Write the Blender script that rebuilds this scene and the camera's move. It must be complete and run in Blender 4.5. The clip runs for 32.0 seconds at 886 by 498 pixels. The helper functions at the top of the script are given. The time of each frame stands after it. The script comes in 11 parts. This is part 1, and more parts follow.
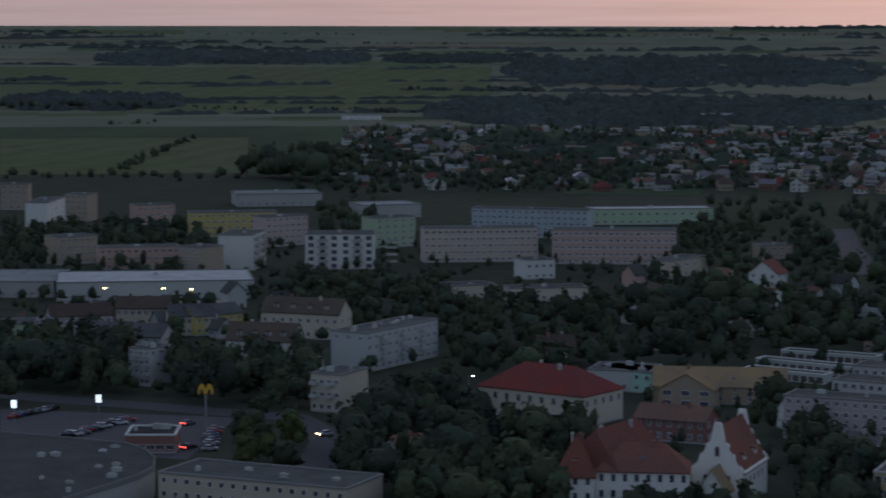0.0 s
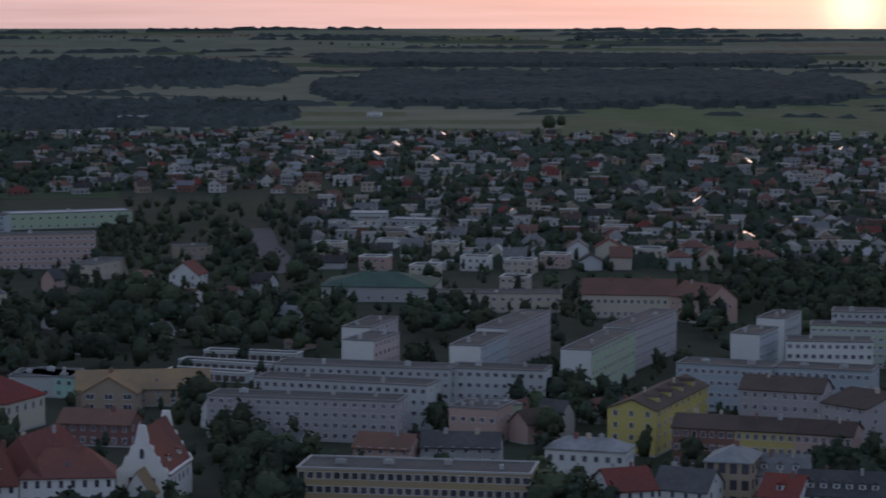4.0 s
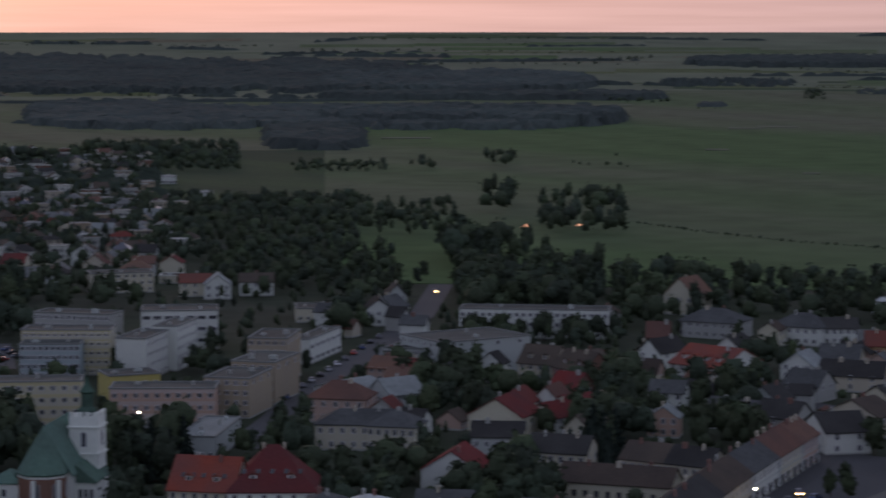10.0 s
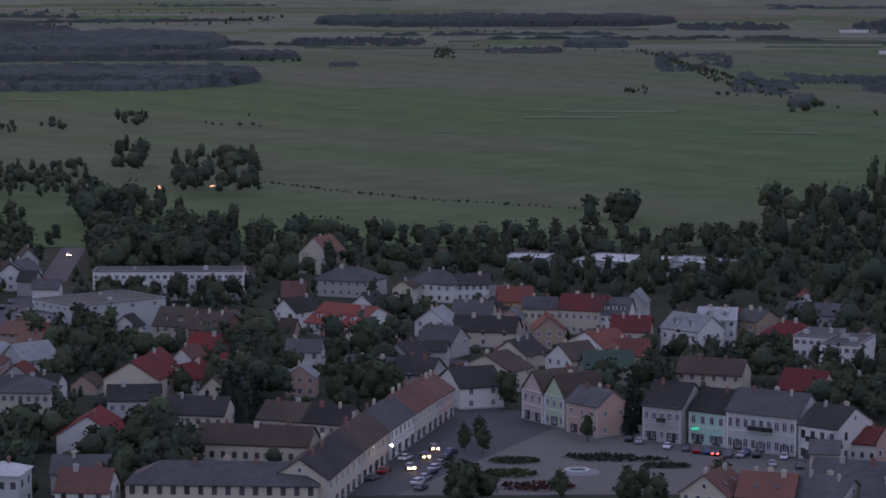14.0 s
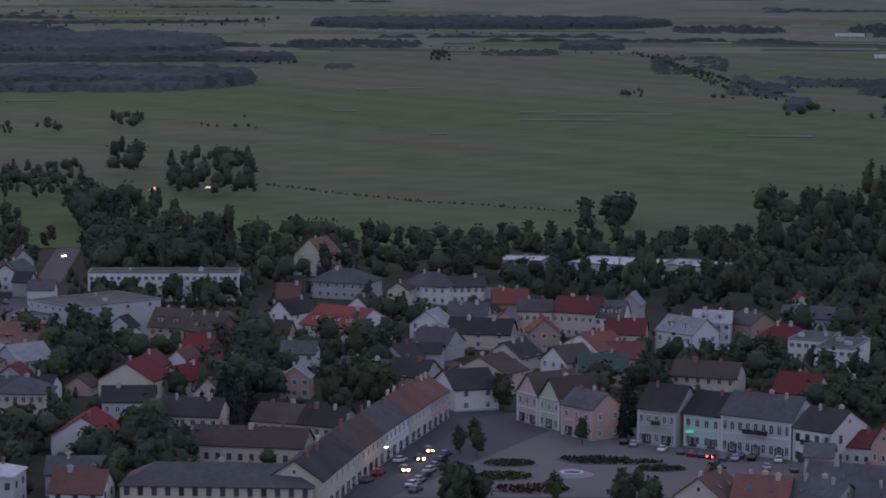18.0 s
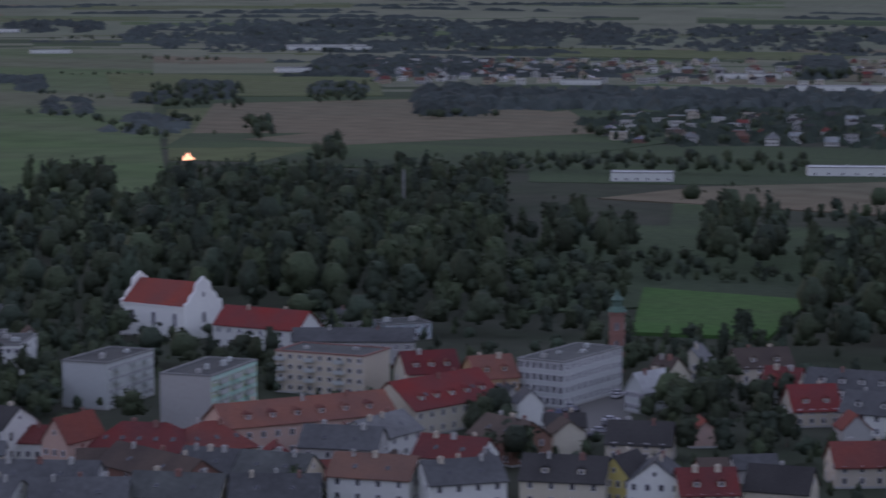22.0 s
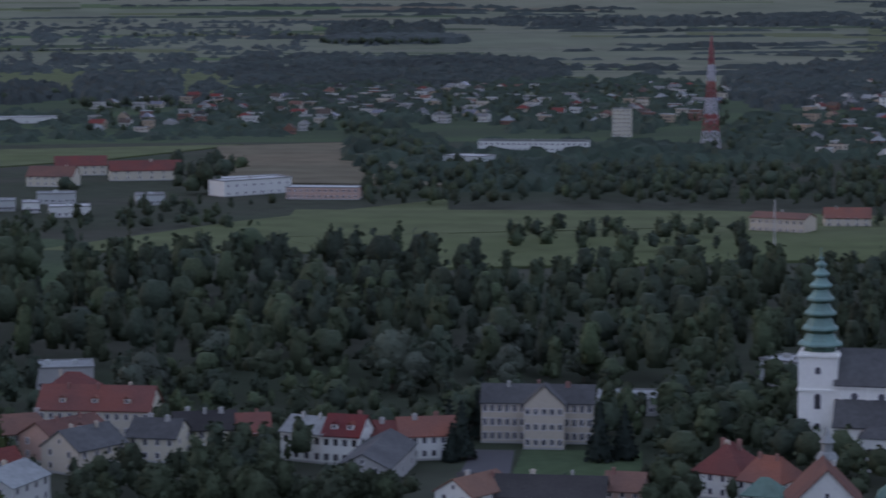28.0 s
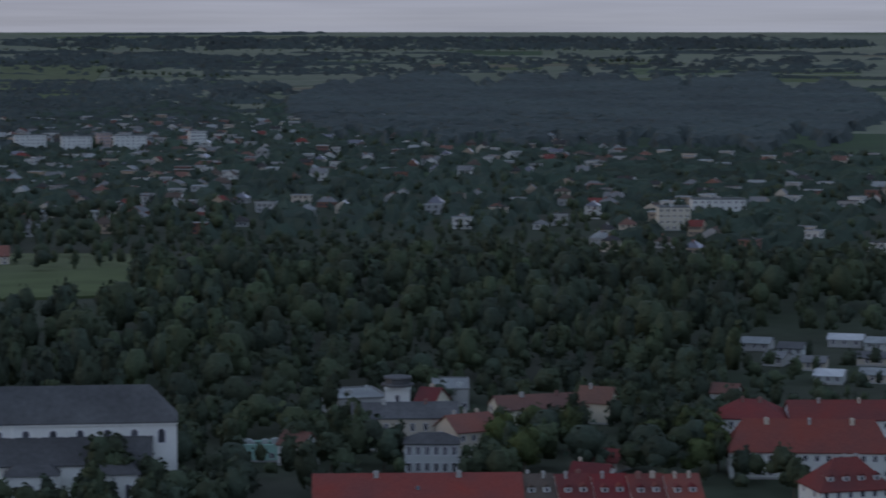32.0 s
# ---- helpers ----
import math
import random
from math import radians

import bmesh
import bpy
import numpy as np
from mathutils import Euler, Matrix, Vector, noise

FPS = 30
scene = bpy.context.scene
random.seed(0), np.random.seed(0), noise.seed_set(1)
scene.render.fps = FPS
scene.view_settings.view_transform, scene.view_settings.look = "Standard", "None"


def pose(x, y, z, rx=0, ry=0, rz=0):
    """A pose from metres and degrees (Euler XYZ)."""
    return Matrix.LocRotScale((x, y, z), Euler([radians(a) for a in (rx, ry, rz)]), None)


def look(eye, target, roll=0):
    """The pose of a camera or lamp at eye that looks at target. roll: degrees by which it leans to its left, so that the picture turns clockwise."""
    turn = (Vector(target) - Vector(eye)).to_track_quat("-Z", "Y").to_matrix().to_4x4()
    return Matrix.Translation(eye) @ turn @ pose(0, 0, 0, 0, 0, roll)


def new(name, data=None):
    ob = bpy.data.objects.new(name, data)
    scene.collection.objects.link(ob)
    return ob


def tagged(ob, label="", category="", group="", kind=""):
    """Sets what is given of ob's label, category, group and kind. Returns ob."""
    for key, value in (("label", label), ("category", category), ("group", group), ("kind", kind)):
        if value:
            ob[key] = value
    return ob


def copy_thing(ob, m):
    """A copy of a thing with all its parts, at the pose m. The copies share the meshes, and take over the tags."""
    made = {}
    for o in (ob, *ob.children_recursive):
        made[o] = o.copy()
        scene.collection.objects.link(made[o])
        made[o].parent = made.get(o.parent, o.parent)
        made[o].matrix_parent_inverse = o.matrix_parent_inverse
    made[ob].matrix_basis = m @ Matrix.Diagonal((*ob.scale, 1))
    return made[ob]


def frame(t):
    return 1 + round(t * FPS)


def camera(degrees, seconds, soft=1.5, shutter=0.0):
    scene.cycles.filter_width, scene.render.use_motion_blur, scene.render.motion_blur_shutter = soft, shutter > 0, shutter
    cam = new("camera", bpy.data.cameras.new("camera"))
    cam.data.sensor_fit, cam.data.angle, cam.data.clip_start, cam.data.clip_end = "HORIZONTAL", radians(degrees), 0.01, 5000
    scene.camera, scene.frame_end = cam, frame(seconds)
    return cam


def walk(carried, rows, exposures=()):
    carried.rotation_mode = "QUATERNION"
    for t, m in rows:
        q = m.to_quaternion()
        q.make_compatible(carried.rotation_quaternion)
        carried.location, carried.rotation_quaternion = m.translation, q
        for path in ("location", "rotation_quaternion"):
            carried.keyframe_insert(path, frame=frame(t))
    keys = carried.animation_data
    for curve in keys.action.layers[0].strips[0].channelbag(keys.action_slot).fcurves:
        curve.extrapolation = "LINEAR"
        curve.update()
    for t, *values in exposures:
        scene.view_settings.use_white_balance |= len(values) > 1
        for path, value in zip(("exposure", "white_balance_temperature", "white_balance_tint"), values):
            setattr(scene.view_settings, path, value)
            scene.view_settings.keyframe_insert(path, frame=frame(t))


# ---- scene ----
# ---------------------------------------------------------------- camera: a hovering drone that turns where it is
cam = camera(20.458, 32.0, soft=1.7, shutter=0.5)
EYE = 110.0


def turn(t, az, tilt, lean):
    return t, pose(0, 0, EYE, 90 + tilt, 0, -az) @ pose(0, 0, 0, 0, 0, lean)


walk(cam, [
    turn(0.0, 0.00, -5.49, 0.08),
    turn(0.5, 2.04, -5.50, 0.05),
    turn(1.0, 4.25, -5.49, 0.05),
    turn(1.5, 5.78, -5.49, 0.06),
    turn(2.0, 7.29, -5.49, 0.08),
    turn(2.5, 8.80, -5.48, 0.04),
    turn(4.5, 15.19, -5.44, 0.05),
    turn(5.0, 16.92, -5.46, 0.06),
    turn(5.5, 18.84, -5.46, 0.03),
    turn(6.0, 20.67, -5.44, 0.08),
    turn(6.5, 22.50, -5.43, 0.05),
    turn(7.0, 24.33, -5.41, 0.07),
    turn(7.5, 26.14, -5.39, 0.06),
    turn(8.0, 28.02, -5.38, 0.06),
    turn(8.5, 29.92, -5.37, 0.05),
    turn(9.0, 31.82, -5.37, 0.06),
    turn(9.5, 33.97, -5.37, 0.03),
    turn(10.0, 36.66, -5.35, -0.01),
    turn(10.5, 39.37, -5.35, 0.04),
    turn(11.0, 41.55, -5.56, -0.03),
    turn(11.5, 42.31, -5.81, -0.03),
    turn(12.0, 42.30, -6.10, -0.03),
    turn(12.5, 42.98, -6.25, -0.01),
    turn(13.0, 44.18, -6.26, -0.01),
    turn(13.5, 44.86, -6.28, -0.04),
    turn(14.0, 45.22, -6.28, -0.03),
    turn(14.5, 45.73, -6.29, 0.00),
    turn(16.5, 45.31, -6.23, 0.13),
    turn(17.0, 45.20, -6.23, 0.16),
    turn(17.5, 45.10, -6.23, 0.14),
    turn(18.0, 45.33, -6.23, 0.17),
    turn(18.5, 47.80, -6.24, 0.19),
    turn(19.0, 51.75, -6.25, 0.22),
    turn(19.5, 55.06, -6.26, 0.21),
    turn(20.0, 55.74, -6.27, 0.19),
    turn(20.5, 57.09, -6.28, 0.17),
    turn(21.0, 59.38, -6.29, 0.16),
    turn(21.5, 61.74, -6.28, 0.18),
    turn(22.0, 64.79, -6.29, 0.07),
    turn(22.5, 67.67, -6.29, 0.02),
    turn(23.0, 70.35, -6.29, 0.01),
    turn(23.5, 73.08, -6.29, 0.04),
    turn(24.0, 76.01, -6.27, -0.00),
    turn(24.5, 79.06, -6.27, -0.03),
    turn(25.0, 81.94, -6.26, -0.02),
    turn(25.5, 84.73, -6.25, -0.04),
    turn(26.0, 87.55, -6.25, -0.04),
    turn(26.5, 90.20, -6.23, -0.06),
    turn(28.5, 100.14, -6.20, -0.13),
    turn(29.0, 102.58, -6.20, -0.13),
    turn(29.5, 104.93, -6.21, -0.08),
    turn(30.0, 107.52, -5.89, -0.04),
    turn(30.5, 110.64, -5.30, -0.05),
    turn(31.0, 113.47, -5.32, -0.02),
    turn(31.5, 115.46, -5.33, -0.02),
    turn(32.0, 117.69, -5.35, -0.01),
], exposures=[(0, 0.14, 5850, 5), (1, 0.54, 5720, 7), (2, 0.62, 5760, 8), (4.5, 0.41, 5920, 13), (7, 0.36, 6150, 14), (9, 0.38, 6370, 15), (11.0, 0.46, 6320, 18), (12.2, 1.03, 6170, 27), (18, 1.05, 6130, 28), (20, 1.05, 6120, 25), (24, 1.12, 6030, 20), (26, 1.17, 5910, 18), (29.3, 1.22, 5820, 13), (30.3, 1.07, 5770, 9), (31, 0.87, 5780, 7), (32, 0.79, 5780, 6)])

# ---------------------------------------------------------------- sky and sun: dusk under thin cloud, the sun just over the horizon
SUN_AZ, SUN_EL = 23.0, 2.0
world = bpy.data.worlds.new("dusk_sky")
scene.world = world
world.use_nodes = True
wn, wl = world.node_tree.nodes, world.node_tree.links
wn.clear()
sky = wn.new("ShaderNodeTexSky")
sky.sky_type, sky.sun_disc = "NISHITA", False
sky.sun_elevation, sky.sun_rotation = radians(SUN_EL), radians(SUN_AZ)
sky.air_density, sky.dust_density, sky.ozone_density = 1.0, 2.0, 1.5


def sky_math(op, a, b=None, c=None):
    n = wn.new("ShaderNodeMath")
    n.operation = op
    for k, v in enumerate((a, b, c)):
        if v is None:
            continue
        if hasattr(v, "links"):
            wl.new(v, n.inputs[k])
        else:
            n.inputs[k].default_value = v
    return n.outputs[0]


def sky_mix(fac, a, b):
    n = wn.new("ShaderNodeMix")
    n.data_type = "RGBA"
    for k, v in ((0, fac), (6, a), (7, b)):
        if hasattr(v, "links"):
            wl.new(v, n.inputs[k])
        else:
            n.inputs[k].default_value = v
    return n.outputs[2]


coord = wn.new("ShaderNodeTexCoord")
sep = wn.new("ShaderNodeSeparateXYZ")
wl.new(coord.outputs["Generated"], sep.inputs[0])
height = sep.outputs[2]
dot = wn.new("ShaderNodeVectorMath")
dot.operation = "DOT_PRODUCT"
wl.new(coord.outputs["Generated"], dot.inputs[0])
dot.inputs[1].default_value = (math.sin(radians(SUN_AZ)), math.cos(radians(SUN_AZ)), 0.004)
toward = dot.outputs["Value"]
# thin cloud: grey-blue above, peach along the horizon on the sunset side
wide = sky_math("POWER", sky_math("MAXIMUM", sky_math("MULTIPLY_ADD", toward, 0.5, 0.5), 0.0), 7.0)
low = sky_math("POWER", sky_math("SUBTRACT", 1.0, sky_math("MINIMUM", sky_math("ABSOLUTE", height), 1.0)), 9.0)
peach = sky_mix(wide, (2.4, 2.3, 2.5, 1), (6.6, 4.25, 3.85, 1))
cloud = sky_mix(low, (2.72, 3.0, 4.28, 1), peach)
streak = wn.new("ShaderNodeTexNoise")
stretch = wn.new("ShaderNodeVectorMath")
stretch.operation = "MULTIPLY"
stretch.inputs[1].default_value = (9, 9, 260)
wl.new(coord.outputs["Generated"], stretch.inputs[0])
wl.new(stretch.outputs[0], streak.inputs["Vector"])
streak.inputs["Scale"].default_value, streak.inputs["Detail"].default_value = 1.0, 4.0
bands = sky_math("MULTIPLY_ADD", streak.outputs[0], 0.5, 0.75)
shade = wn.new("ShaderNodeVectorMath")
shade.operation = "SCALE"
wl.new(cloud, shade.inputs[0])
wl.new(bands, shade.inputs["Scale"])
# the bright disc of sun behind cloud
halo = sky_math("POWER", sky_math("MAXIMUM", toward, 0.0), 700.0)
core = sky_math("POWER", sky_math("MAXIMUM", toward, 0.0), 18000.0)
glare = sky_mix(core, sky_mix(sky_math("MULTIPLY", halo, 0.6), shade.outputs[0], (9.6, 6.3, 4.8, 1)), (14.0, 10.5, 7.0, 1))
both = sky_mix(0.82, sky.outputs[0], glare)
back = wn.new("ShaderNodeBackground")
back.inputs["Strength"].default_value = 0.1
wl.new(both, back.inputs["Color"])
wout = wn.new("ShaderNodeOutputWorld")
wl.new(back.outputs[0], wout.inputs[0])

sun = new("sun", bpy.data.lights.new("sun", "SUN"))
sun.data.energy, sun.data.angle, sun.data.color = 0.25, radians(25), (1.0, 0.66, 0.45)
sun.matrix_world = look((0, 0, 0), (-math.sin(radians(SUN_AZ)), -math.cos(radians(SUN_AZ)), -math.tan(radians(7))))

# ---------------------------------------------------------------- materials
MATS = {}


def paint(name, rgb, rough=0.85, grain=1.5, vary=0.18, big=0.06, bump=0.3, metal=0.0, island=False, each=0.12, spec=0.4, relief=0.1):
    """A weathered surface: grain and stains at two scales, a slight shift from piece to piece."""
    if name in MATS:
        return MATS[name]
    m = bpy.data.materials.new(name)
    m.use_nodes = True
    nt = m.node_tree
    n, l = nt.nodes, nt.links
    b = n["Principled BSDF"]
    b.inputs["Roughness"].default_value = rough
    b.inputs["Metallic"].default_value = metal
    b.inputs["Specular IOR Level"].default_value = spec
    geo = n.new("ShaderNodeNewGeometry")
    info = n.new("ShaderNodeObjectInfo")
    fine, wide_n = n.new("ShaderNodeTexNoise"), n.new("ShaderNodeTexNoise")
    for tex, s, d in ((fine, grain, 5.0), (wide_n, big, 3.0)):
        tex.inputs["Scale"].default_value, tex.inputs["Detail"].default_value = s, d
        l.new(geo.outputs["Position"], tex.inputs["Vector"])

    def calc(op, a, c, d=None):
        x = n.new("ShaderNodeMath")
        x.operation = op
        for k, v in enumerate((a, c, d)):
            if v is None:
                continue
            if hasattr(v, "links"):
                l.new(v, x.inputs[k])
            else:
                x.inputs[k].default_value = v
        return x.outputs[0]

    rnd = geo.outputs["Random Per Island"] if island else info.outputs["Random"]
    v = calc("MULTIPLY_ADD", fine.outputs[0], vary * 2, 1 - vary)
    v = calc("MULTIPLY", v, calc("MULTIPLY_ADD", wide_n.outputs[0], vary * 2.4, 1 - vary * 1.2))
    v = calc("MULTIPLY", v, calc("MULTIPLY_ADD", rnd, each * 2, 1 - each))
    hsv = n.new("ShaderNodeHueSaturation")
    hsv.inputs["Color"].default_value = (*rgb, 1)
    l.new(v, hsv.inputs["Value"])
    l.new(calc("MULTIPLY_ADD", rnd, each * 0.12, 0.5 - each * 0.06), hsv.inputs["Hue"])
    l.new(calc("MULTIPLY_ADD", wide_n.outputs[0], 0.5, 0.75), hsv.inputs["Saturation"])
    l.new(hsv.outputs[0], b.inputs["Base Color"])
    bm_n = n.new("ShaderNodeBump")
    bm_n.inputs["Strength"].default_value, bm_n.inputs["Distance"].default_value = bump, relief
    l.new(fine.outputs[0], bm_n.inputs["Height"])
    l.new(bm_n.outputs[0], b.inputs["Normal"])
    MATS[name] = m
    return m


def lamp_mat(name, rgb, strength):
    if name in MATS:
        return MATS[name]
    m = bpy.data.materials.new(name)
    m.use_nodes = True
    b = m.node_tree.nodes["Principled BSDF"]
    b.inputs["Base Color"].default_value = (*rgb, 1)
    b.inputs["Emission Color"].default_value = (*rgb, 1)
    b.inputs["Emission Strength"].default_value = strength
    MATS[name] = m
    return m


WALLS = {
    "straw": (0.52, 0.475, 0.285), "honey": (0.36, 0.295, 0.16),
    "chalk": (0.733, 0.756, 0.679), "white": (0.614, 0.639, 0.572), "cream": (0.515, 0.492, 0.372), "grey": (0.376, 0.386, 0.349), "light": (0.440, 0.475, 0.438),
    "pink": (0.485, 0.406, 0.358), "yellow": (0.495, 0.436, 0.149), "ochre": (0.376, 0.325, 0.237), "mint": (0.356, 0.568, 0.456),
    "blue": (0.366, 0.436, 0.437), "lilac": (0.406, 0.391, 0.367), "brick": (0.218, 0.127, 0.093), "beige": (0.485, 0.447, 0.344),
    "salmon": (0.465, 0.340, 0.270), "green": (0.386, 0.487, 0.326), "tan": (0.366, 0.304, 0.214), "orange": (0.426, 0.294, 0.158), "edging": (0.208, 0.218, 0.200), "maroon": (0.238, 0.137, 0.112), "dim": (0.544, 0.553, 0.488)}
ROOFS = {
    "red": (0.178, 0.056, 0.047), "tile": (0.170, 0.079, 0.062), "dark": (0.054, 0.053, 0.049), "felt": (0.084, 0.090, 0.081), "slate": (0.087, 0.091, 0.087),
    "brown": (0.091, 0.075, 0.060), "zinc": (0.228, 0.249, 0.233), "copper": (0.114, 0.181, 0.141), "maroon": (0.148, 0.053, 0.045), "grey": (0.158, 0.164, 0.153), "green": (0.069, 0.112, 0.084),
    "sand": (0.233, 0.175, 0.102), "pale": (0.396, 0.416, 0.391), "rust": (0.153, 0.093, 0.071), "sky": (0.247, 0.284, 0.293), "bright": (0.203, 0.063, 0.050)}


def wall(c):
    return paint("plaster_" + c, WALLS[c], 0.9, 1.2, 0.10, 0.05, 0.2, each=0.05, spec=0.1)


def roofing(c):
    tiled = c in ("red", "tile", "brown", "maroon", "rust", "dark", "sand", "bright")
    return paint("roofing_" + c, ROOFS[c], 0.85 if tiled else 0.75, 2.2 if tiled else 0.8, 0.32, 0.12, 0.6, each=0.16, spec=0.02)


# Base colour raised to stand in for sky reflected in the panes.
GLASS = paint("window_glass", (0.072, 0.077, 0.085), 0.12, 3.0, 0.1, 0.3, 0.02, each=0.4, spec=0.6)
FRAME = paint("window_frame_white", (0.6, 0.6, 0.58), 0.6, 3.0, 0.08, 0.3, 0.1)
WOOD = paint("bark", (0.10, 0.075, 0.055), 0.95, 3.0, 0.3, 0.2, 0.6)
METAL = paint("grey_metal", (0.30, 0.31, 0.32), 0.45, 3.0, 0.15, 0.3, 0.1, metal=0.5)
LEAVES = [paint("leaves_" + k, c, 0.85, 0.8, 0.42, 0.03, 0.9, island=True, each=0.2, spec=0.03, relief=0.7) for k, c in (
    ("oak", (0.052, 0.066, 0.040)), ("linden", (0.060, 0.077, 0.043)), ("poplar", (0.049, 0.064, 0.043)), ("willow", (0.072, 0.086, 0.062)),
    ("spruce", (0.028, 0.038, 0.030)), ("pale", (0.066, 0.084, 0.034)), ("copper_beech", (0.075, 0.042, 0.035)))]
OAK, LINDEN, POPLAR, WILLOW, SPRUCE, PALE, BEECH = LEAVES
# Paler and bluer than near leaves: distance haze mixed into the base colour.
HAZY_WOODS = paint("far_wood", (0.060, 0.073, 0.064), 0.95, 0.11, 0.34, 0.006, 0.8, spec=0.03, relief=1.2)
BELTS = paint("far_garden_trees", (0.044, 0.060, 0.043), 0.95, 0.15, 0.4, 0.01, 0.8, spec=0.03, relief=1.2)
ASPHALT = paint("asphalt", (0.080, 0.081, 0.080), 0.85, 0.8, 0.14, 0.03, 0.2, spec=0.12)
PAVING = paint("square_paving", (0.122, 0.121, 0.106), 0.85, 1.6, 0.14, 0.05, 0.3, spec=0.12)


def grass(name, rgb, other, grain, big, share=0.5, rows=0.0):
    """Open land of two growths that run into one another: broad patches, finer mottling, faint mown rows."""
    m = bpy.data.materials.new(name)
    m.use_nodes = True
    n, l = m.node_tree.nodes, m.node_tree.links
    b = n["Principled BSDF"]
    b.inputs["Roughness"].default_value, b.inputs["Specular IOR Level"].default_value = 0.95, 0.02
    geo = n.new("ShaderNodeNewGeometry")
    turned = n.new("ShaderNodeMapping")
    turned.inputs["Rotation"].default_value = (0, 0, radians(38))
    turned.inputs["Scale"].default_value = (1.0, 0.28, 1.0)
    l.new(geo.outputs["Position"], turned.inputs["Vector"])
    wide_n, fine = n.new("ShaderNodeTexNoise"), n.new("ShaderNodeTexNoise")
    wide_n.inputs["Scale"].default_value, wide_n.inputs["Detail"].default_value = big, 5.0
    fine.inputs["Scale"].default_value, fine.inputs["Detail"].default_value = grain, 5.0
    l.new(turned.outputs[0], wide_n.inputs["Vector"])
    l.new(geo.outputs["Position"], fine.inputs["Vector"])
    ramp = n.new("ShaderNodeMapRange")
    ramp.inputs["From Min"].default_value, ramp.inputs["From Max"].default_value = share - 0.14, share + 0.14
    l.new(wide_n.outputs[0], ramp.inputs["Value"])
    mix = n.new("ShaderNodeMix")
    mix.data_type = "RGBA"
    mix.inputs[6].default_value, mix.inputs[7].default_value = (*rgb, 1), (*other, 1)
    l.new(ramp.outputs[0], mix.inputs[0])
    tone = n.new("ShaderNodeMath")
    tone.operation = "MULTIPLY_ADD"
    tone.inputs[1].default_value, tone.inputs[2].default_value = 0.7, 0.65
    l.new(fine.outputs[0], tone.inputs[0])
    value = tone.outputs[0]
    if rows:
        wave = n.new("ShaderNodeTexWave")
        wave.inputs["Scale"].default_value, wave.inputs["Distortion"].default_value = rows, 3.0
        l.new(turned.outputs[0], wave.inputs["Vector"])
        both_n = n.new("ShaderNodeMath")
        both_n.operation = "MULTIPLY_ADD"
        both_n.inputs[1].default_value = 0.10
        l.new(wave.outputs[1], both_n.inputs[0])
        l.new(value, both_n.inputs[2])
        value = both_n.outputs[0]
    hsv = n.new("ShaderNodeHueSaturation")
    l.new(mix.outputs[2], hsv.inputs["Color"])
    l.new(value, hsv.inputs["Value"])
    l.new(hsv.outputs[0], b.inputs["Base Color"])
    bump = n.new("ShaderNodeBump")
    bump.inputs["Strength"].default_value, bump.inputs["Distance"].default_value = 0.4, 0.1
    l.new(fine.outputs[0], bump.inputs["Height"])
    l.new(bump.outputs[0], b.inputs["Normal"])
    MATS[name] = m
    return m


LAWN = grass("lawn", (0.064, 0.092, 0.046), (0.050, 0.066, 0.040), 0.25, 0.012)
MEADOW = grass("meadow", (0.072, 0.112, 0.047), (0.104, 0.112, 0.072), 0.035, 0.0028, 0.52, 0.004)
PITCH = grass("sports_turf", (0.058, 0.118, 0.036), (0.066, 0.106, 0.042), 0.3, 0.02)
STUBBLE = grass("stubble_field", (0.134, 0.117, 0.076), (0.114, 0.110, 0.072), 0.05, 0.006, 0.5, 0.01)
CROP = grass("crop_field", (0.086, 0.108, 0.048), (0.096, 0.110, 0.058), 0.05, 0.005, 0.5, 0.01)
EARTH = grass("town_ground", (0.046, 0.058, 0.036), (0.058, 0.062, 0.045), 0.08, 0.016)
PLAIN = grass("far_plain", (0.148, 0.158, 0.106), (0.126, 0.144, 0.094), 0.01, 0.0022)

# ---------------------------------------------------------------- meshes
RIM, TOP = 2500.0, 4900.0
EL_RIM, EL_TOP = math.degrees(math.atan(EYE / RIM)), 0.28


def ground_z(r):
    """The plain: flat round the town, then bent up to meet the camera's horizon."""
    if r < RIM:
        return 0.0
    return EYE - r * math.tan(radians(EL_RIM + (EL_TOP - EL_RIM) * (min(r, TOP) - RIM) / (TOP - RIM)))


def gz(x, y):
    return ground_z(math.hypot(x, y))


def mesh(name, verts, faces, mats, index=None, smooth=False):
    me = bpy.data.meshes.new(name)
    me.from_pydata(verts, [], faces)
    for m in mats:
        me.materials.append(m)
    if index is not None:
        me.polygons.foreach_set("material_index", index)
    if smooth:
        me.polygons.foreach_set("use_smooth", [True] * len(me.polygons))
    me.update()
    return me


def thing(name, x, y, rot, label, category, group="", z=None):
    ob = new(name)
    ob.empty_display_size = 0.5
    ob.matrix_world = pose(x, y, gz(x, y) if z is None else z, 0, 0, rot)
    return tagged(ob, label, category, group)


def piece(name, me, parent, x=0.0, y=0.0, z=0.0, rz=0.0, label="", s=1.0):
    """One mesh object under a thing or under a part."""
    ob = new(name, me)
    ob.parent = parent
    ob.matrix_local = pose(x, y, z, 0, 0, rz) @ Matrix.Diagonal((s, s, s, 1))
    if label:
        ob["label"] = label
    return ob


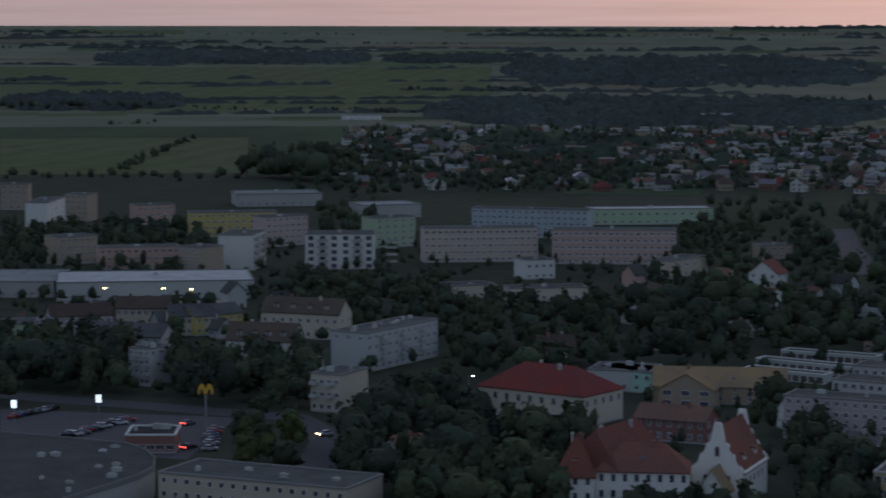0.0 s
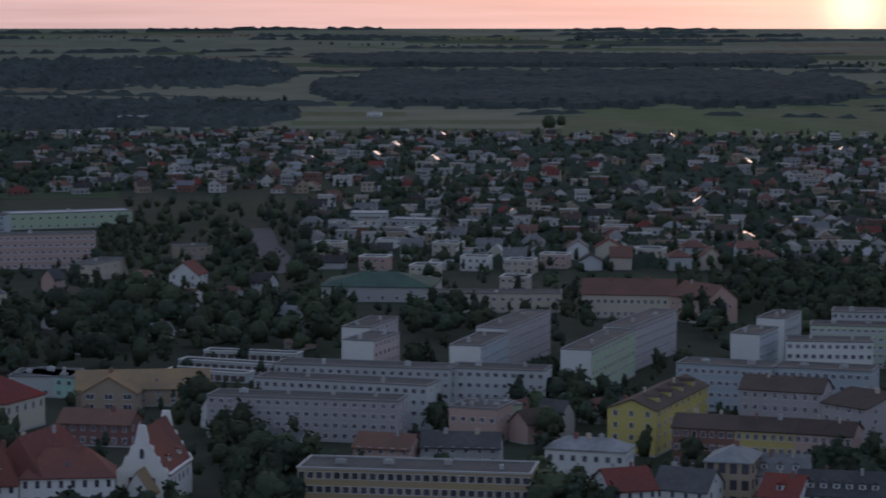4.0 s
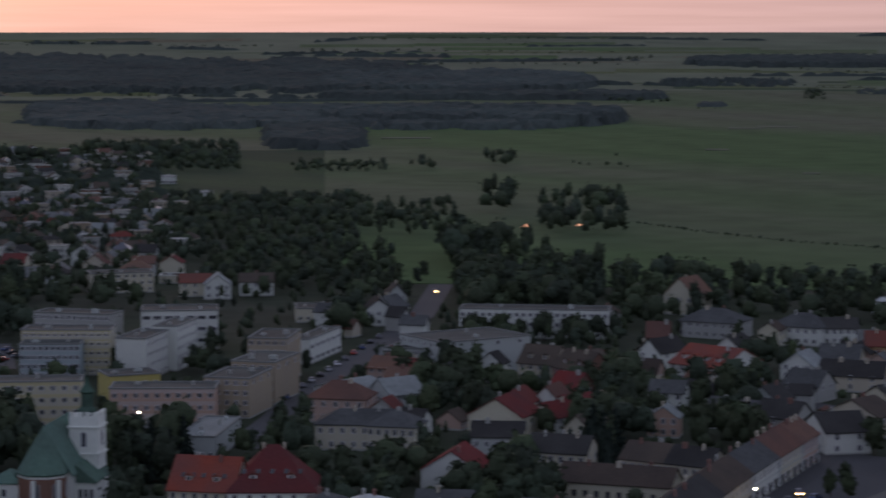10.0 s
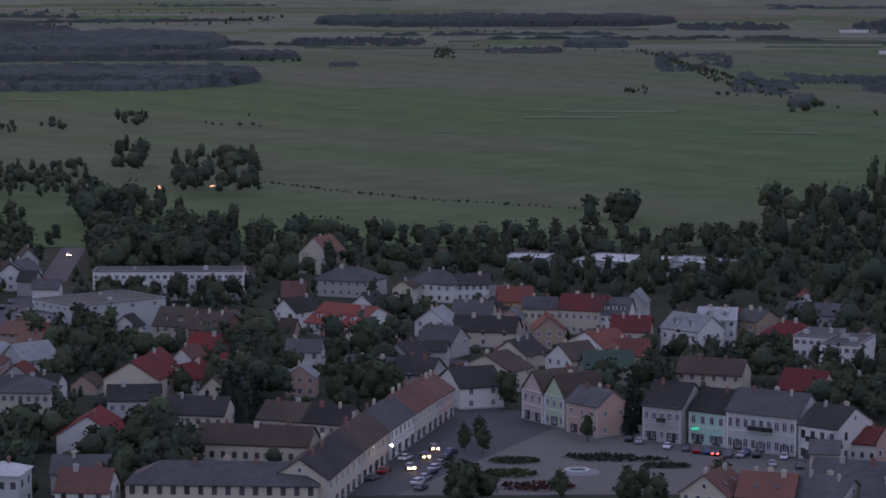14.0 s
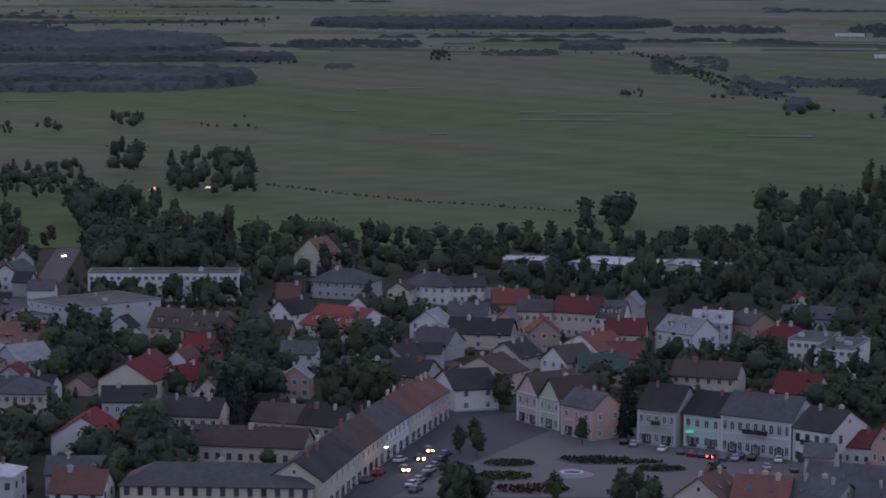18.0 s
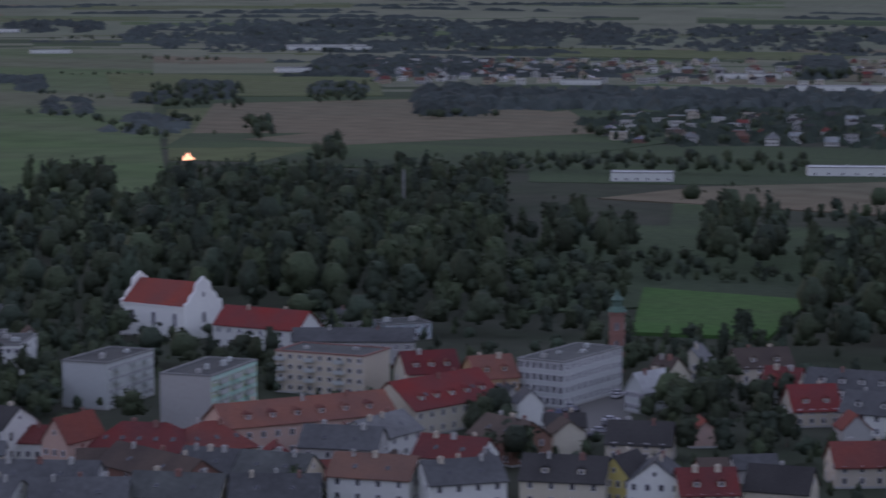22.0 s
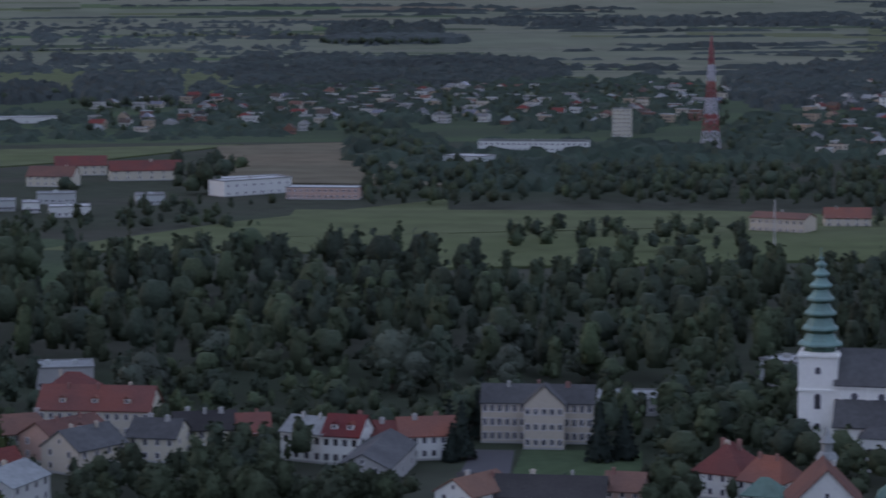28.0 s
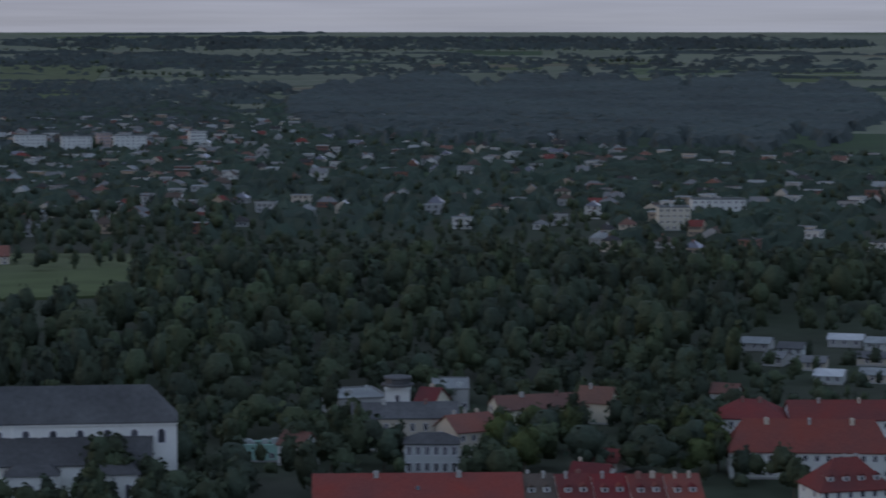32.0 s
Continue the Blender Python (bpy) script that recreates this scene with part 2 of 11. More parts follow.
class Shape:
    """Collects boxes, prisms and lofts into one mesh."""

    def __init__(self):
        self.v, self.f, self.i = [], [], []

    def add(self, verts, faces, mat=0):
        k = len(self.v)
        self.v += [tuple(p) for p in verts]
        self.f += [tuple(k + a for a in q) for q in faces]
        self.i += [mat] * len(faces)
        return self

    def box(self, x0, x1, y0, y1, z0, z1, mat=0):
        v = [(x, y, z) for z in (z0, z1) for x, y in ((x0, y0), (x1, y0), (x1, y1), (x0, y1))]
        return self.add(v, [(3, 2, 1, 0), (4, 5, 6, 7), (0, 1, 5, 4), (1, 2, 6, 5), (2, 3, 7, 6), (3, 0, 4, 7)], mat)

    def rings(self, rings, n=10, mat=0, x=0.0, y=0.0, turn_by=0.0):
        """Stacked rings (radius, height), closed at both ends."""
        v = [(x + r * math.cos(2 * math.pi * k / n + turn_by), y + r * math.sin(2 * math.pi * k / n + turn_by), z) for r, z in rings for k in range(n)]
        f = [(a * n + k, a * n + (k + 1) % n, (a + 1) * n + (k + 1) % n, (a + 1) * n + k) for a in range(len(rings) - 1) for k in range(n)]
        f += [tuple(range(n - 1, -1, -1)), tuple((len(rings) - 1) * n + k for k in range(n))]
        return self.add(v, f, mat)

    def make(self, name, *mats, smooth=False):
        return mesh(name, self.v, self.f, mats, self.i, smooth)


CACHE = {}


def kept(key, build):
    if key not in CACHE:
        CACHE[key] = build()
    return CACHE[key]


# ---------------------------------------------------------------- ground
def sheet(name, corners, mat, lift, label, kind="structure", category="ground", cell=60.0):
    """A field, road or yard laid on the ground: four corners (x, y) in order, split fine enough to follow the rise."""
    (ax, ay), (bx, by), (cx, cy), (dx, dy) = corners
    nu = max(1, min(60, int(max(math.hypot(bx - ax, by - ay), math.hypot(cx - dx, cy - dy)) / cell)))
    nv = max(1, min(60, int(max(math.hypot(dx - ax, dy - ay), math.hypot(cx - bx, cy - by)) / cell)))
    v = []
    for j in range(nv + 1):
        for i in range(nu + 1):
            s, t = i / nu, j / nv
            x = (ax * (1 - s) + bx * s) * (1 - t) + (dx * (1 - s) + cx * s) * t
            y = (ay * (1 - s) + by * s) * (1 - t) + (dy * (1 - s) + cy * s) * t
            v.append((x, y, gz(x, y) + lift))
    f = [(j * (nu + 1) + i, j * (nu + 1) + i + 1, (j + 1) * (nu + 1) + i + 1, (j + 1) * (nu + 1) + i) for j in range(nv) for i in range(nu)]
    rim = [i for i in range(nu + 1)] + [(j + 1) * (nu + 1) - 1 for j in range(1, nv + 1)] + [nv * (nu + 1) + i for i in range(nu - 1, -1, -1)] + [j * (nu + 1) for j in range(nv - 1, 0, -1)]
    base = len(v)
    v += [(v[k][0], v[k][1], v[k][2] - lift - 0.6) for k in rim]
    f += [(rim[(k + 1) % len(rim)], rim[k], base + k, base + (k + 1) % len(rim)) for k in range(len(rim))]
    if category != "field":
        size = max(math.hypot(cx - ax, cy - ay), math.hypot(dx - bx, dy - by))
        m = max(2, int(size / 9))
        for j in range(m + 1):
            for i in range(m + 1):
                p, q = i / m, j / m
                SPOTS.append(((ax * (1 - p) + bx * p) * (1 - q) + (dx * (1 - p) + cx * p) * q, (ay * (1 - p) + by * p) * (1 - q) + (dy * (1 - p) + cy * p) * q, 4.0))
    ob = new(name, mesh(name, v, f, [mat]))
    return tagged(ob, label, category, kind=kind)


PALE_CROP = grass("pale_crop", (0.140, 0.150, 0.105), (0.110, 0.125, 0.080), 0.05, 0.02)


def plain():
    """The ground in rings; beyond the town it is a patchwork of narrow fields."""
    rr = [0.0] + [150 + 50 * k for k in range(47)] + [2475 + 25 * k for k in range(97)]
    n = 540
    rng = random.Random(3)
    v, f = [(0, 0, 0)], []
    for r in rr[1:]:
        v += [(r * math.sin(2 * math.pi * k / n), r * math.cos(2 * math.pi * k / n), ground_z(r)) for k in range(n)]
    far = next(a for a, r in enumerate(rr) if r >= 2400)
    crop = [[1] * n for _ in rr]
    for _ in range(1500):
        k0, a0 = rng.randrange(n), rng.randrange(far, len(rr) - 2)
        wide, deep, lean, kind = rng.randrange(2, 12), rng.randrange(1, 5), rng.choice((-1, 0, 0, 1)), rng.choice((1, 1, 2, 3, 4, 5, 6))
        for dk in range(wide):
            for da in range(deep):
                a = a0 + da + lean * dk // 4
                if far <= a < len(rr) - 2:
                    crop[a][(k0 + dk) % n] = kind
    f = [(0, 1 + (k + 1) % n, 1 + k) for k in range(n)]
    idx = [0] * n
    for a in range(len(rr) - 2):
        for k in range(n):
            p, q = 1 + a * n, 1 + (a + 1) * n
            f.append((p + k, p + (k + 1) % n, q + (k + 1) % n, q + k))
            idx.append(0 if rr[a + 1] < 1700 else 6 if rr[a + 1] < 2400 else crop[a + 1][k])
    tagged(new("ground", mesh("ground", v, f, [EARTH, PLAIN, MEADOW, STUBBLE, CROP, PALE_CROP, LAWN], idx, True)), "dark earth, grass and narrow fields of a wide plain with a raised rim", "ground", kind="structure")


plain()


def polar(az, r):
    return r * math.sin(radians(az)), r * math.cos(radians(az))


def field(name, a0, a1, r0, r1, mat, lift, label, skew=0.0):
    """A field between two bearings and two distances; skew turns its far edge."""
    return sheet(name, [polar(a0, r0), polar(a1, r0 + skew), polar(a1, r1 + skew), polar(a0, r1)], mat, lift, label, category="field")


def road(name, pts, width, mat, lift, label):
    v, f = [], []
    for k, (x, y) in enumerate(pts):
        (px, py), (qx, qy) = pts[max(k - 1, 0)], pts[min(k + 1, len(pts) - 1)]
        d = math.hypot(qx - px, qy - py)
        nx, ny = -(qy - py) / d * width / 2, (qx - px) / d * width / 2
        v += [(x + nx, y + ny, gz(x, y) + lift), (x - nx, y - ny, gz(x, y) + lift)]
    f = [(2 * k + 1, 2 * k, 2 * k + 2, 2 * k + 3) for k in range(len(pts) - 1)]
    f = [tuple(reversed(q)) for q in f]
    for (px, py), (qx, qy) in zip(pts, pts[1:]):
        m = max(1, int(math.hypot(qx - px, qy - py) / width))
        for k in range(m + 1):
            SPOTS.append((px + (qx - px) * k / m, py + (qy - py) * k / m, width * 0.6))
    return tagged(new(name, mesh(name, v, f, [mat])), label, "road", kind="structure")


# ---------------------------------------------------------------- trees
def blob_core(rng, rx, rz, cz, squash, fine=True):
    s = Shape()
    rings = [(0.25, -0.92), (0.72, -0.62), (0.95, -0.12), (0.86, 0.38), (0.52, 0.78), (0.12, 0.97)] if fine else [(0.7, -0.7), (0.97, 0.1), (0.5, 0.85)]
    n = 9 if fine else 6
    v = []
    for r, h in rings:
        for k in range(n):
            a = 2 * math.pi * k / n
            w = r * rng.uniform(0.66, 1.04)
            v.append((rx * w * math.cos(a), rx * squash * w * math.sin(a), cz + rz * h * rng.uniform(0.88, 1.0)))
    f = [(a * n + k, a * n + (k + 1) % n, (a + 1) * n + (k + 1) % n, (a + 1) * n + k) for a in range(len(rings) - 1) for k in range(n)]
    f += [tuple(range(n - 1, -1, -1)), tuple((len(rings) - 1) * n + k for k in range(n))]
    return s.add(v, f)


def leaf_clump(s, rng, x, y, z, size, sprays=2):
    """Two small ragged leaf sprays set across one another."""
    for _ in range(sprays):
        a, b = rng.uniform(0, 6.28), rng.uniform(-0.9, 0.9)
        u = Vector((math.cos(a), math.sin(a), b * 0.6)) * size * rng.uniform(0.6, 1.1)
        w = Vector((-math.sin(a) * b, math.cos(a) * b, 1.0)) * size * rng.uniform(0.45, 0.9)
        c = Vector((x, y, z))
        s.add([c - u, c + w * 0.9 + u * 0.2, c + u, c - w + u * 0.1], [(0, 1, 2), (0, 2, 3)])


def crown_mesh(seed, kind, mat, clumps=200):
    """A crown of unit height 1 on a bare stem, built of lobes covered with leaf clumps."""
    rng = random.Random(seed)
    s = Shape()
    if kind == "spruce":
        for k in range(11):
            h = 0.06 + 0.085 * k
            r = 0.23 * (1 - h) + 0.015
            for j in range(max(5, 15 - k)):
                a = rng.uniform(0, 6.28)
                for q in (0.45, 0.8, 1.0):
                    leaf_clump(s, rng, r * q * math.cos(a), r * q * math.sin(a), h + 0.05 * (1 - q), 0.05 * (1.15 - 0.6 * h))
        s.rings([(0.19, 0.08), (0.12, 0.4), (0.05, 0.75), (0.01, 1.0)], 8)
        return s.make("crown", mat)
    wide, base = {"poplar": (0.20, 0.12), "round": (0.44, 0.20), "tall": (0.32, 0.15), "willow": (0.52, 0.08), "bush": (0.55, 0.0)}[kind]
    lobes = [(0, 0, (1 + base) / 2, wide * 0.78, (1 - base) / 2 * 0.95)]
    for k in range((7 if kind != "poplar" else 9) if clumps > 100 else 5 if clumps > 35 else 2 if clumps > 20 else 1):
        a = rng.uniform(0, 6.28)
        h = rng.uniform(base + 0.12, 0.86)
        q = wide * rng.uniform(0.35, 0.62) * (1.0 if h < 0.65 else 0.6)
        lobes.append((q * math.cos(a), q * math.sin(a), h, wide * rng.uniform(0.30, 0.46), rng.uniform(0.12, 0.21) + (0.06 if kind == "poplar" else 0)))
    for x, y, z, rx, rz in lobes:
        core = blob_core(rng, rx * 0.93, rz * 0.93, z, rng.uniform(0.85, 1.1), clumps > 100)
        s.add([(p[0] + x, p[1] + y, p[2]) for p in core.v], core.f)
    per = clumps // len(lobes)
    for x, y, z, rx, rz in lobes:
        for _ in range(per):
            t, a = rng.uniform(-0.7, 1.0), rng.uniform(0, 6.28)
            q = math.sqrt(max(0, 1 - t * t)) * rng.uniform(0.92, 1.12)
            leaf_clump(s, rng, x + rx * q * math.cos(a), y + rx * q * math.sin(a), z + rz * t * rng.uniform(0.95, 1.1), rng.uniform(0.028, 0.055) * (1.0 if clumps > 100 else 1.45), 2 if clumps > 100 else 1)
    return s.make("crown", mat, smooth=True)


def trunk_mesh(seed, thick):
    rng = random.Random(seed)
    s = Shape().rings([(thick * 1.4, -0.03), (thick, 0.05), (thick * 0.75, 0.3), (thick * 0.35, 0.6), (thick * 0.1, 0.8)], 7)
    for k in range(4):
        a, h = rng.uniform(0, 6.28), rng.uniform(0.2, 0.42)
        ex, ey, ez = 0.22 * math.cos(a), 0.22 * math.sin(a), h + 0.2
        w = thick * 0.3
        s.add([(w, 0, h), (-w * 0.5, w, h), (-w * 0.5, -w, h), (ex + w * 0.3, ey, ez), (ex, ey + w * 0.3, ez), (ex, ey - w * 0.3, ez)],
              [(0, 1, 4, 3), (1, 2, 5, 4), (2, 0, 3, 5), (3, 4, 5)])
    return s.make("trunk", WOOD)


SPECIES = {
    "oak": ("round", OAK, "dark green broad-leaved tree with a full round crown"), "linden": ("tall", LINDEN, "tall green linden tree with a dense crown"),
    "poplar": ("poplar", POPLAR, "slender dark poplar tree with a tall narrow crown"), "willow": ("willow", WILLOW, "pale grey-green willow with a broad drooping crown"),
    "spruce": ("spruce", SPRUCE, "dark conical spruce with layered drooping branches"), "pale": ("round", PALE, "light yellow-green tree with a round crown"),
    "bush": ("bush", OAK, "dense dark green bush"), "beech": ("round", BEECH, "reddish-brown copper beech with a full crown")}
TREE_RNG = random.Random(5)


def tree(x, y, h, kind="oak"):
    form, mat, label = SPECIES[kind]
    seed = TREE_RNG.randrange(5)
    crown = kept(("crown", kind, seed), lambda: crown_mesh(seed * 7 + len(kind), form, mat, 230))
    stem = kept(("trunk", kind == "spruce", seed), lambda: trunk_mesh(seed, 0.022))
    ob = thing("bush" if kind == "bush" else "tree", x, y, TREE_RNG.uniform(0, 360), label, "bush" if kind == "bush" else "tree", "trees of the town")
    piece("crown", crown, ob, s=h * TREE_RNG.uniform(0.93, 1.07))
    if kind != "bush":
        piece("trunk", stem, ob, s=h)
    return ob


def tri_mesh(name, verts, tris, mats, index):
    """A mesh straight from arrays of corners and triangles."""
    me = bpy.data.meshes.new(name)
    me.vertices.add(len(verts))
    me.vertices.foreach_set("co", np.asarray(verts, np.float32).ravel())
    me.loops.add(len(tris) * 3)
    me.loops.foreach_set("vertex_index", np.asarray(tris, np.int32).ravel())
    me.polygons.add(len(tris))
    me.polygons.foreach_set("loop_start", np.arange(0, len(tris) * 3, 3, dtype=np.int32))
    me.polygons.foreach_set("material_index", np.asarray(index, np.int32))
    me.polygons.foreach_set("use_smooth", np.ones(len(tris), bool))
    for m in mats:
        me.materials.append(m)
    me.update(calc_edges=True)
    return me


def grove(pts, label, name="wood", mats=(OAK, LINDEN, POPLAR), clumps=66, forms=("tall", "round", "tall", "poplar", "round", "tall"), spread=(0.95, 1.35)):
    """A wood that nobody could count: crowns (x, y, height) joined into one mass of foliage."""
    if not pts:
        return None
    pts = sorted(pts, key=lambda q: math.hypot(q[0], q[1]))
    if math.hypot(pts[-1][0], pts[-1][1]) > 1250 and clumps > 24:
        clumps = 24
    rng = random.Random(len(pts))
    proto = []
    for k in range(6):
        def build(k=k):
            me = crown_mesh(40 + k, forms[k % len(forms)], OAK, clumps)
            me.calc_loop_triangles()
            co = np.empty(len(me.vertices) * 3, np.float32)
            me.vertices.foreach_get("co", co)
            tri = np.empty(len(me.loop_triangles) * 3, np.int32)
            me.loop_triangles.foreach_get("vertices", tri)
            return co.reshape(-1, 3), tri.reshape(-1, 3)
        proto.append(kept(("grove", k, clumps, forms), build))
    vs, fs, idx, base = [], [], [], 0
    for x, y, h in pts:
        co, tri = proto[rng.randrange(6)]
        a, q = rng.uniform(0, 6.28), rng.uniform(*spread)
        c, w = math.cos(a) * h * q, math.sin(a) * h * q
        vs.append(np.stack([x + co[:, 0] * c - co[:, 1] * w, y + co[:, 0] * w + co[:, 1] * c, gz(x, y) + co[:, 2] * h], 1))
        fs.append(tri + base)
        idx.append(np.full(len(tri), rng.randrange(len(mats)), np.int32))
        base += len(co)
    return tagged(new(name, tri_mesh(name, np.concatenate(vs), np.concatenate(fs), mats, np.concatenate(idx))), label, "trees", kind="stuff")


def clear_of(x, y, spots, gap):
    return all((x - a) ** 2 + (y - b) ** 2 > (gap + c) ** 2 for a, b, c in spots)


class Places:
    """Where things stand already (x, y, radius), sorted into squares of the plan."""

    def __init__(self, cell=40.0):
        self.cell, self.grid = cell, {}

    def append(self, spot):
        x, y, r = spot
        n = int(r // self.cell) + 1
        i, j = int(x // self.cell), int(y // self.cell)
        for a in range(i - n, i + n + 1):
            for b in range(j - n, j + n + 1):
                self.grid.setdefault((a, b), []).append(spot)

    def near(self, x, y, gap=0.0):
        return not clear_of(x, y, self.grid.get((int(x // self.cell), int(y // self.cell)), ()), gap)


SPOTS, TREES = Places(), Places(30.0)


def near_spot(x, y, gap=0.0):
    return SPOTS.near(x, y, gap)


SIGHT_ZONES = []


def sight_zone(a0, a1, r0, r1):
    """A zone kept free of tall trees so the camera sees a house front."""
    SIGHT_ZONES.append((a0, a1, r0, r1))


def in_sight_zone(x, y):
    a, r = math.degrees(math.atan2(x, y)), math.hypot(x, y)
    return any(a0 < a < a1 and r0 < r < r1 for a0, a1, r0, r1 in SIGHT_ZONES)


def fill(a0, a1, r0, r1, step, h, seed, ragged=0.35, keep=1.0):
    """Points for a wood between two bearings and two distances, on a shaken grid."""
    rng = random.Random(seed)
    out = []
    r = r0
    while r < r1:
        n = max(1, int(radians(a1 - a0) * r / step))
        for k in range(n):
            if rng.random() > keep:
                continue
            a = a0 + (a1 - a0) * (k + rng.random()) / n
            x, y = polar(a, r + rng.uniform(-ragged, ragged) * step)
            if near_spot(x, y, 2.0) or TREES.near(x, y) or (h > 6.5 and in_sight_zone(x, y)):
                continue
            TREES.append((x, y, step * 0.72))
            out.append((x, y, h * rng.uniform(0.7, 1.2)))
        r += step
    return out


def far_wood(a0, a1, r0, r1, h, label, step=16.0, seed=1, cover=1.0):
    """A far forest or belt of trees: one canopy of many uneven tops with a ragged edge and, where thin, gaps."""
    rng = random.Random(seed)
    mid = (r0 + r1) / 2
    along, deep = (8.0, 11.0) if cover == 1.0 else (6.5, 9.0)
    nu = max(4, min(420, int(radians(a1 - a0) * mid / along)))
    nv = max(4, min(140, int((r1 - r0) / deep)))
    verts, faces, rows_at = [], [], {}

    def inside(u, v, a, r):
        sway = noise.noise((a * 0.5, seed * 3.7, 0.0)) * 0.20 + noise.noise((a * 3.1, seed * 1.9, 5.0)) * 0.10
        half = 0.5 * max(0.0, 1 - abs(2 * u - 1) ** 5) ** 0.6 * (0.90 + noise.noise((a * 1.1, 9.0, seed)) * 0.4 + noise.noise((a * 5.0, 4.0, seed)) * 0.35)
        if abs(v - 0.5 - sway * 0.5) > half:
            return False
        if cover < 1.0:
            gap = 0.8 * noise.noise((a * 1.6, r * 0.005, 3.1)) + 0.9 * noise.noise((a * 10.0, r * 0.02, 8.3))
            return gap < (cover - 0.46) * 1.25 and rng.random() > 0.42
        return True

    for j in range(nv + 1):
        for i in range(nu + 1):
            u, v = i / nu, j / nv
            a, r = a0 + (a1 - a0) * u, r0 + (r1 - r0) * v
            x, y = polar(a, r)
            x, y = x + rng.uniform(-0.4, 0.4) * along, y + rng.uniform(-0.4, 0.4) * along
            edge = i in (0, nu) or j in (0, nv)
            up = not edge and inside(u, v, a, r) and not near_spot(x, y, 3.0)
            rows_at[(i, j)] = up
            low = 0.62 if cover == 1.0 else 0.2
            verts.append((x, y, gz(x, y) + (h * (low + (1.08 - low) * rng.random() ** 0.8) if up else -0.5)))
    for j in range(nv):
        for i in range(nu):
            if rows_at[(i, j)] or rows_at[(i + 1, j)] or rows_at[(i, j + 1)] or rows_at[(i + 1, j + 1)]:
                k = j * (nu + 1) + i
                faces += [(k, k + 1, k + nu + 2), (k, k + nu + 2, k + nu + 1)] if rng.random() < 0.5 else [(k, k + 1, k + nu + 1), (k + 1, k + nu + 2, k + nu + 1)]
    if not faces:
        return None
    used = sorted({k for q in faces for k in q})
    at = {k: n for n, k in enumerate(used)}
    me = mesh("forest", [verts[k] for k in used], [tuple(at[k] for k in q) for q in faces], [BELTS if "houses" in label else HAZY_WOODS])
    return tagged(new("forest", me), label, "forest", kind="stuff")


# ---------------------------------------------------------------- buildings
def inset_panel(s, x0, x1, z0, z1, t, proud, deep, fm, pm):
    """A framed pane in one piece: frame standing proud, pane set back inside it."""
    o = [(x0, z0), (x1, z0), (x1, z1), (x0, z1)]
    i = [(x0 + t, z0 + t), (x1 - t, z0 + t), (x1 - t, z1 - t), (x0 + t, z1 - t)]
    v = [(x, 0.02, z) for x, z in o] + [(x, -proud, z) for x, z in o] + [(x, -proud, z) for x, z in i] + [(x, -deep, z) for x, z in i]
    ring = lambda a, b: [(a + k, a + (k + 1) % 4, b + (k + 1) % 4, b + k) for k in range(4)]
    k = len(s.v)
    s.add(v, ring(0, 4) + ring(4, 8) + ring(8, 12), fm)
    s.f.append((k + 12, k + 13, k + 14, k + 15))
    s.i.append(pm)
    return s


def window_mesh(w, h, kind="plain"):
    def build():
        s = inset_panel(Shape(), -w / 2, w / 2, 0, h, 0.11, 0.10, 0.03, 0, 1)
        return s.make("window", FRAME if kind == "plain" else roofing("brown"), GLASS)
    return kept(("window", round(w, 2), round(h, 2), kind), build)


def lit_window(w, h):
    def build():
        s = Shape().box(-w / 2, w / 2, -0.08, 0.02, 0, h)
        return s.make("lit_window", lamp_mat("lit_pane", (1.0, 0.72, 0.38), 1.2))
    return kept(("lit", round(w, 2), round(h, 2)), build)


def door_mesh(w, h, mat):
    def build():
        s = Shape().box(-w / 2 - 0.12, w / 2 + 0.12, -0.1, 0.02, 0, h + 0.12, 0).box(-w / 2, w / 2, -0.14, 0.0, 0, h * 0.8, 1)
        s.box(-w / 2 + 0.1, w / 2 - 0.1, -0.12, 0.0, h * 0.84, h, 2)
        return s.make("door", FRAME, mat, GLASS)
    return kept(("door", w, h, mat.name), build)


def balcony_mesh(w, mat):
    def build():
        s = Shape().box(-w / 2, w / 2, -1.25, 0, -0.12, 0.03, 1).box(-w / 2, w / 2, -1.25, -1.17, 0.03, 1.0, 0)
        s.box(-w / 2, -w / 2 + 0.06, -1.17, 0, 0.03, 1.0, 0).box(w / 2 - 0.06, w / 2, -1.17, 0, 0.03, 1.0, 0)
        return s.make("balcony", mat, wall("grey"))
    return kept(("balcony", round(w, 2), mat.name), build)


def row_mesh(n, gap, w, h):
    """One storey's windows on a distant front."""
    def build():
        s = Shape()
        for k in range(n):
            x = (k - (n - 1) / 2) * gap
            inset_panel(s, x - w / 2 - 0.08, x + w / 2 + 0.08, -0.05, h + 0.05, 0.13, 0.10, 0.03, 0, 1)
            s.box(x - 0.05, x + 0.05, -0.09, -0.02, 0.1, h - 0.1, 0)
        return s.make("window_row", FRAME, GLASS)
    return kept(("row", n, round(gap, 1), round(w, 1), round(h, 1)), build)


def loft(s, levels, mat=0):
    """Stacked rectangles (half width, half depth, height) joined into one closed solid."""
    v = [(x * a, y * b, z) for a, b, z in levels for x, y in ((-1, -1), (1, -1), (1, 1), (-1, 1))]
    n = len(levels)
    f = [(4 * i + k, 4 * i + (k + 1) % 4, 4 * i + 4 + (k + 1) % 4, 4 * i + 4 + k) for i in range(n - 1) for k in range(4)]
    return s.add(v, f + [(3, 2, 1, 0), tuple(4 * (n - 1) + k for k in range(4))], mat)


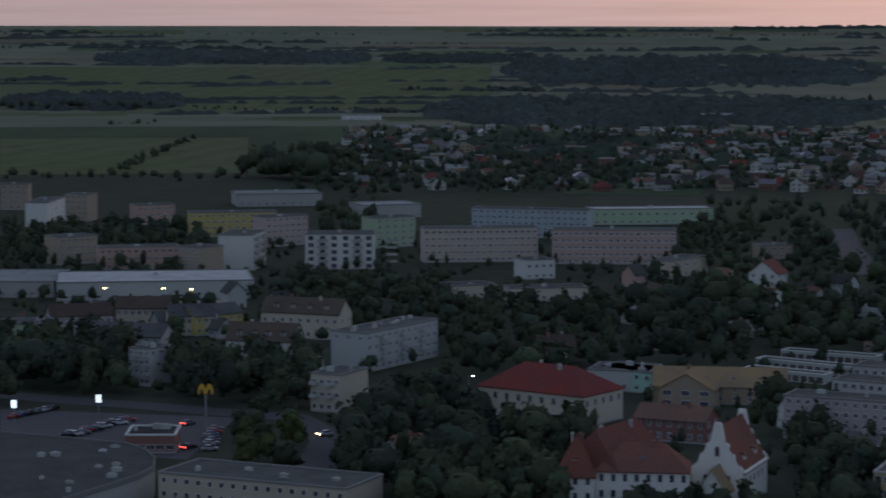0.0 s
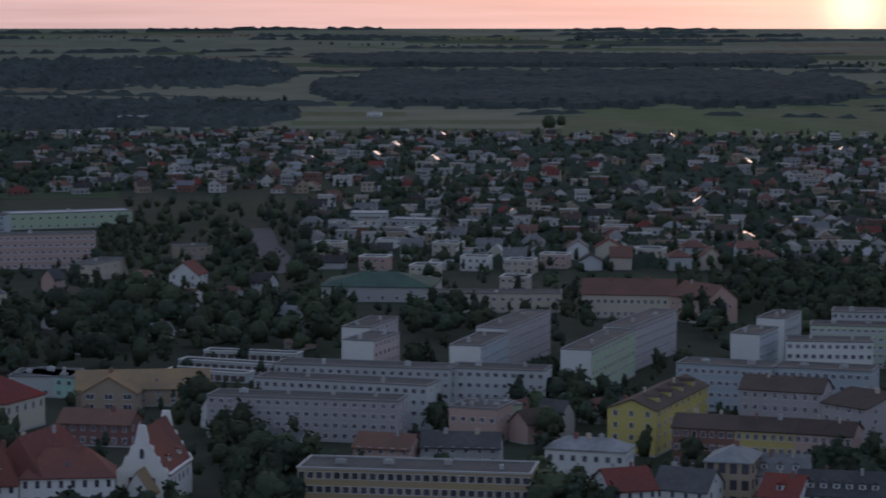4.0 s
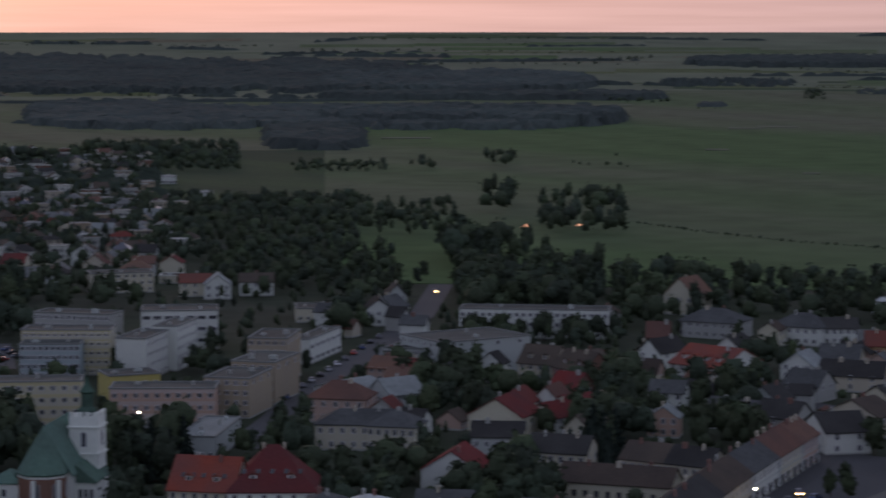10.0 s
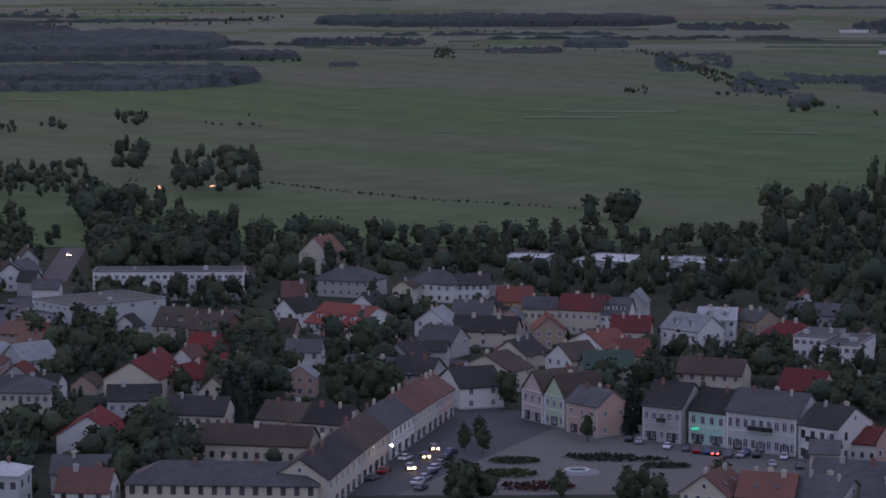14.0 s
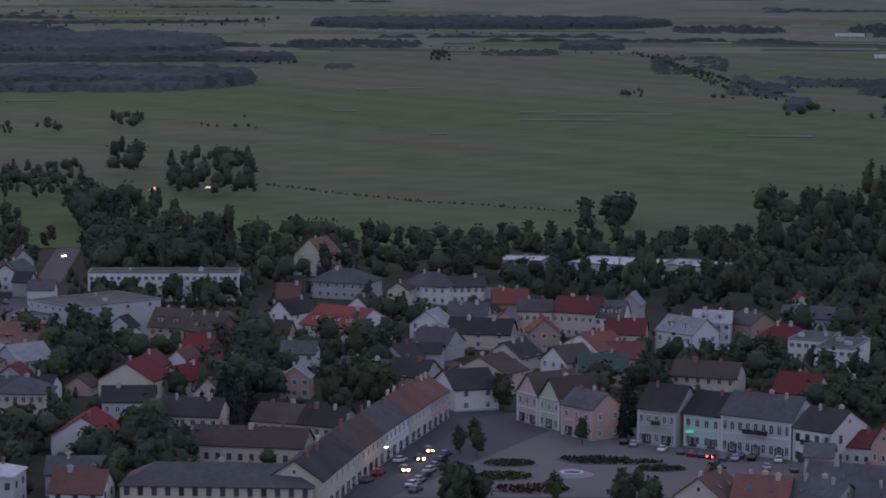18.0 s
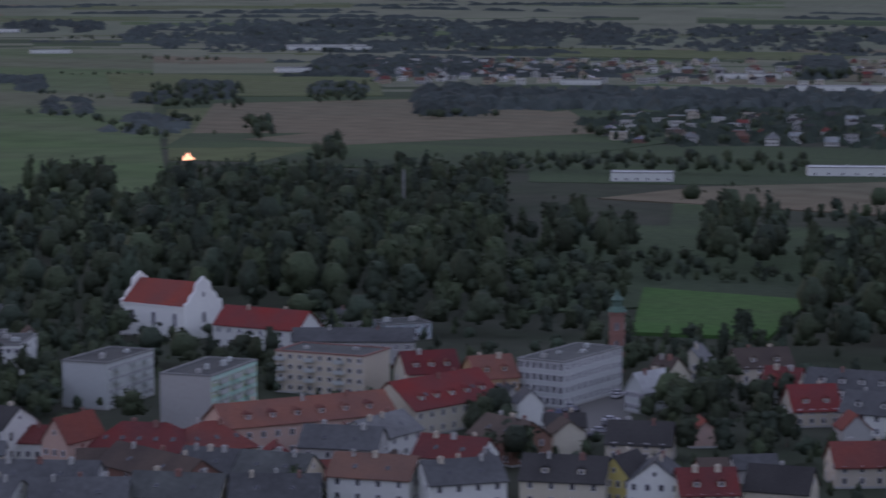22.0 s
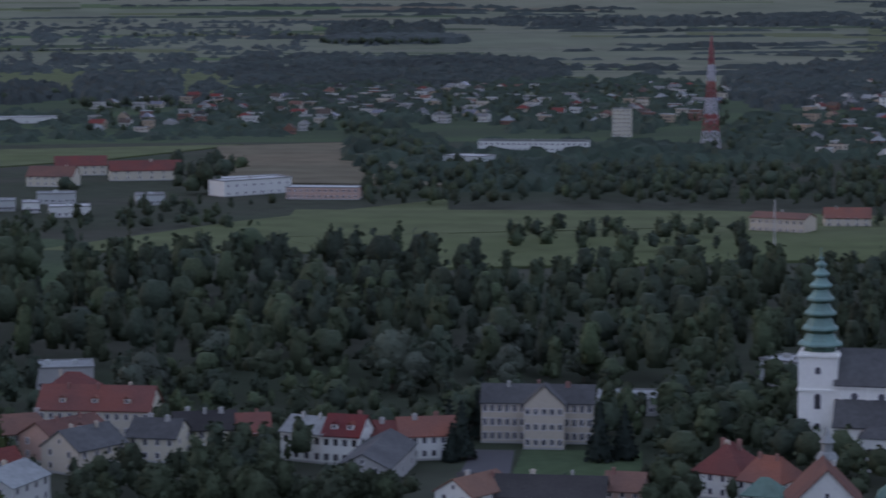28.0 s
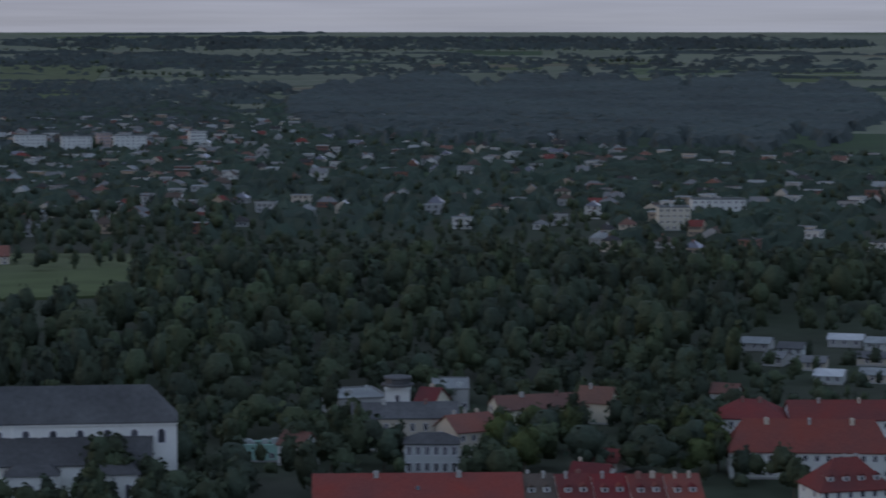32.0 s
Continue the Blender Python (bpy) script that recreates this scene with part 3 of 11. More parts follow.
def chimney_mesh(w, d, h, mat):
    def build():
        a, b = w / 2, d / 2
        s = loft(Shape(), [(a, b, -1.2), (a, b, h - 0.18), (a + 0.08, b + 0.08, h - 0.18), (a + 0.08, b + 0.08, h), (a * 0.5, b * 0.5, h), (a * 0.45, b * 0.45, h + 0.25)])
        return s.make("chimney", mat)
    return kept(("chimney", round(w, 1), round(d, 1), round(h, 1), mat.name), build)


def pitched(w, d, h, rh, form, over, rmat, gable_mat):
    """Roof mesh of a house, ridge along local x; walls of the gables too."""
    W, D = w / 2 + over, d / 2 + over
    drop = rh * over / (d / 2)
    z0 = h - drop
    s = Shape()
    t = 0.28
    if form == "hip":
        k = max(0.0, min(W - 0.05, W - D * 0.9)) if W > D else 0.05
        k2 = 0.0 if W > D else D - W * 0.9
        top = [(-k, -k2, h + rh), (k, k2, h + rh)] if W > D else [(0, -k2, h + rh), (0, k2, h + rh)]
    elif form == "half":
        top = [(-W + D * 0.45, 0, h + rh), (W - D * 0.45, 0, h + rh)]
    else:
        top = [(-W, 0, h + rh), (W, 0, h + rh)]
    base = [(-W, -D, z0), (W, -D, z0), (W, D, z0), (-W, D, z0)]
    low = [(x, y, z - t) for x, y, z in base]
    tl = [(x, y, z - t) for x, y, z in top]
    v = base + top + low + tl
    if form == "hip" and W <= D:
        up = [(0, 1, 4), (1, 2, 5, 4), (2, 3, 5), (3, 0, 4, 5)]
    else:
        up = [(0, 1, 5, 4), (2, 3, 4, 5), (1, 2, 5), (3, 0, 4)]
    f = list(up)
    if form == "gable":
        f = [(0, 1, 5, 4), (2, 3, 4, 5), (6, 10, 11, 7), (8, 11, 10, 9), (1, 7, 11, 5), (5, 11, 8, 2), (3, 9, 10, 4), (4, 10, 6, 0)]
    f += [(0, 6, 7, 1), (2, 8, 9, 3)]
    if form != "gable":
        f += [(1, 7, 8, 2), (3, 9, 6, 0), (9, 8, 7, 6)]
    s.add(v, f)
    return s.make("roof", rmat)


def body_mesh(w, d, h, rh, form, mat, plinth=0.5):
    s = Shape()
    s.box(-w / 2 - 0.05, w / 2 + 0.05, -d / 2 - 0.05, d / 2 + 0.05, -1.0, plinth, 1)
    if form == "gable":
        v = []
        for x in (-w / 2, w / 2):
            v += [(x, -d / 2, plinth), (x, d / 2, plinth), (x, d / 2, h), (x, 0, h + rh - 0.3), (x, -d / 2, h)]
        s.add(v, [(0, 1, 2, 3, 4)[::-1], (5, 6, 7, 8, 9), (0, 5, 9, 4), (1, 2, 7, 6), (4, 9, 8, 3), (2, 3, 8, 7)], 0)
    else:
        s.box(-w / 2, w / 2, -d / 2, d / 2, plinth, h, 0)
    return s.make("wall", mat, wall("grey"))


def flat_roof_mesh(w, d, h, rmat, edge, par=0.45):
    """A flat roof in one piece: a raised edge round a felt deck."""
    o, t = 0.18, 0.35
    X, Y, x, y = w / 2 + o, d / 2 + o, w / 2 - t, d / 2 - t
    v = [(a * p, b * q, z) for a, b, z in ((X, Y, h + 0.004), (X, Y, h + par), (x, y, h + par), (x, y, h + 0.12)) for p, q in ((-1, -1), (1, -1), (1, 1), (-1, 1))]
    f = [(4 * i + k, 4 * i + (k + 1) % 4, 4 * i + 4 + (k + 1) % 4, 4 * i + 4 + k) for i in range(3) for k in range(4)] + [(12, 13, 14, 15), (3, 2, 1, 0)]
    return mesh("roof", v, f, [rmat, edge], [1] * 12 + [0, 1])


def openings(ob, w, d, h, floors, nf, ns, ww, wh, sill, lit, seed, doors, balconies, balcony_mat, rows, dark=False, sides=(1, -1), base=0.0):
    """Windows on the front and on both ends; each a part, or one row a storey where the building is far off."""
    rng = random.Random(seed)
    storey = (h - base) / floors
    for face in ("front", "left", "right"):
        n, length = (nf, w) if face == "front" else (ns, d)
        if n < 1 or (face == "left" and -1 not in sides) or (face == "right" and 1 not in sides):
            continue
        gap = length / n
        px, py, rz = {"front": (0, -d / 2, 0), "left": (-w / 2, 0, -90), "right": (w / 2, 0, 90)}[face]
        ux, uy = {"front": (1, 0), "left": (0, -1), "right": (0, 1)}[face]
        for fl in range(floors):
            z = base + fl * storey + sill
            hh = min(wh, storey * 0.62)
            if rows and (face == "front" or fl == floors - 1 or math.hypot(*ob.location[:2]) < 640):
                tagged(piece("window_row", row_mesh(n, gap, ww, hh), ob, px, py, z, rz), kind="stuff")
            if rows:
                for k in balconies if face == "front" and fl > 0 else ():
                    piece("balcony", balcony_mesh(gap * 0.92, balcony_mat), ob, (k - (n - 1) / 2) * gap, py, z - 0.35)
                continue
            for k in range(n):
                q = (k - (n - 1) / 2) * gap
                x, y = px + ux * q, py + uy * q
                if face == "front" and fl == 0 and base == 0.0 and k in doors:
                    piece("door", door_mesh(1.3, 2.4, roofing("brown")), ob, x, y, 0.02, rz)
                    continue
                if face == "front" and k in balconies and fl > 0:
                    piece("balcony", balcony_mesh(gap * 0.92, balcony_mat), ob, x, y, z - 0.35, rz)
                me = lit_window(ww, hh) if rng.random() < lit else window_mesh(ww, hh, "dark" if dark else "plain")
                piece("window", me, ob, x, y, z, rz)


def house(x, y, rot, w, d, h, rh, wc, rc, label, form="gable", floors=2, nf=3, ns=2, chim=1, dorm=0, sky_l=0, ww=1.1, wh=1.5, sill=0.95, over=0.4,
          doors=(), lit=0.0, rows=False, name="house", category="house", group="", cross=False, dark=False, gable_front=0, base=0.0, trim="", bal=(), balc="dark"):
    """A pitched-roof house: walls, roof, chimneys, dormers, windows, doors."""
    ob = thing(name, x, y, rot, label, category, group)
    SPOTS.append((x, y, math.hypot(w, d) * 0.42))
    seed = int(abs(x * 13 + y * 7)) % 9973
    rng = random.Random(seed)
    wm, rm = wall(wc), roofing(rc)
    if cross:
        inner_w, inner_d, tw = d, w, 90
    else:
        inner_w, inner_d, tw = w, d, 0
    body = piece("wall", body_mesh(inner_w, inner_d, h, rh, form, wm), ob, rz=tw)
    roof_ob = piece("roof", pitched(inner_w, inner_d, h, rh, form, over, rm, wm), ob, rz=tw)
    for k in range(chim):
        q = (rng.uniform(-0.36, 0.36) if chim == 1 else (k - (chim - 1) / 2) / chim * 0.8) * inner_w * (0.6 if form == "hip" else 1)
        off = rng.choice((-1, 1)) * inner_d * 0.08
        piece("chimney", chimney_mesh(0.6 if rng.random() < 0.6 else 1.1, 0.55, 1.1, wall(rng.choice(("maroon", "grey", "beige")))), roof_ob, q, off, h + rh * 0.88)
    for k in range(dorm):
        q = (k - (dorm - 1) / 2) / max(dorm, 1) * inner_w * 0.86
        dw, dz = 1.5, h + rh * 0.18
        s = kept(("dormer", wc, rc, round(rh / inner_d, 1)), lambda: Shape().box(-0.75, 0.75, 0, rh * 0.55 * inner_d / (2 * rh), 0, 1.5, 0).add(
            [(-0.95, -0.25, 1.45), (0.95, -0.25, 1.45), (0, -0.25, 2.2), (-0.95, inner_d * 0.36, 1.45), (0.95, inner_d * 0.36, 1.45), (0, inner_d * 0.36, 2.2)],
            [(0, 1, 2), (1, 4, 5, 2), (0, 2, 5, 3), (0, 3, 4, 1)], 1).make("dormer", wm, rm))
        dm = piece("dormer", s, roof_ob, q, -inner_d / 2 + inner_d * 0.13, dz)
        piece("window", window_mesh(0.9, 1.0), dm, 0, 0, 0.35)
    for k in range(sky_l):
        q = (k - (sky_l - 1) / 2) / max(sky_l, 1) * inner_w * 0.8
        fr = 0.4
        a = math.degrees(math.atan2(rh, inner_d / 2))
        me = kept(("skylight",), lambda: Shape().box(-0.42, 0.42, -0.6, 0.6, 0, 0.1, 0).box(-0.33, 0.33, -0.5, 0.5, 0.1, 0.11, 1).make("skylight", roofing("grey"), paint("skylight_glass", (0.06, 0.065, 0.07), 0.15, 3, 0.1, 0.3, 0.02)))
        so = piece("skylight", me, roof_ob)
        so.matrix_local = pose(q, -inner_d / 2 * (1 - fr), h + rh * fr + 0.06, a, 0, 0)
    openings(ob, w, d, h, floors, nf, ns, ww, wh, sill, lit, seed, doors, bal, roofing(balc) if balc in ROOFS else wall(balc), rows, dark, base=base)
    if trim:
        piece("cornice", loft(Shape(), [(w / 2 + 0.05, 0.12, h - 0.75), (w / 2 + 0.22, 0.30, h - 0.35), (w / 2 + 0.22, 0.30, h - 0.2)]).make("cornice", wall(trim)), ob, 0, -d / 2)
        for fl in range(1, floors):
            piece("string_course", Shape().box(-w / 2 - 0.04, w / 2 + 0.04, -0.12, 0.02, 0, 0.28).make("string_course", wall(trim)), ob, 0, -d / 2, base + fl * (h - base) / floors + 0.1)
        for sx in (-1, 1):
            piece("pilaster", Shape().box(-0.3, 0.3, -0.14, 0.02, 0.3, h - 0.7).make("pilaster", wall(trim)), ob, sx * (w / 2 - 0.32), -d / 2)
        shop = kept(("shop", trim), lambda: inset_panel(Shape(), -1.1, 1.1, 0.25, 2.5, 0.16, 0.16, 0.06, 0, 1).make("shop_window", roofing("dark"), GLASS))
        for k in range(max(1, int(w / 4.6))):
            piece("shop_window", shop, ob, (k + 0.5 - max(1, int(w / 4.6)) / 2) * w / max(1, int(w / 4.6)), -d / 2, 0.1)
    if form == "gable" and not rows and rh > 2.4:
        for sx in ((-1, 1) if gable_front == 0 else (gable_front,)):
            if cross:
                piece("window", window_mesh(0.9, 1.1), ob, 0, -d / 2 if sx < 0 else d / 2, h + rh * 0.22, 0 if sx < 0 else 180)
            else:
                piece("window", window_mesh(0.9, 1.1), ob, sx * w / 2, 0, h + rh * 0.22, 90 * sx)
    return ob


def block(x, y, rot, w, d, h, wc, label, floors=5, nf=10, ns=0, rc="felt", edge="edging", vents=4, bal=(), balc="light", ww=1.25, wh=1.3, sill=0.95, doors=(), lit=0.0,
          rows=False, name="apartment_block", category="apartment block", group="", bands="", base=0.0, end=""):
    """A flat-roofed block: walls, roof with a raised edge, vent stacks, windows, balconies."""
    ob = thing(name, x, y, rot, label, category, group)
    SPOTS.append((x, y, min(w, d) * 0.7))
    for k in range(int(w // max(d, 8))):
        q = (k - (w // max(d, 8) - 1) / 2) * max(d, 8)
        SPOTS.append((x + q * math.cos(radians(rot)), y + q * math.sin(radians(rot)), d * 0.62))
    seed = int(abs(x * 13 + y * 7)) % 9973
    rng = random.Random(seed)
    piece("wall", body_mesh(w, d, h, 0, "flat", wall(wc)), ob)
    roof_ob = piece("roof", flat_roof_mesh(w, d, h, roofing(rc), wall(edge)), ob)
    for k in range(vents):
        vx = (k - (vents - 1) / 2) / max(vents, 1) * w * 0.94 + rng.uniform(-1, 1)
        piece("roof_vent", chimney_mesh(rng.choice((0.8, 1.6, 2.2)), 0.8, rng.choice((0.8, 1.1, 1.4)), wall(rng.choice(("grey", "light")))), roof_ob, vx, rng.uniform(-0.22, 0.22) * d, h)
    if end:
        piece("end_wall", Shape().box(-w / 2 - 0.12, -w / 2 + 0.01, -d / 2, d / 2, 0.5, h - 0.02).make("end_wall", wall(end)), ob, label="blank white insulated end wall")
    if bands:
        storey = (h - base) / floors
        for fl in range(1, floors + 1):
            me = kept(("band", round(w, 1), bands), lambda: Shape().box(-w / 2, w / 2, -0.06, 0.01, 0, 1.0).make("facade_band", wall(bands)))
            piece("facade_band", me, ob, 0, -d / 2, base + fl * storey - 1.02)
    openings(ob, w, d, h, floors, nf, ns, ww, wh, sill, lit, seed, doors, bal, wall(balc), rows, base=base)
    return ob


def car(x, y, rot, c, lights=""):
    """A parked car: body, cabin glass, four wheels, lamps."""
    cols = {"black": (0.02, 0.02, 0.022), "silver": (0.4, 0.41, 0.42), "white": (0.7, 0.7, 0.7), "red": (0.35, 0.03, 0.03), "blue": (0.05, 0.08, 0.18), "grey": (0.14, 0.14, 0.15)}
    ob = thing("car", x, y, rot, c + " parked car with dark windows", "car", "parked cars", z=gz(x, y) + 0.12)

    def body():
        s = Shape()
        prof = [(-2.15, 0.35), (2.1, 0.35), (2.15, 0.7), (1.25, 0.92), (-1.9, 0.98), (-2.15, 0.8)]
        v = [(a, q * 0.86, z) for q in (-1, 1) for a, z in prof]
        n = len(prof)
        s.add(v, [tuple(range(n)), tuple(range(2 * n - 1, n - 1, -1))] + [(k, k + n, (k + 1) % n + n, (k + 1) % n) for k in range(n)])
        s.box(-1.15, 0.25, -0.62, 0.62, 1.38, 1.45)
        return s.make("body", paint("car_" + c, cols[c], 0.3, 5, 0.06, 0.5, 0.02, metal=0.3))

    def cabin():
        v = [(-1.85, -0.78, 0.95), (1.15, -0.78, 0.93), (1.15, 0.78, 0.93), (-1.85, 0.78, 0.95), (-1.3, -0.63, 1.4), (0.35, -0.63, 1.4), (0.35, 0.63, 1.4), (-1.3, 0.63, 1.4)]
        return Shape().add(v, [(0, 1, 5, 4), (1, 2, 6, 5), (2, 3, 7, 6), (3, 0, 4, 7), (4, 5, 6, 7)]).make("cabin", GLASS)

    def wheel():
        s = Shape()
        n = 12
        v = [(0.32 * math.cos(6.283 * k / n), q, 0.32 * math.sin(6.283 * k / n)) for q in (-0.11, 0.11) for k in range(n)]
        s.add(v, [tuple(range(n)), tuple(range(2 * n - 1, n - 1, -1))] + [(k, k + n, (k + 1) % n + n, (k + 1) % n) for k in range(n)])
        return s.make("wheel", paint("tyre", (0.02, 0.02, 0.02), 0.9))

    piece("body", kept(("car", c), body), ob)
    piece("cabin", kept(("cabin",), cabin), ob)
    for a in (-1.35, 1.35):
        for q in (-0.8, 0.8):
            piece("wheel", kept(("wheel",), wheel), ob, a, q, 0.32)
    if lights:
        m = lamp_mat("tail_lamp", (1.0, 0.06, 0.04), 6.0) if lights == "red" else lamp_mat("head_lamp", (1.0, 0.62, 0.25), 14.0)
        q = -2.16 if lights == "red" else 2.14
        for side in (-0.6, 0.6):
            piece("lamp", Shape().box(q - 0.06, q + 0.06, side - 0.22, side + 0.22, 0.55, 0.85).make("lamp", m), ob)
    return ob



# ---------------------------------------------------------------- the town and its plain
SUB_RNG = random.Random(11)
PALETTE = [("light", "rust"), ("cream", "brown"), ("light", "dark"), ("beige", "rust"), ("white", "grey"), ("grey", "felt"), ("cream", "maroon"), ("salmon", "grey"), ("light", "dark"), ("light", "rust"), ("cream", "pale"), ("white", "zinc")]


def cottage(k):
    """A small suburban house to be copied: walls, roof, chimney, windows in rows."""
    wc, rc = PALETTE[k % len(PALETTE)]
    rng = random.Random(k)
    w, d, h = rng.uniform(9, 13), rng.uniform(8, 10.5), rng.choice((3.2, 4.2, 6.0, 6.2))
    flat = k % 4 == 1
    label = "small %s plastered house with a %s %s roof among garden trees" % (wc, rc, "flat" if flat else "pitched")
    if flat:
        ob = block(0, 0, 0, w, d, h, wc, label, 2, 3, 0, rc, "white", 1, rows=True, name="house", category="house", group="suburban houses")
    else:
        ob = house(0, 0, 0, w, d, h, rng.uniform(2.6, 4.2), wc, rc, label, form="hip" if k % 5 == 0 else "gable", floors=1 if h < 5 else 2, chim=1, rows=True, ns=0, group="suburban houses", cross=k % 3 == 0)
    return ob


FAR_HOUSES = []


def suburb(a0, a1, r0, r1, n, seed, label):
    """Houses on both sides of parallel lanes between two bearings and two distances, with garden trees between them."""
    rng = random.Random(seed)
    trees = []
    mid_a, mid_r = (a0 + a1) / 2, (r0 + r1) / 2
    cx, cy = polar(mid_a, mid_r)
    lane = rng.uniform(-25, 25) - mid_a
    c, q = math.cos(radians(lane)), math.sin(radians(lane))
    area = radians(a1 - a0) * mid_r * (r1 - r0)
    pitch = max(15.0, min(46.0, area / max(n, 1) / 1.45 / 34.0))
    reach = int(max(radians(a1 - a0) * r1, r1 - r0))
    spots = []
    row, v = 0, -reach
    while v < reach:
        u = -reach + rng.uniform(0, pitch)
        while u < reach:
            x, y = cx + u * c - v * q, cy + u * q + v * c
            a, r = math.degrees(math.atan2(x, y)), math.hypot(x, y)
            if a0 < a < a1 and r0 < r < r1 and noise.noise((x * 0.006, y * 0.006, seed)) > -0.22:
                spots.append((x + rng.uniform(-3, 3), y + rng.uniform(-3, 3), a, r))
            u += pitch * rng.uniform(0.75, 1.35)
        v += 26.0 if row % 2 == 0 else 44.0
        row += 1
    for x, y, a, r in spots:
        if near_spot(x, y, 6.0):
            continue
        SPOTS.append((x, y, 5.0))
        FAR_HOUSES.append((x, y, lane + rng.choice((0, 90, 180, 270)) + rng.uniform(-4, 4), rng.randrange(24), r))
    for k in range(int(n * 3.9)):
        a = rng.uniform(a0, a1)
        r = math.sqrt(rng.uniform(r0 * r0, r1 * r1))
        x, y = polar(a, r)
        if not near_spot(x, y, 0.5) and not TREES.near(x, y):
            TREES.append((x, y, 3.2))
            trees.append((x, y, rng.uniform(4, 9.5)))
    grove(trees, label, name="garden_trees", clumps=16)


def far_house(s, rng, x, y, rot):
    """A small house of the far suburbs: walls, windows on every side, a flat, hipped or gabled roof, a chimney."""
    w, d = rng.uniform(3.6, 5.8), rng.uniform(3.4, 4.6)
    flat = rng.random() < 0.36
    h, rh = (rng.choice((5.4, 6.0, 6.4)), 0.5) if flat else (rng.choice((2.9, 3.4, 4.4, 5.4)), rng.uniform(2.0, 3.4))
    c, q, z = math.cos(radians(rot)), math.sin(radians(rot)), gz(x, y)
    put = lambda px, py, pz: (x + px * c - py * q, y + px * q + py * c, z + pz)
    wm, rm = rng.choice((0, 0, 1, 2, 3, 4, 4)), 5 + rng.choice((0, 1, 1, 2, 2, 3, 3, 4, 5, 6))
    s.add([put(a, b, k) for k in (-1, h) for a, b in ((-w, -d), (w, -d), (w, d), (-w, d))], [(0, 1, 5, 4), (1, 2, 6, 5), (2, 3, 7, 6), (3, 0, 4, 7)], wm)
    o = 0.45
    eave = [(-w - o, -d - o), (w + o, -d - o), (w + o, d + o), (-w - o, d + o)]
    if flat:
        s.add([put(a, b, k) for k in (h - 0.1, h + 0.35) for a, b in eave], [(0, 1, 5, 4), (1, 2, 6, 5), (2, 3, 7, 6), (3, 0, 4, 7)], 12 if rng.random() < 0.4 else wm)
        s.add([put(a, b, h + 0.35) for a, b in eave], [(0, 1, 2, 3)], rng.choice((7, 8, 8, 9)))
    else:
        k = w - d * 0.8 if rng.random() < 0.4 else w + o
        e = [put(a, b, h - 0.25) for a, b in eave] + [put(-k, 0, h + rh), put(k, 0, h + rh)]
        s.add(e, [(0, 1, 5, 4), (2, 3, 4, 5)], rm)
        s.add(e, [(1, 2, 5), (3, 0, 4)], rm if k < w else wm)
        s.add([put(a, b, h - 0.27) for a, b in eave], [(3, 2, 1, 0)], wm)
    a, b, t = rng.uniform(-0.5, 0.5) * w, rng.choice((-0.3, 0.3)) * d, h + (0.9 if flat else rh + 0.5)
    s.add([put(a + m * 0.35, b + n * 0.3, k) for k in (h, t) for m, n in ((-1, -1), (1, -1), (1, 1), (-1, 1))], [(0, 1, 5, 4), (1, 2, 6, 5), (2, 3, 7, 6), (3, 0, 4, 7), (4, 5, 6, 7)], rng.choice((3, 4, 5)))
    for zz in ((0.9, 3.6) if h > 5 else (0.9,)):
        for k in (-0.55, 0.0, 0.55):
            for side in (-1, 1):
                px, py = k * w, side * (d + 0.03)
                s.add([put(px - 0.65, py, zz), put(px + 0.65, py, zz), put(px + 0.65, py, zz + 1.35), put(px - 0.65, py, zz + 1.35)], [(0, 1, 2, 3)], 11)
        for k in (-0.45, 0.45):
            for side in (-1, 1):
                px, py = side * (w + 0.03), k * d
                s.add([put(px, py - 0.6, zz), put(px, py + 0.6, zz), put(px, py + 0.6, zz + 1.35), put(px, py - 0.6, zz + 1.35)], [(0, 1, 2, 3)], 11)


def settle_suburbs():
    """The nearest houses are things of their own; those far off are joined."""
    FAR_HOUSES.sort(key=lambda q: q[4])
    protos = [None] * 24
    for x, y, rot, k, r in FAR_HOUSES[:45]:
        m = pose(x, y, gz(x, y), 0, 0, rot)
        if protos[k] is None:
            protos[k] = cottage(k)
            protos[k].matrix_world = m
        else:
            copy_thing(protos[k], m)
    s = Shape()
    rng = random.Random(3)
    wm = [wall(c) for c in ("dim", "beige", "tan", "brick", "grey")] + [roofing(c) for c in ("rust", "brown", "dark", "grey", "zinc", "maroon")] + [GLASS, wall("light")]
    for x, y, rot, k, r in FAR_HOUSES[45:]:
        far_house(s, rng, x, y, rot)
    if s.v:
        tagged(new("far_houses", s.make("far_houses", *wm)), "many small pitched and flat-roofed houses of the far suburbs", "houses", kind="stuff")


MORE_TREES = []


def tree_patch(a0, a1, r0, r1, n, h, kinds, seed):
    """A clump of single trees between two bearings and two distances."""
    rng = random.Random(seed)
    done = []
    for _ in range(n * 4):
        if len(done) >= n:
            break
        a, r = rng.uniform(a0, a1), rng.uniform(min(r0, r1), max(r0, r1))
        x, y = polar(a, r)
        hh = h * rng.uniform(0.75, 1.2)
        if near_spot(x, y, 1.5) or TREES.near(x, y) or in_sight_zone(x, y):
            continue
        TREES.append((x, y, hh * 0.26))
        done.append((x, y, hh))
        kind = rng.choice(kinds)
        if r < 520 or kind in ("spruce", "willow", "pale", "poplar"):
            tree(x, y, round(hh, 1), kind)
        else:
            MORE_TREES.append((x, y, hh))


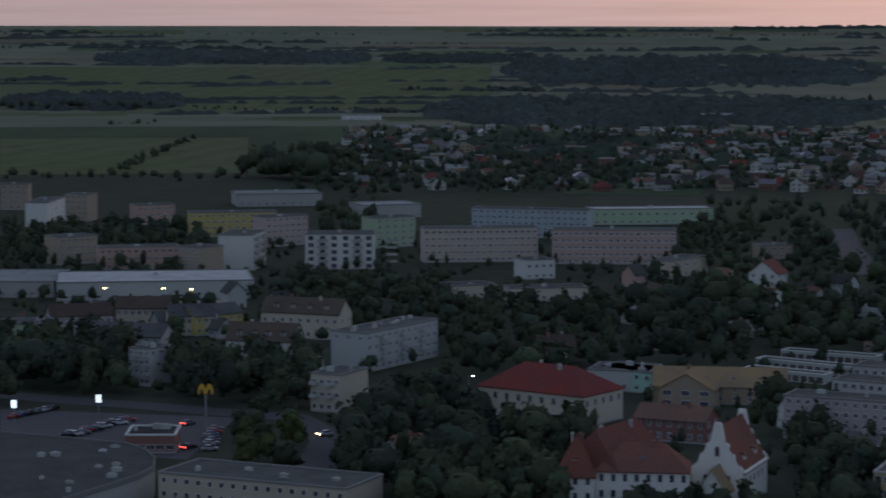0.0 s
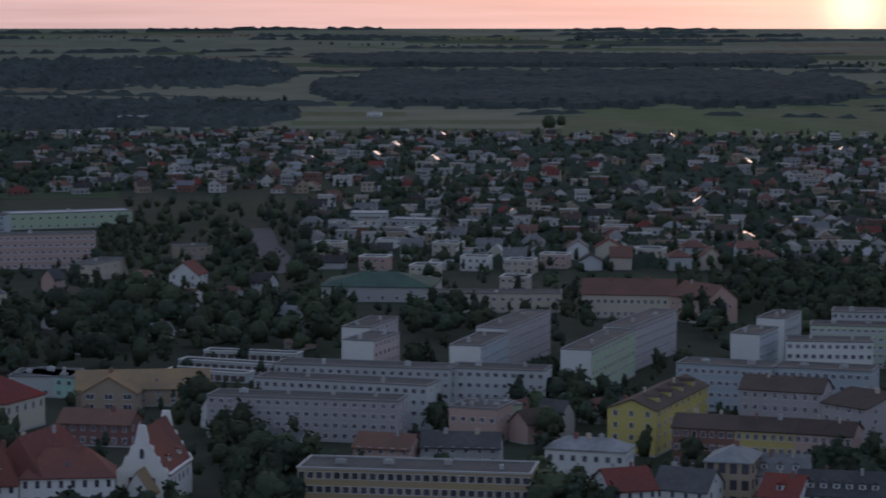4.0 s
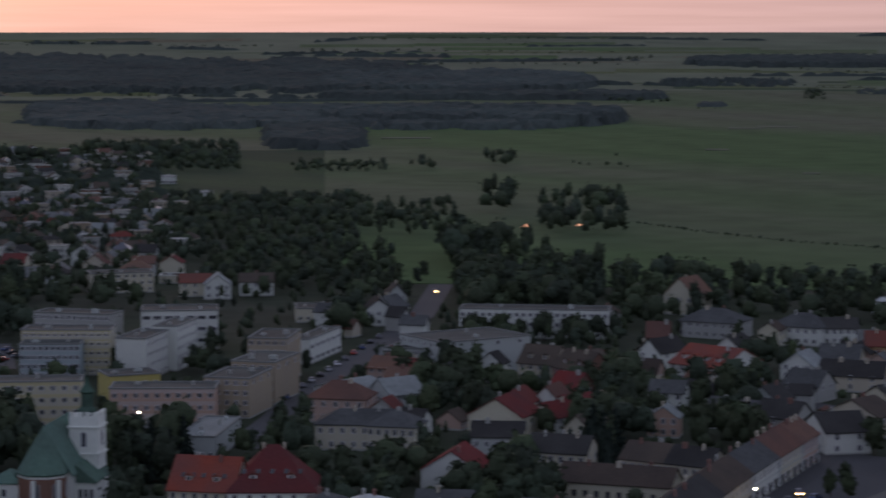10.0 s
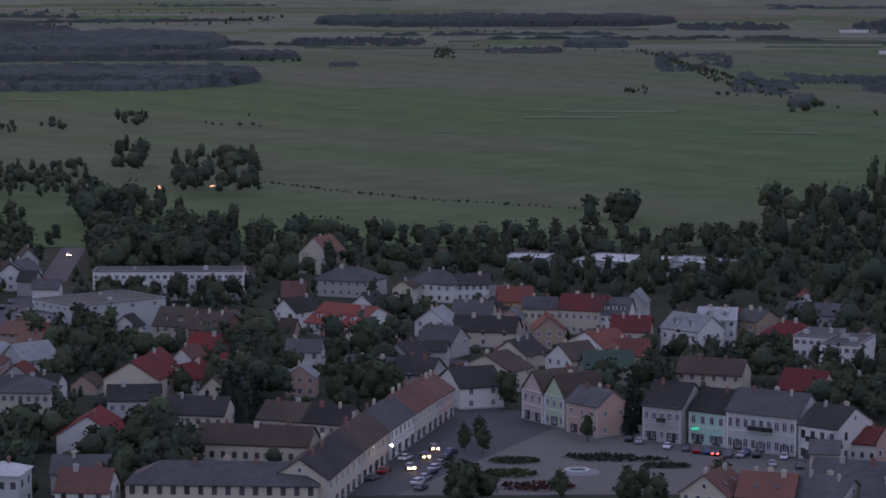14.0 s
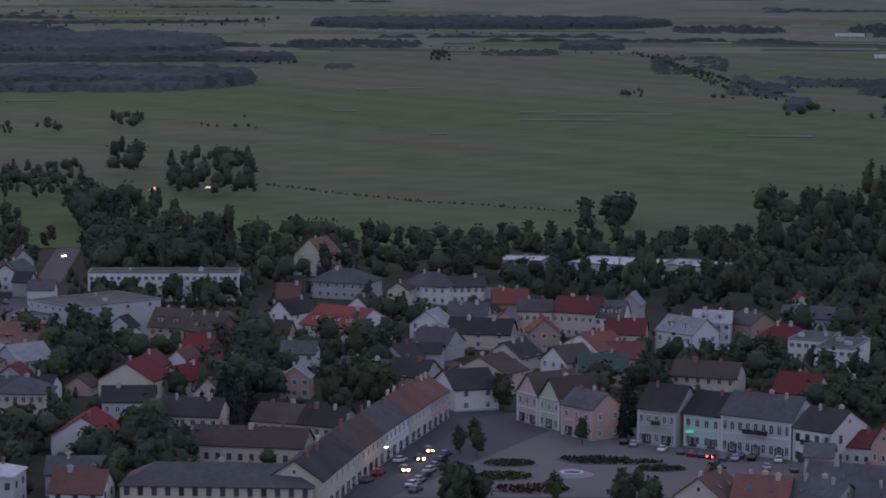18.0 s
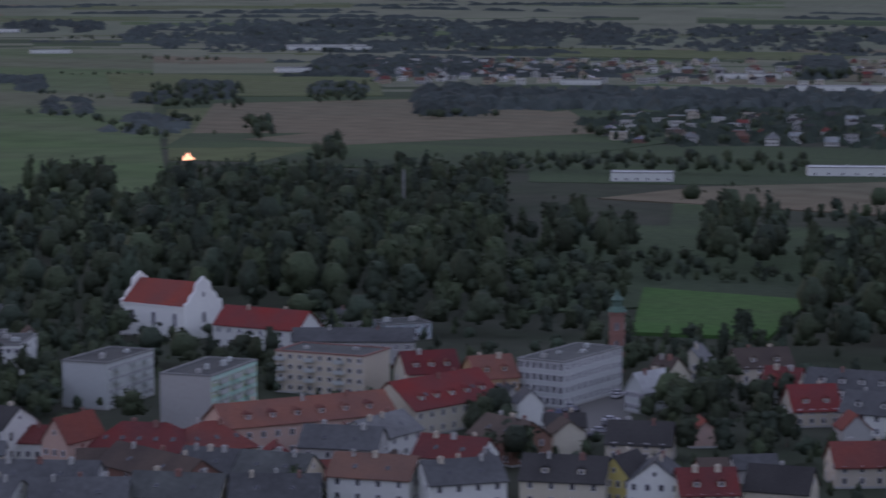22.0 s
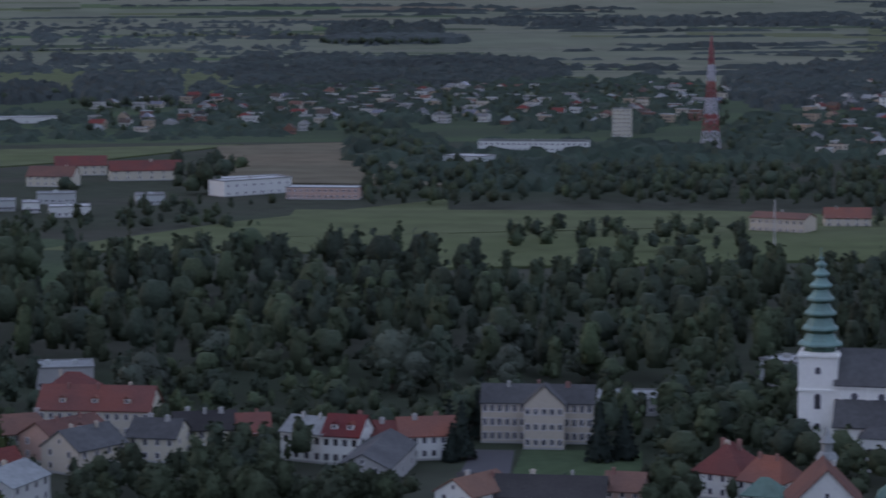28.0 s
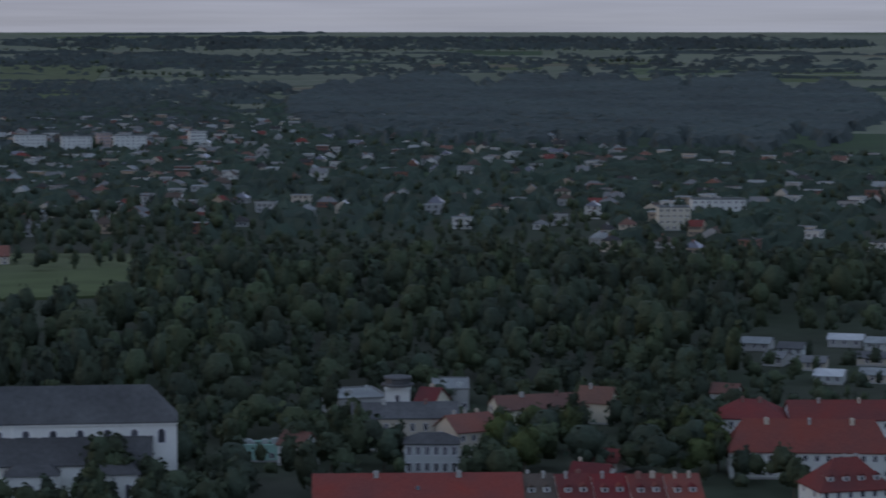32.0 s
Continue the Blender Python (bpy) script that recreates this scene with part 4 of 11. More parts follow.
def gable_church(x, y, rot, w, d, h, rh, wc, rc, label, windows=6):
    """A church nave with scrolled gable walls at both ends and tall round-headed windows."""
    ob = thing("church", x, y, rot, label, "church")
    SPOTS.append((x, y, w * 0.5))
    piece("wall", body_mesh(w, d, h, rh, "gable", wall(wc)), ob)
    piece("roof", pitched(w - 1.2, d, h, rh, "gable", 0.3, roofing(rc), wall(wc)), ob)
    prof = [(-d / 2 - 0.6, 0.0), (d / 2 + 0.6, 0.0), (d / 2 + 0.6, h + 0.6), (d * 0.42, h + 1.0), (d * 0.36, h + rh * 0.45), (d * 0.24, h + rh * 0.6), (d * 0.2, h + rh * 0.98), (d * 0.12, h + rh * 1.08),
            (0, h + rh * 1.3), (-d * 0.12, h + rh * 1.08), (-d * 0.2, h + rh * 0.98), (-d * 0.24, h + rh * 0.6), (-d * 0.36, h + rh * 0.45), (-d * 0.42, h + 1.0), (-d / 2 - 0.6, h + 0.6)]
    n = len(prof)
    for sx in (-1, 1):
        v = [(sx * w / 2 + q, a, b) for q in (-0.35, 0.35) for a, b in prof]
        s = Shape().add(v, [tuple(range(n))[::-1], tuple(range(n, 2 * n))] + [(k, (k + 1) % n, (k + 1) % n + n, k + n) for k in range(n)])
        g = piece("gable", s.make("gable", wall(wc)), ob, label="white scrolled gable wall")
        piece("window", arched_window(1.6, 3.4), g, sx * (w / 2 + 0.36), 0, h * 0.45, 90 * sx)
        piece("window", arched_window(1.0, 1.8), g, sx * (w / 2 + 0.36), 0, h + rh * 0.3, 90 * sx)
    for k in range(windows):
        piece("window", arched_window(1.5, 4.2), ob, (k - (windows - 1) / 2) * w / windows, -d / 2, h * 0.38)
    piece("cornice", Shape().box(-w / 2, w / 2, -d / 2 - 0.35, -d / 2 + 0.02, h - 0.7, h - 0.3).make("cornice", wall("chalk")), ob)
    return ob


def stepped_hall(x, y, rot, w, d, h, rh, label):
    """A steep-roofed hall between two white shouldered gables, with an eaves band, dormers and a gabled porch."""
    ob = thing("school_hall", x, y, rot, label, "school")
    SPOTS.append((x, y, w * 0.5))
    piece("wall", body_mesh(w, d, h, rh, "gable", wall("chalk")), ob)
    roof_ob = piece("roof", pitched(w - 0.8, d, h, rh, "gable", 0.5, roofing("tile"), wall("chalk")), ob, label="steep orange-red tiled roof")
    prof = [(-0.52, -0.5), (0.52, -0.5), (0.52, 0.02), (0.46, 0.10), (0.40, 0.12), (0.34, 0.36), (0.27, 0.38), (0.22, 0.60), (0.15, 0.66), (0.10, 0.92), (0.07, 1.10), (-0.07, 1.10), (-0.10, 0.92), (-0.15, 0.66), (-0.22, 0.60), (-0.27, 0.38), (-0.34, 0.36), (-0.40, 0.12), (-0.46, 0.10), (-0.52, 0.02)]
    n = len(prof)
    for sx in (-1, 1):
        v = [(sx * w / 2 + q, a * d, h + b * rh if b > -0.4 else 0.0) for q in (-0.4, 0.4) for a, b in prof]
        s = Shape().add(v, [tuple(range(n))[::-1], tuple(range(n, 2 * n))] + [(k, (k + 1) % n, (k + 1) % n + n, k + n) for k in range(n)])
        g = piece("gable", s.make("gable", wall("chalk")), ob, label="white shouldered gable wall")
        for q, z, ww, wh in ((0, h + rh * 0.30, 1.2, 2.4), (-2.6, h - 3.4, 1.2, 2.2), (2.6, h - 3.4, 1.2, 2.2)):
            piece("window", arched_window(ww, wh), g, sx * (w / 2 + 0.41), q, z, 90 * sx)
    for side in (-1, 1):
        piece("eaves_band", Shape().box(-w / 2 + 0.4, w / 2 - 0.4, side * d / 2 - 0.75, side * d / 2 + 0.75, h - 0.75, h - 0.25).make("eaves_band", wall("chalk")), ob)
        for k in range(5):
            piece("window", window_mesh(1.2, 1.9), ob, (k - 2) * 3.6, side * d / 2, h - 4.0, 0 if side < 0 else 180)
        for k in (-0.22, 0.22):
            dm = piece("dormer", Shape().box(-0.9, 0.9, -0.2, 2.2, 0, 1.5, 0).add([(-1.15, -0.5, 1.4), (1.15, -0.5, 1.4), (1.15, 2.6, 2.3), (-1.15, 2.6, 2.3), (-1.15, -0.5, 1.25), (1.15, -0.5, 1.25), (1.15, 2.6, 1.25), (-1.15, 2.6, 1.25)],
                       [(0, 1, 2, 3), (0, 4, 5, 1), (1, 5, 6, 2), (3, 7, 4, 0), (2, 6, 7, 3), (7, 6, 5, 4)], 1).make("dormer", wall("chalk"), roofing("tile")), roof_ob, k * w, side * d * 0.40, h + rh * 0.16, 0 if side < 0 else 180)
            piece("window", window_mesh(1.2, 0.9), dm, 0, -0.2, 0.35)
    porch = piece("porch", body_mesh(7.0, 6.4, 5.0, 5.0, "gable", wall("chalk")), ob, -w / 2 - 3.4, -0.6, label="low porch with a steep orange roof")
    piece("porch_roof", pitched(7.0, 6.4, 5.0, 5.0, "gable", 0.4, roofing("sand"), wall("chalk")), porch)
    return ob


def store_hall(x, y, pts, h, label):
    """A large store with a rounded corner: walls, a dark roof deck inside a raised edge, roof vents, a fascia."""
    ob = thing("store", x, y, 0, label, "store")
    n = len(pts)
    ring = lambda q, z: [(a * q, b * q, z) for a, b in pts]
    v = ring(1.0, -0.5) + ring(1.0, h)
    side = [(k, (k + 1) % n, n + (k + 1) % n, n + k) for k in range(n)]
    piece("wall", mesh("wall", v, side, [wall("grey")]), ob)
    v = ring(1.006, h - 0.9) + ring(1.006, h + 0.4) + ring(0.992, h + 0.4) + ring(0.992, h + 0.1)
    f = [(k + a * n, (k + 1) % n + a * n, n * (a + 1) + (k + 1) % n, n * (a + 1) + k) for a in range(3) for k in range(n)]
    roof_ob = piece("roof", mesh("roof", v, f + [tuple(3 * n + k for k in range(n))], [roofing("felt"), wall("edging")], [1] * len(f) + [0]), ob, label="dark felt roof inside a raised grey edge")
    rng = random.Random(8)
    for k in range(14):
        a, b = pts[rng.randrange(n)]
        q = rng.uniform(0.15, 0.85)
        piece("roof_vent", chimney_mesh(rng.choice((0.8, 1.6, 2.2)), 0.9, rng.choice((0.6, 0.9)), wall(rng.choice(("grey", "light")))), roof_ob, a * q, b * q, h + 0.1)
    for a, b in pts:
        SPOTS.append((x + a * 0.9, y + b * 0.9, 6.0))
        SPOTS.append((x + a * 0.5, y + b * 0.5, 12.0))
    return ob


def light_box(x, y, h, label):
    """A lit advertising box on a post by the road."""
    ob = thing("lit_sign", x, y, 0, label, "sign", "roadside signs")
    piece("post", Shape().rings([(0.14, -0.3), (0.12, h - 1.2)], 8).make("post", METAL), ob)
    piece("sign_box", Shape().box(-0.8, 0.8, -0.16, 0.16, h - 1.3, h + 1.0).make("sign_box", METAL), ob)
    piece("lit_face", Shape().box(-0.72, 0.72, -0.2, -0.14, h - 1.2, h + 0.9).make("lit_face", lamp_mat("white_panel", (0.85, 0.92, 1.0), 1.1)), ob)
    return ob


def arched_window(w, h):
    def build():
        n = 6
        arc = [(w / 2 * math.cos(math.pi * k / n), h - w / 2 + w / 2 * math.sin(math.pi * k / n)) for k in range(n + 1)]
        o = [(-w / 2, 0), (w / 2, 0)] + arc
        i = [(x * 0.82, z * 0.95 + 0.1) for x, z in o]
        m = len(o)
        v = [(x, 0.02, z) for x, z in o] + [(x, -0.12, z) for x, z in o] + [(x, -0.12, z) for x, z in i] + [(x, -0.03, z) for x, z in i]
        ring = lambda a, b: [(a + k, a + (k + 1) % m, b + (k + 1) % m, b + k) for k in range(m)]
        f = ring(0, m) + ring(m, 2 * m) + ring(2 * m, 3 * m) + [tuple(3 * m + k for k in range(m))]
        return mesh("window", v, f, [FRAME, GLASS], [0] * (3 * m) + [1])
    return kept(("arched", w, h), build)


def basilica(x, y, rot, w, label):
    """White basilica: high nave, low aisle and chapel towards the camera's side, a tower with a stepped copper spire."""
    ob = thing("basilica", x, y, rot, label, "church")
    for k in range(-2, 3):
        SPOTS.append((x + k * w * 0.2 * math.cos(radians(rot)), y + k * w * 0.2 * math.sin(radians(rot)), 14.0))
    d, h, rh = 13.0, 17.6, 7.6
    nave = piece("nave", body_mesh(w, d, h, rh, "flat", wall("chalk")), ob)
    s = Shape()
    W, D, z0 = w / 2 + 0.3, d / 2 + 0.5, h - 0.2
    s.add([(-W, -D, z0), (W, -D, z0), (W, D, z0), (-W, D, z0), (-W, 0, h + rh), (W - 6.5, 0, h + rh), (-W, -D, z0 - 0.3), (W, -D, z0 - 0.3), (W, D, z0 - 0.3), (-W, D, z0 - 0.3)],
          [(0, 1, 5, 4), (1, 2, 5), (2, 3, 4, 5), (3, 0, 4), (0, 6, 7, 1), (1, 7, 8, 2), (2, 8, 9, 3), (3, 9, 6, 0), (9, 8, 7, 6)])
    piece("roof", s.make("roof", roofing("slate")), ob, label="steep dark grey metal roof")
    for k in range(7):
        piece("window", arched_window(1.9, 3.4), nave, -w / 2 + 4.5 + k * (w - 8) / 6.0, -d / 2, h - 5.2)
        piece("pilaster", kept(("pilaster",), lambda: Shape().box(-0.35, 0.35, -0.25, 0.02, 0.0, 7.4).box(-0.5, 0.5, -0.32, 0.02, 7.0, 7.4).make("pilaster", wall("chalk"))), nave, -w / 2 + 1.4 + k * (w - 8) / 6.0, -d / 2, h - 7.6)
    piece("cornice", Shape().box(-w / 2, w / 2 + 0.3, -d / 2 - 0.45, -d / 2 + 0.02, h - 0.8, h - 0.25).make("cornice", wall("chalk")), nave)
    aw = w * 0.86
    piece("aisle", Shape().box(-aw / 2, aw / 2, -d / 2 - 7.5, -d / 2 - 0.01, -1, 9.2).make("aisle", wall("chalk")), ob, -w * 0.06)
    v = [(-aw / 2 - 0.4, -d / 2 - 8.1, 9.0), (aw / 2 + 0.4, -d / 2 - 8.1, 9.0), (aw / 2 + 0.4, -d / 2 - 0.02, 14.2), (-aw / 2 - 0.4, -d / 2 - 0.02, 14.2)]
    v += [(a, b, c - 0.3) for a, b, c in v]
    piece("aisle_roof", Shape().add(v, [(0, 1, 2, 3), (7, 6, 5, 4), (0, 4, 5, 1), (1, 5, 6, 2), (3, 7, 4, 0)]).make("aisle_roof", roofing("slate")), ob, -w * 0.06)
    for k in range(6):
        piece("window", arched_window(1.5, 3.2), ob, -w * 0.06 + (k - 2.5) * aw / 6, -d / 2 - 7.5, 3.6)
    for cx in (-w * 0.22, w * 0.18):
        ch = piece("chapel", Shape().box(-6, 6, -6.5, 0, -1, 7.8, 0).make("chapel", wall("chalk")), ob, cx, -d / 2 - 7.5)
        piece("chapel_roof", Shape().add([(-6.4, -7, 7.7), (6.4, -7, 7.7), (6.4, 0, 7.7), (-6.4, 0, 7.7), (-4, -3, 9.6), (4, -3, 9.6), (4, 0, 9.6), (-4, 0, 9.6)],
                                        [(0, 1, 5, 4), (1, 2, 6, 5), (3, 0, 4, 7), (4, 5, 6, 7)]).make("chapel_roof", roofing("slate")), ch)
        for q in (-3.4, 0.0, 3.4):
            piece("window", arched_window(1.2, 3.6), ch, q, -6.5, 2.0)
    tw, th = 9.0, 24.6
    tower = piece("tower", Shape().box(-tw / 2, tw / 2, -tw / 2, tw / 2, -1, th).box(-tw / 2 - 0.4, tw / 2 + 0.4, -tw / 2 - 0.4, tw / 2 + 0.4, th - 1.0, th - 0.4)
                  .box(-tw / 2 - 0.3, tw / 2 + 0.3, -tw / 2 - 0.3, tw / 2 + 0.3, 15.6, 16.1).make("tower", wall("chalk")), ob, -w / 2 - tw / 2 + 0.5, -1.5, label="square white bell tower")
    for z, ww, wh2 in ((19.6, 1.5, 1.7), (11.4, 1.7, 3.8), (6.6, 1.5, 1.6)):
        piece("window", arched_window(ww, wh2), tower, 0, -tw / 2, z)
        piece("window", arched_window(ww, wh2), tower, -tw / 2, 0, z, -90)
    # The drums' dark colour stands in for shade in the open gaps between tiers.
    bright, drum = paint("spire_copper", (0.15, 0.245, 0.21), 0.6, 2.0, 0.22, 0.2, 0.3, spec=0.2), roofing("green")
    z = th
    for r0, r1, skirt, gap in ((5.4, 3.9, 2.6, 1.5), (4.4, 3.2, 2.6, 1.5), (3.9, 2.6, 2.5, 1.4), (3.3, 2.1, 2.3, 1.3), (2.7, 1.6, 2.0, 1.2), (2.1, 1.1, 1.7, 1.0), (1.4, 0.5, 1.4, 0.8)):
        piece("spire_drum", Shape().rings([(r1 * 0.98, z), (r1 * 0.92, z + gap + 0.2)], 8, turn_by=math.pi / 8).make("spire_drum", drum), tower, label="spire drum coloured dark as the shaded gap between tiers")
        z += gap
        piece("spire_tier", Shape().rings([(r0 * 0.90, z - 0.35), (r0, z), (r0 * 0.98, z + 0.35), (r0 * 0.80, z + skirt * 0.35), (r1 * 0.95, z + skirt * 0.75), (r1 * 0.80, z + skirt)], 8, turn_by=math.pi / 8).make("spire_tier", bright), tower, label="flared green copper tier of the spire")
        z += skirt * 0.82
    piece("spire_needle", Shape().rings([(0.45, z), (0.6, z + 0.5), (0.2, z + 1.0), (0.08, z + 3.0)], 8).make("spire_needle", bright), tower)
    return ob


def parish_church(x, y, rot, label):
    """Small church: brick apse, white walls, green copper roofs, white tower with a dark lantern."""
    ob = thing("church", x, y, rot, label, "church")
    SPOTS.append((x, y, 17.0))
    nv = piece("nave", body_mesh(20, 12.4, 8.5, 10.2, "gable", wall("chalk")), ob)
    piece("roof", pitched(20, 12.4, 8.5, 10.2, "gable", 0.6, roofing("copper"), wall("chalk")), ob, label="steep green copper roof")
    for k in range(4):
        piece("window", arched_window(1.1, 3.6), nv, -7 + k * 4.6, -6, 3.2)
    ap = piece("apse", Shape().rings([(5.6, -1.0), (5.6, 8.2)], 8, turn_by=math.pi / 8).make("apse", wall("brick")), ob, -10.5, 0, label="dark red brick apse")
    piece("apse_roof", Shape().rings([(6.0, 8.1), (6.2, 8.5), (0.2, 18.4)], 8, turn_by=math.pi / 8).make("apse_roof", roofing("copper")), ap)
    piece("apse_cornice", Shape().rings([(5.75, 7.5), (5.95, 8.0)], 8, turn_by=math.pi / 8).make("apse_cornice", wall("chalk")), ap)
    for a in (-90, -135, 180, -45):
        piece("window", arched_window(1.2, 3.4), ap, 5.2 * math.cos(radians(a)), 5.2 * math.sin(radians(a)), 3.0, a + 90)
    sa = piece("sacristy", body_mesh(9, 8, 6.0, 0, "flat", wall("chalk")), ob, -7.0, 9.0, label="low white sacristy with a copper roof")
    piece("sacristy_roof", pitched(9, 8, 6.0, 2.2, "hip", 0.4, roofing("copper"), wall("chalk")), sa)
    piece("window", arched_window(1.0, 1.8), sa, -4.5, 0.0, 2.6, -90)
    al = piece("aisle", Shape().box(-6.0, 7.0, -10.6, -6.21, -1.0, 5.6).make("aisle", wall("chalk")), ob, label="low white side aisle")
    piece("aisle_roof", Shape().add([(-6.4, -11.1, 5.5), (7.4, -11.1, 5.5), (7.4, -6.2, 9.4), (-6.4, -6.2, 9.4), (-6.4, -11.1, 5.2), (7.4, -11.1, 5.2), (7.4, -6.2, 5.2), (-6.4, -6.2, 5.2)],
                                    [(0, 1, 2, 3), (0, 4, 5, 1), (1, 5, 6, 2), (3, 7, 4, 0), (2, 6, 7, 3), (7, 6, 5, 4)]).make("aisle_roof", roofing("copper")), al)
    for k in range(3):
        piece("window", arched_window(0.9, 2.2), al, -6.0, -7.2 - k * 1.3, 1.6, -90)
    for a in (-90, -150, 150, -30):
        piece("buttress", kept(("buttress",), lambda: Shape().box(-0.45, 0.45, -0.5, 0.5, -0.5, 7.2).make("buttress", wall("chalk"))), ap, 5.5 * math.cos(radians(a + 22)), 5.5 * math.sin(radians(a + 22)), 0, a + 112)
    tw, th = 6.8, 19.0
    tower = piece("tower", Shape().box(-tw / 2, tw / 2, -tw / 2, tw / 2, -1, th).box(-tw / 2 - 0.35, tw / 2 + 0.35, -tw / 2 - 0.35, tw / 2 + 0.35, th - 2.6, th - 2.2)
                  .box(-tw / 2 - 0.35, tw / 2 + 0.35, -tw / 2 - 0.35, tw / 2 + 0.35, 10.2, 10.6).make("tower", wall("chalk")), ob, 5.0, -6.0, label="square white tower with a crenellated parapet")
    for k in range(4):
        for q, rz in ((0, 0), (1, -90)):
            b = kept(("merlon",), lambda: Shape().box(-0.6, 0.6, -0.3, 0.3, 0, 1.0).make("merlon", wall("chalk")))
            piece("merlon", b, tower, (-2.7 + 1.8 * k) if q == 0 else -3.1, -3.1 if q == 0 else (-2.7 + 1.8 * k), th, rz)
    piece("window", arched_window(1.4, 3.6), tower, 0, -tw / 2, 12.0)
    piece("window", arched_window(1.4, 3.6), tower, -tw / 2, 0, 12.0, -90)
    piece("lantern", Shape().rings([(2.6, th), (2.2, th + 1.4), (1.5, th + 2.0), (1.4, th + 5.0), (1.9, th + 5.4), (1.2, th + 6.4), (0.5, th + 7.4), (0.15, th + 9.5), (0.06, th + 11.5)], 8).make("lantern", roofing("green")), tower, label="dark green lantern and needle")
    return ob


def lattice_mast(x, y, height, label):
    """A tall red and white lattice mast: four legs, rings of bracing, an aerial."""
    ob = thing("radio_mast", x, y, 20, label, "mast")
    red, white = paint("mast_red", (0.24, 0.075, 0.07), 0.6), paint("mast_white", (0.42, 0.42, 0.43), 0.6)
    n = 12

    def half(t):
        return 4.0 * (1 - t) ** 1.4 + 0.6

    def bar(s, a, b, w, mat):
        a, b = Vector(a), Vector(b)
        u = (b - a).normalized()
        p = u.orthogonal().normalized() * w
        q = u.cross(p)
        s.add([a + p + q, a - p + q, a - p - q, a + p - q, b + p + q, b - p + q, b - p - q, b + p - q], [(0, 1, 5, 4), (1, 2, 6, 5), (2, 3, 7, 6), (3, 0, 4, 7), (0, 3, 2, 1), (4, 5, 6, 7)], mat)

    for k in range(n):
        t0, t1 = k / n * 0.86, (k + 1) / n * 0.86
        z0, z1, h0, h1 = t0 * height, t1 * height, half(t0), half(t1)
        s = Shape()
        cs = ((-1, -1), (1, -1), (1, 1), (-1, 1))
        for j in range(4):
            (ax, ay), (bx, by) = cs[j], cs[(j + 1) % 4]
            bar(s, (ax * h0, ay * h0, z0), (ax * h1, ay * h1, z1), 0.32, 0)
            bar(s, (ax * h0, ay * h0, z0), (bx * h1, by * h1, z1), 0.18, 0)
            bar(s, (bx * h0, by * h0, z0), (ax * h1, ay * h1, z1), 0.18, 0)
            bar(s, (ax * h1, ay * h1, z1), (bx * h1, by * h1, z1), 0.18, 0)
        piece("mast_section", s.make("mast_section", white if (k // 2) % 2 == 0 else red), ob)
    piece("aerial", Shape().rings([(0.9, height * 0.86), (0.8, height * 0.95), (0.25, height * 0.96), (0.2, height)], 8).make("aerial", red), ob)
    for a, z in ((0, 0.55), (120, 0.6), (240, 0.66)):
        piece("dish_aerial", kept(("dish",), lambda: Shape().rings([(0.3, -0.3), (1.3, 0.1), (1.4, 0.4)], 12).make("dish_aerial", white)), ob, 3 * math.cos(radians(a)), 3 * math.sin(radians(a)), height * z)
    return ob


def slim_tower(x, y, rot, w, h, wc, cap, label, name="tower", rings_cap=None):
    """A free-standing square tower with a cap and windows."""
    ob = thing(name, x, y, rot, label, "tower")
    SPOTS.append((x, y, w))
    sh = piece("shaft", Shape().box(-w / 2, w / 2, -w / 2, w / 2, -1, h).box(-w / 2 - 0.25, w / 2 + 0.25, -w / 2 - 0.25, w / 2 + 0.25, h - 0.8, h - 0.2)
               .box(-w / 2 - 0.2, w / 2 + 0.2, -w / 2 - 0.2, w / 2 + 0.2, h * 0.62, h * 0.62 + 0.4).make("shaft", wall(wc)), ob)
    prof = rings_cap or [(w * 0.72, h), (w * 0.5, h + 1.2), (w * 0.36, h + 1.4), (w * 0.36, h + 3.0), (w * 0.48, h + 3.3), (w * 0.2, h + 4.6), (0.06, h + 6.5)]
    piece("cap", Shape().rings(prof, 8, turn_by=math.pi / 8).make("cap", roofing(cap)), sh)
    for z in (h * 0.7, h * 0.4):
        piece("window", arched_window(min(1.2, w * 0.3), 2.2), sh, 0, -w / 2, z)
        piece("window", arched_window(min(1.2, w * 0.3), 2.2), sh, -w / 2, 0, z, -90)
    return ob


def pole(x, y, h, w, label, name="chimney_stack", mat=None):
    ob = new(name, Shape().rings([(w * 1.3, -0.5), (w, h * 0.1), (w * 0.7, h)], 10).make(name, mat or wall("light")))
    ob.location = (x, y, gz(x, y))
    return tagged(ob, label, name.replace("_", " "))


def lamp_post(x, y, h, label, glow=(1.0, 0.85, 0.6), power=18.0, r=0.35):
    """A street lamp: post, arm, lit head."""
    ob = thing("street_lamp", x, y, 0, label, "street lamp", "street lamps")
    piece("post", kept(("post", h), lambda: Shape().rings([(0.12, -0.3), (0.1, 1.0), (0.06, h)], 8).make("post", METAL)), ob)
    piece("arm", kept(("arm", h), lambda: Shape().box(-0.05, 1.2, -0.05, 0.05, h - 0.1, h).make("arm", METAL)), ob)
    piece("lamp_head", kept(("head", h, glow, r), lambda: Shape().rings([(r * 0.5, h - 0.35), (r, h - 0.2), (r * 0.8, h)], 8, x=1.2).make("lamp_head", lamp_mat("lamp_%d%d" % (int(glow[1] * 100), int(power)), glow, power))), ob)
    return ob


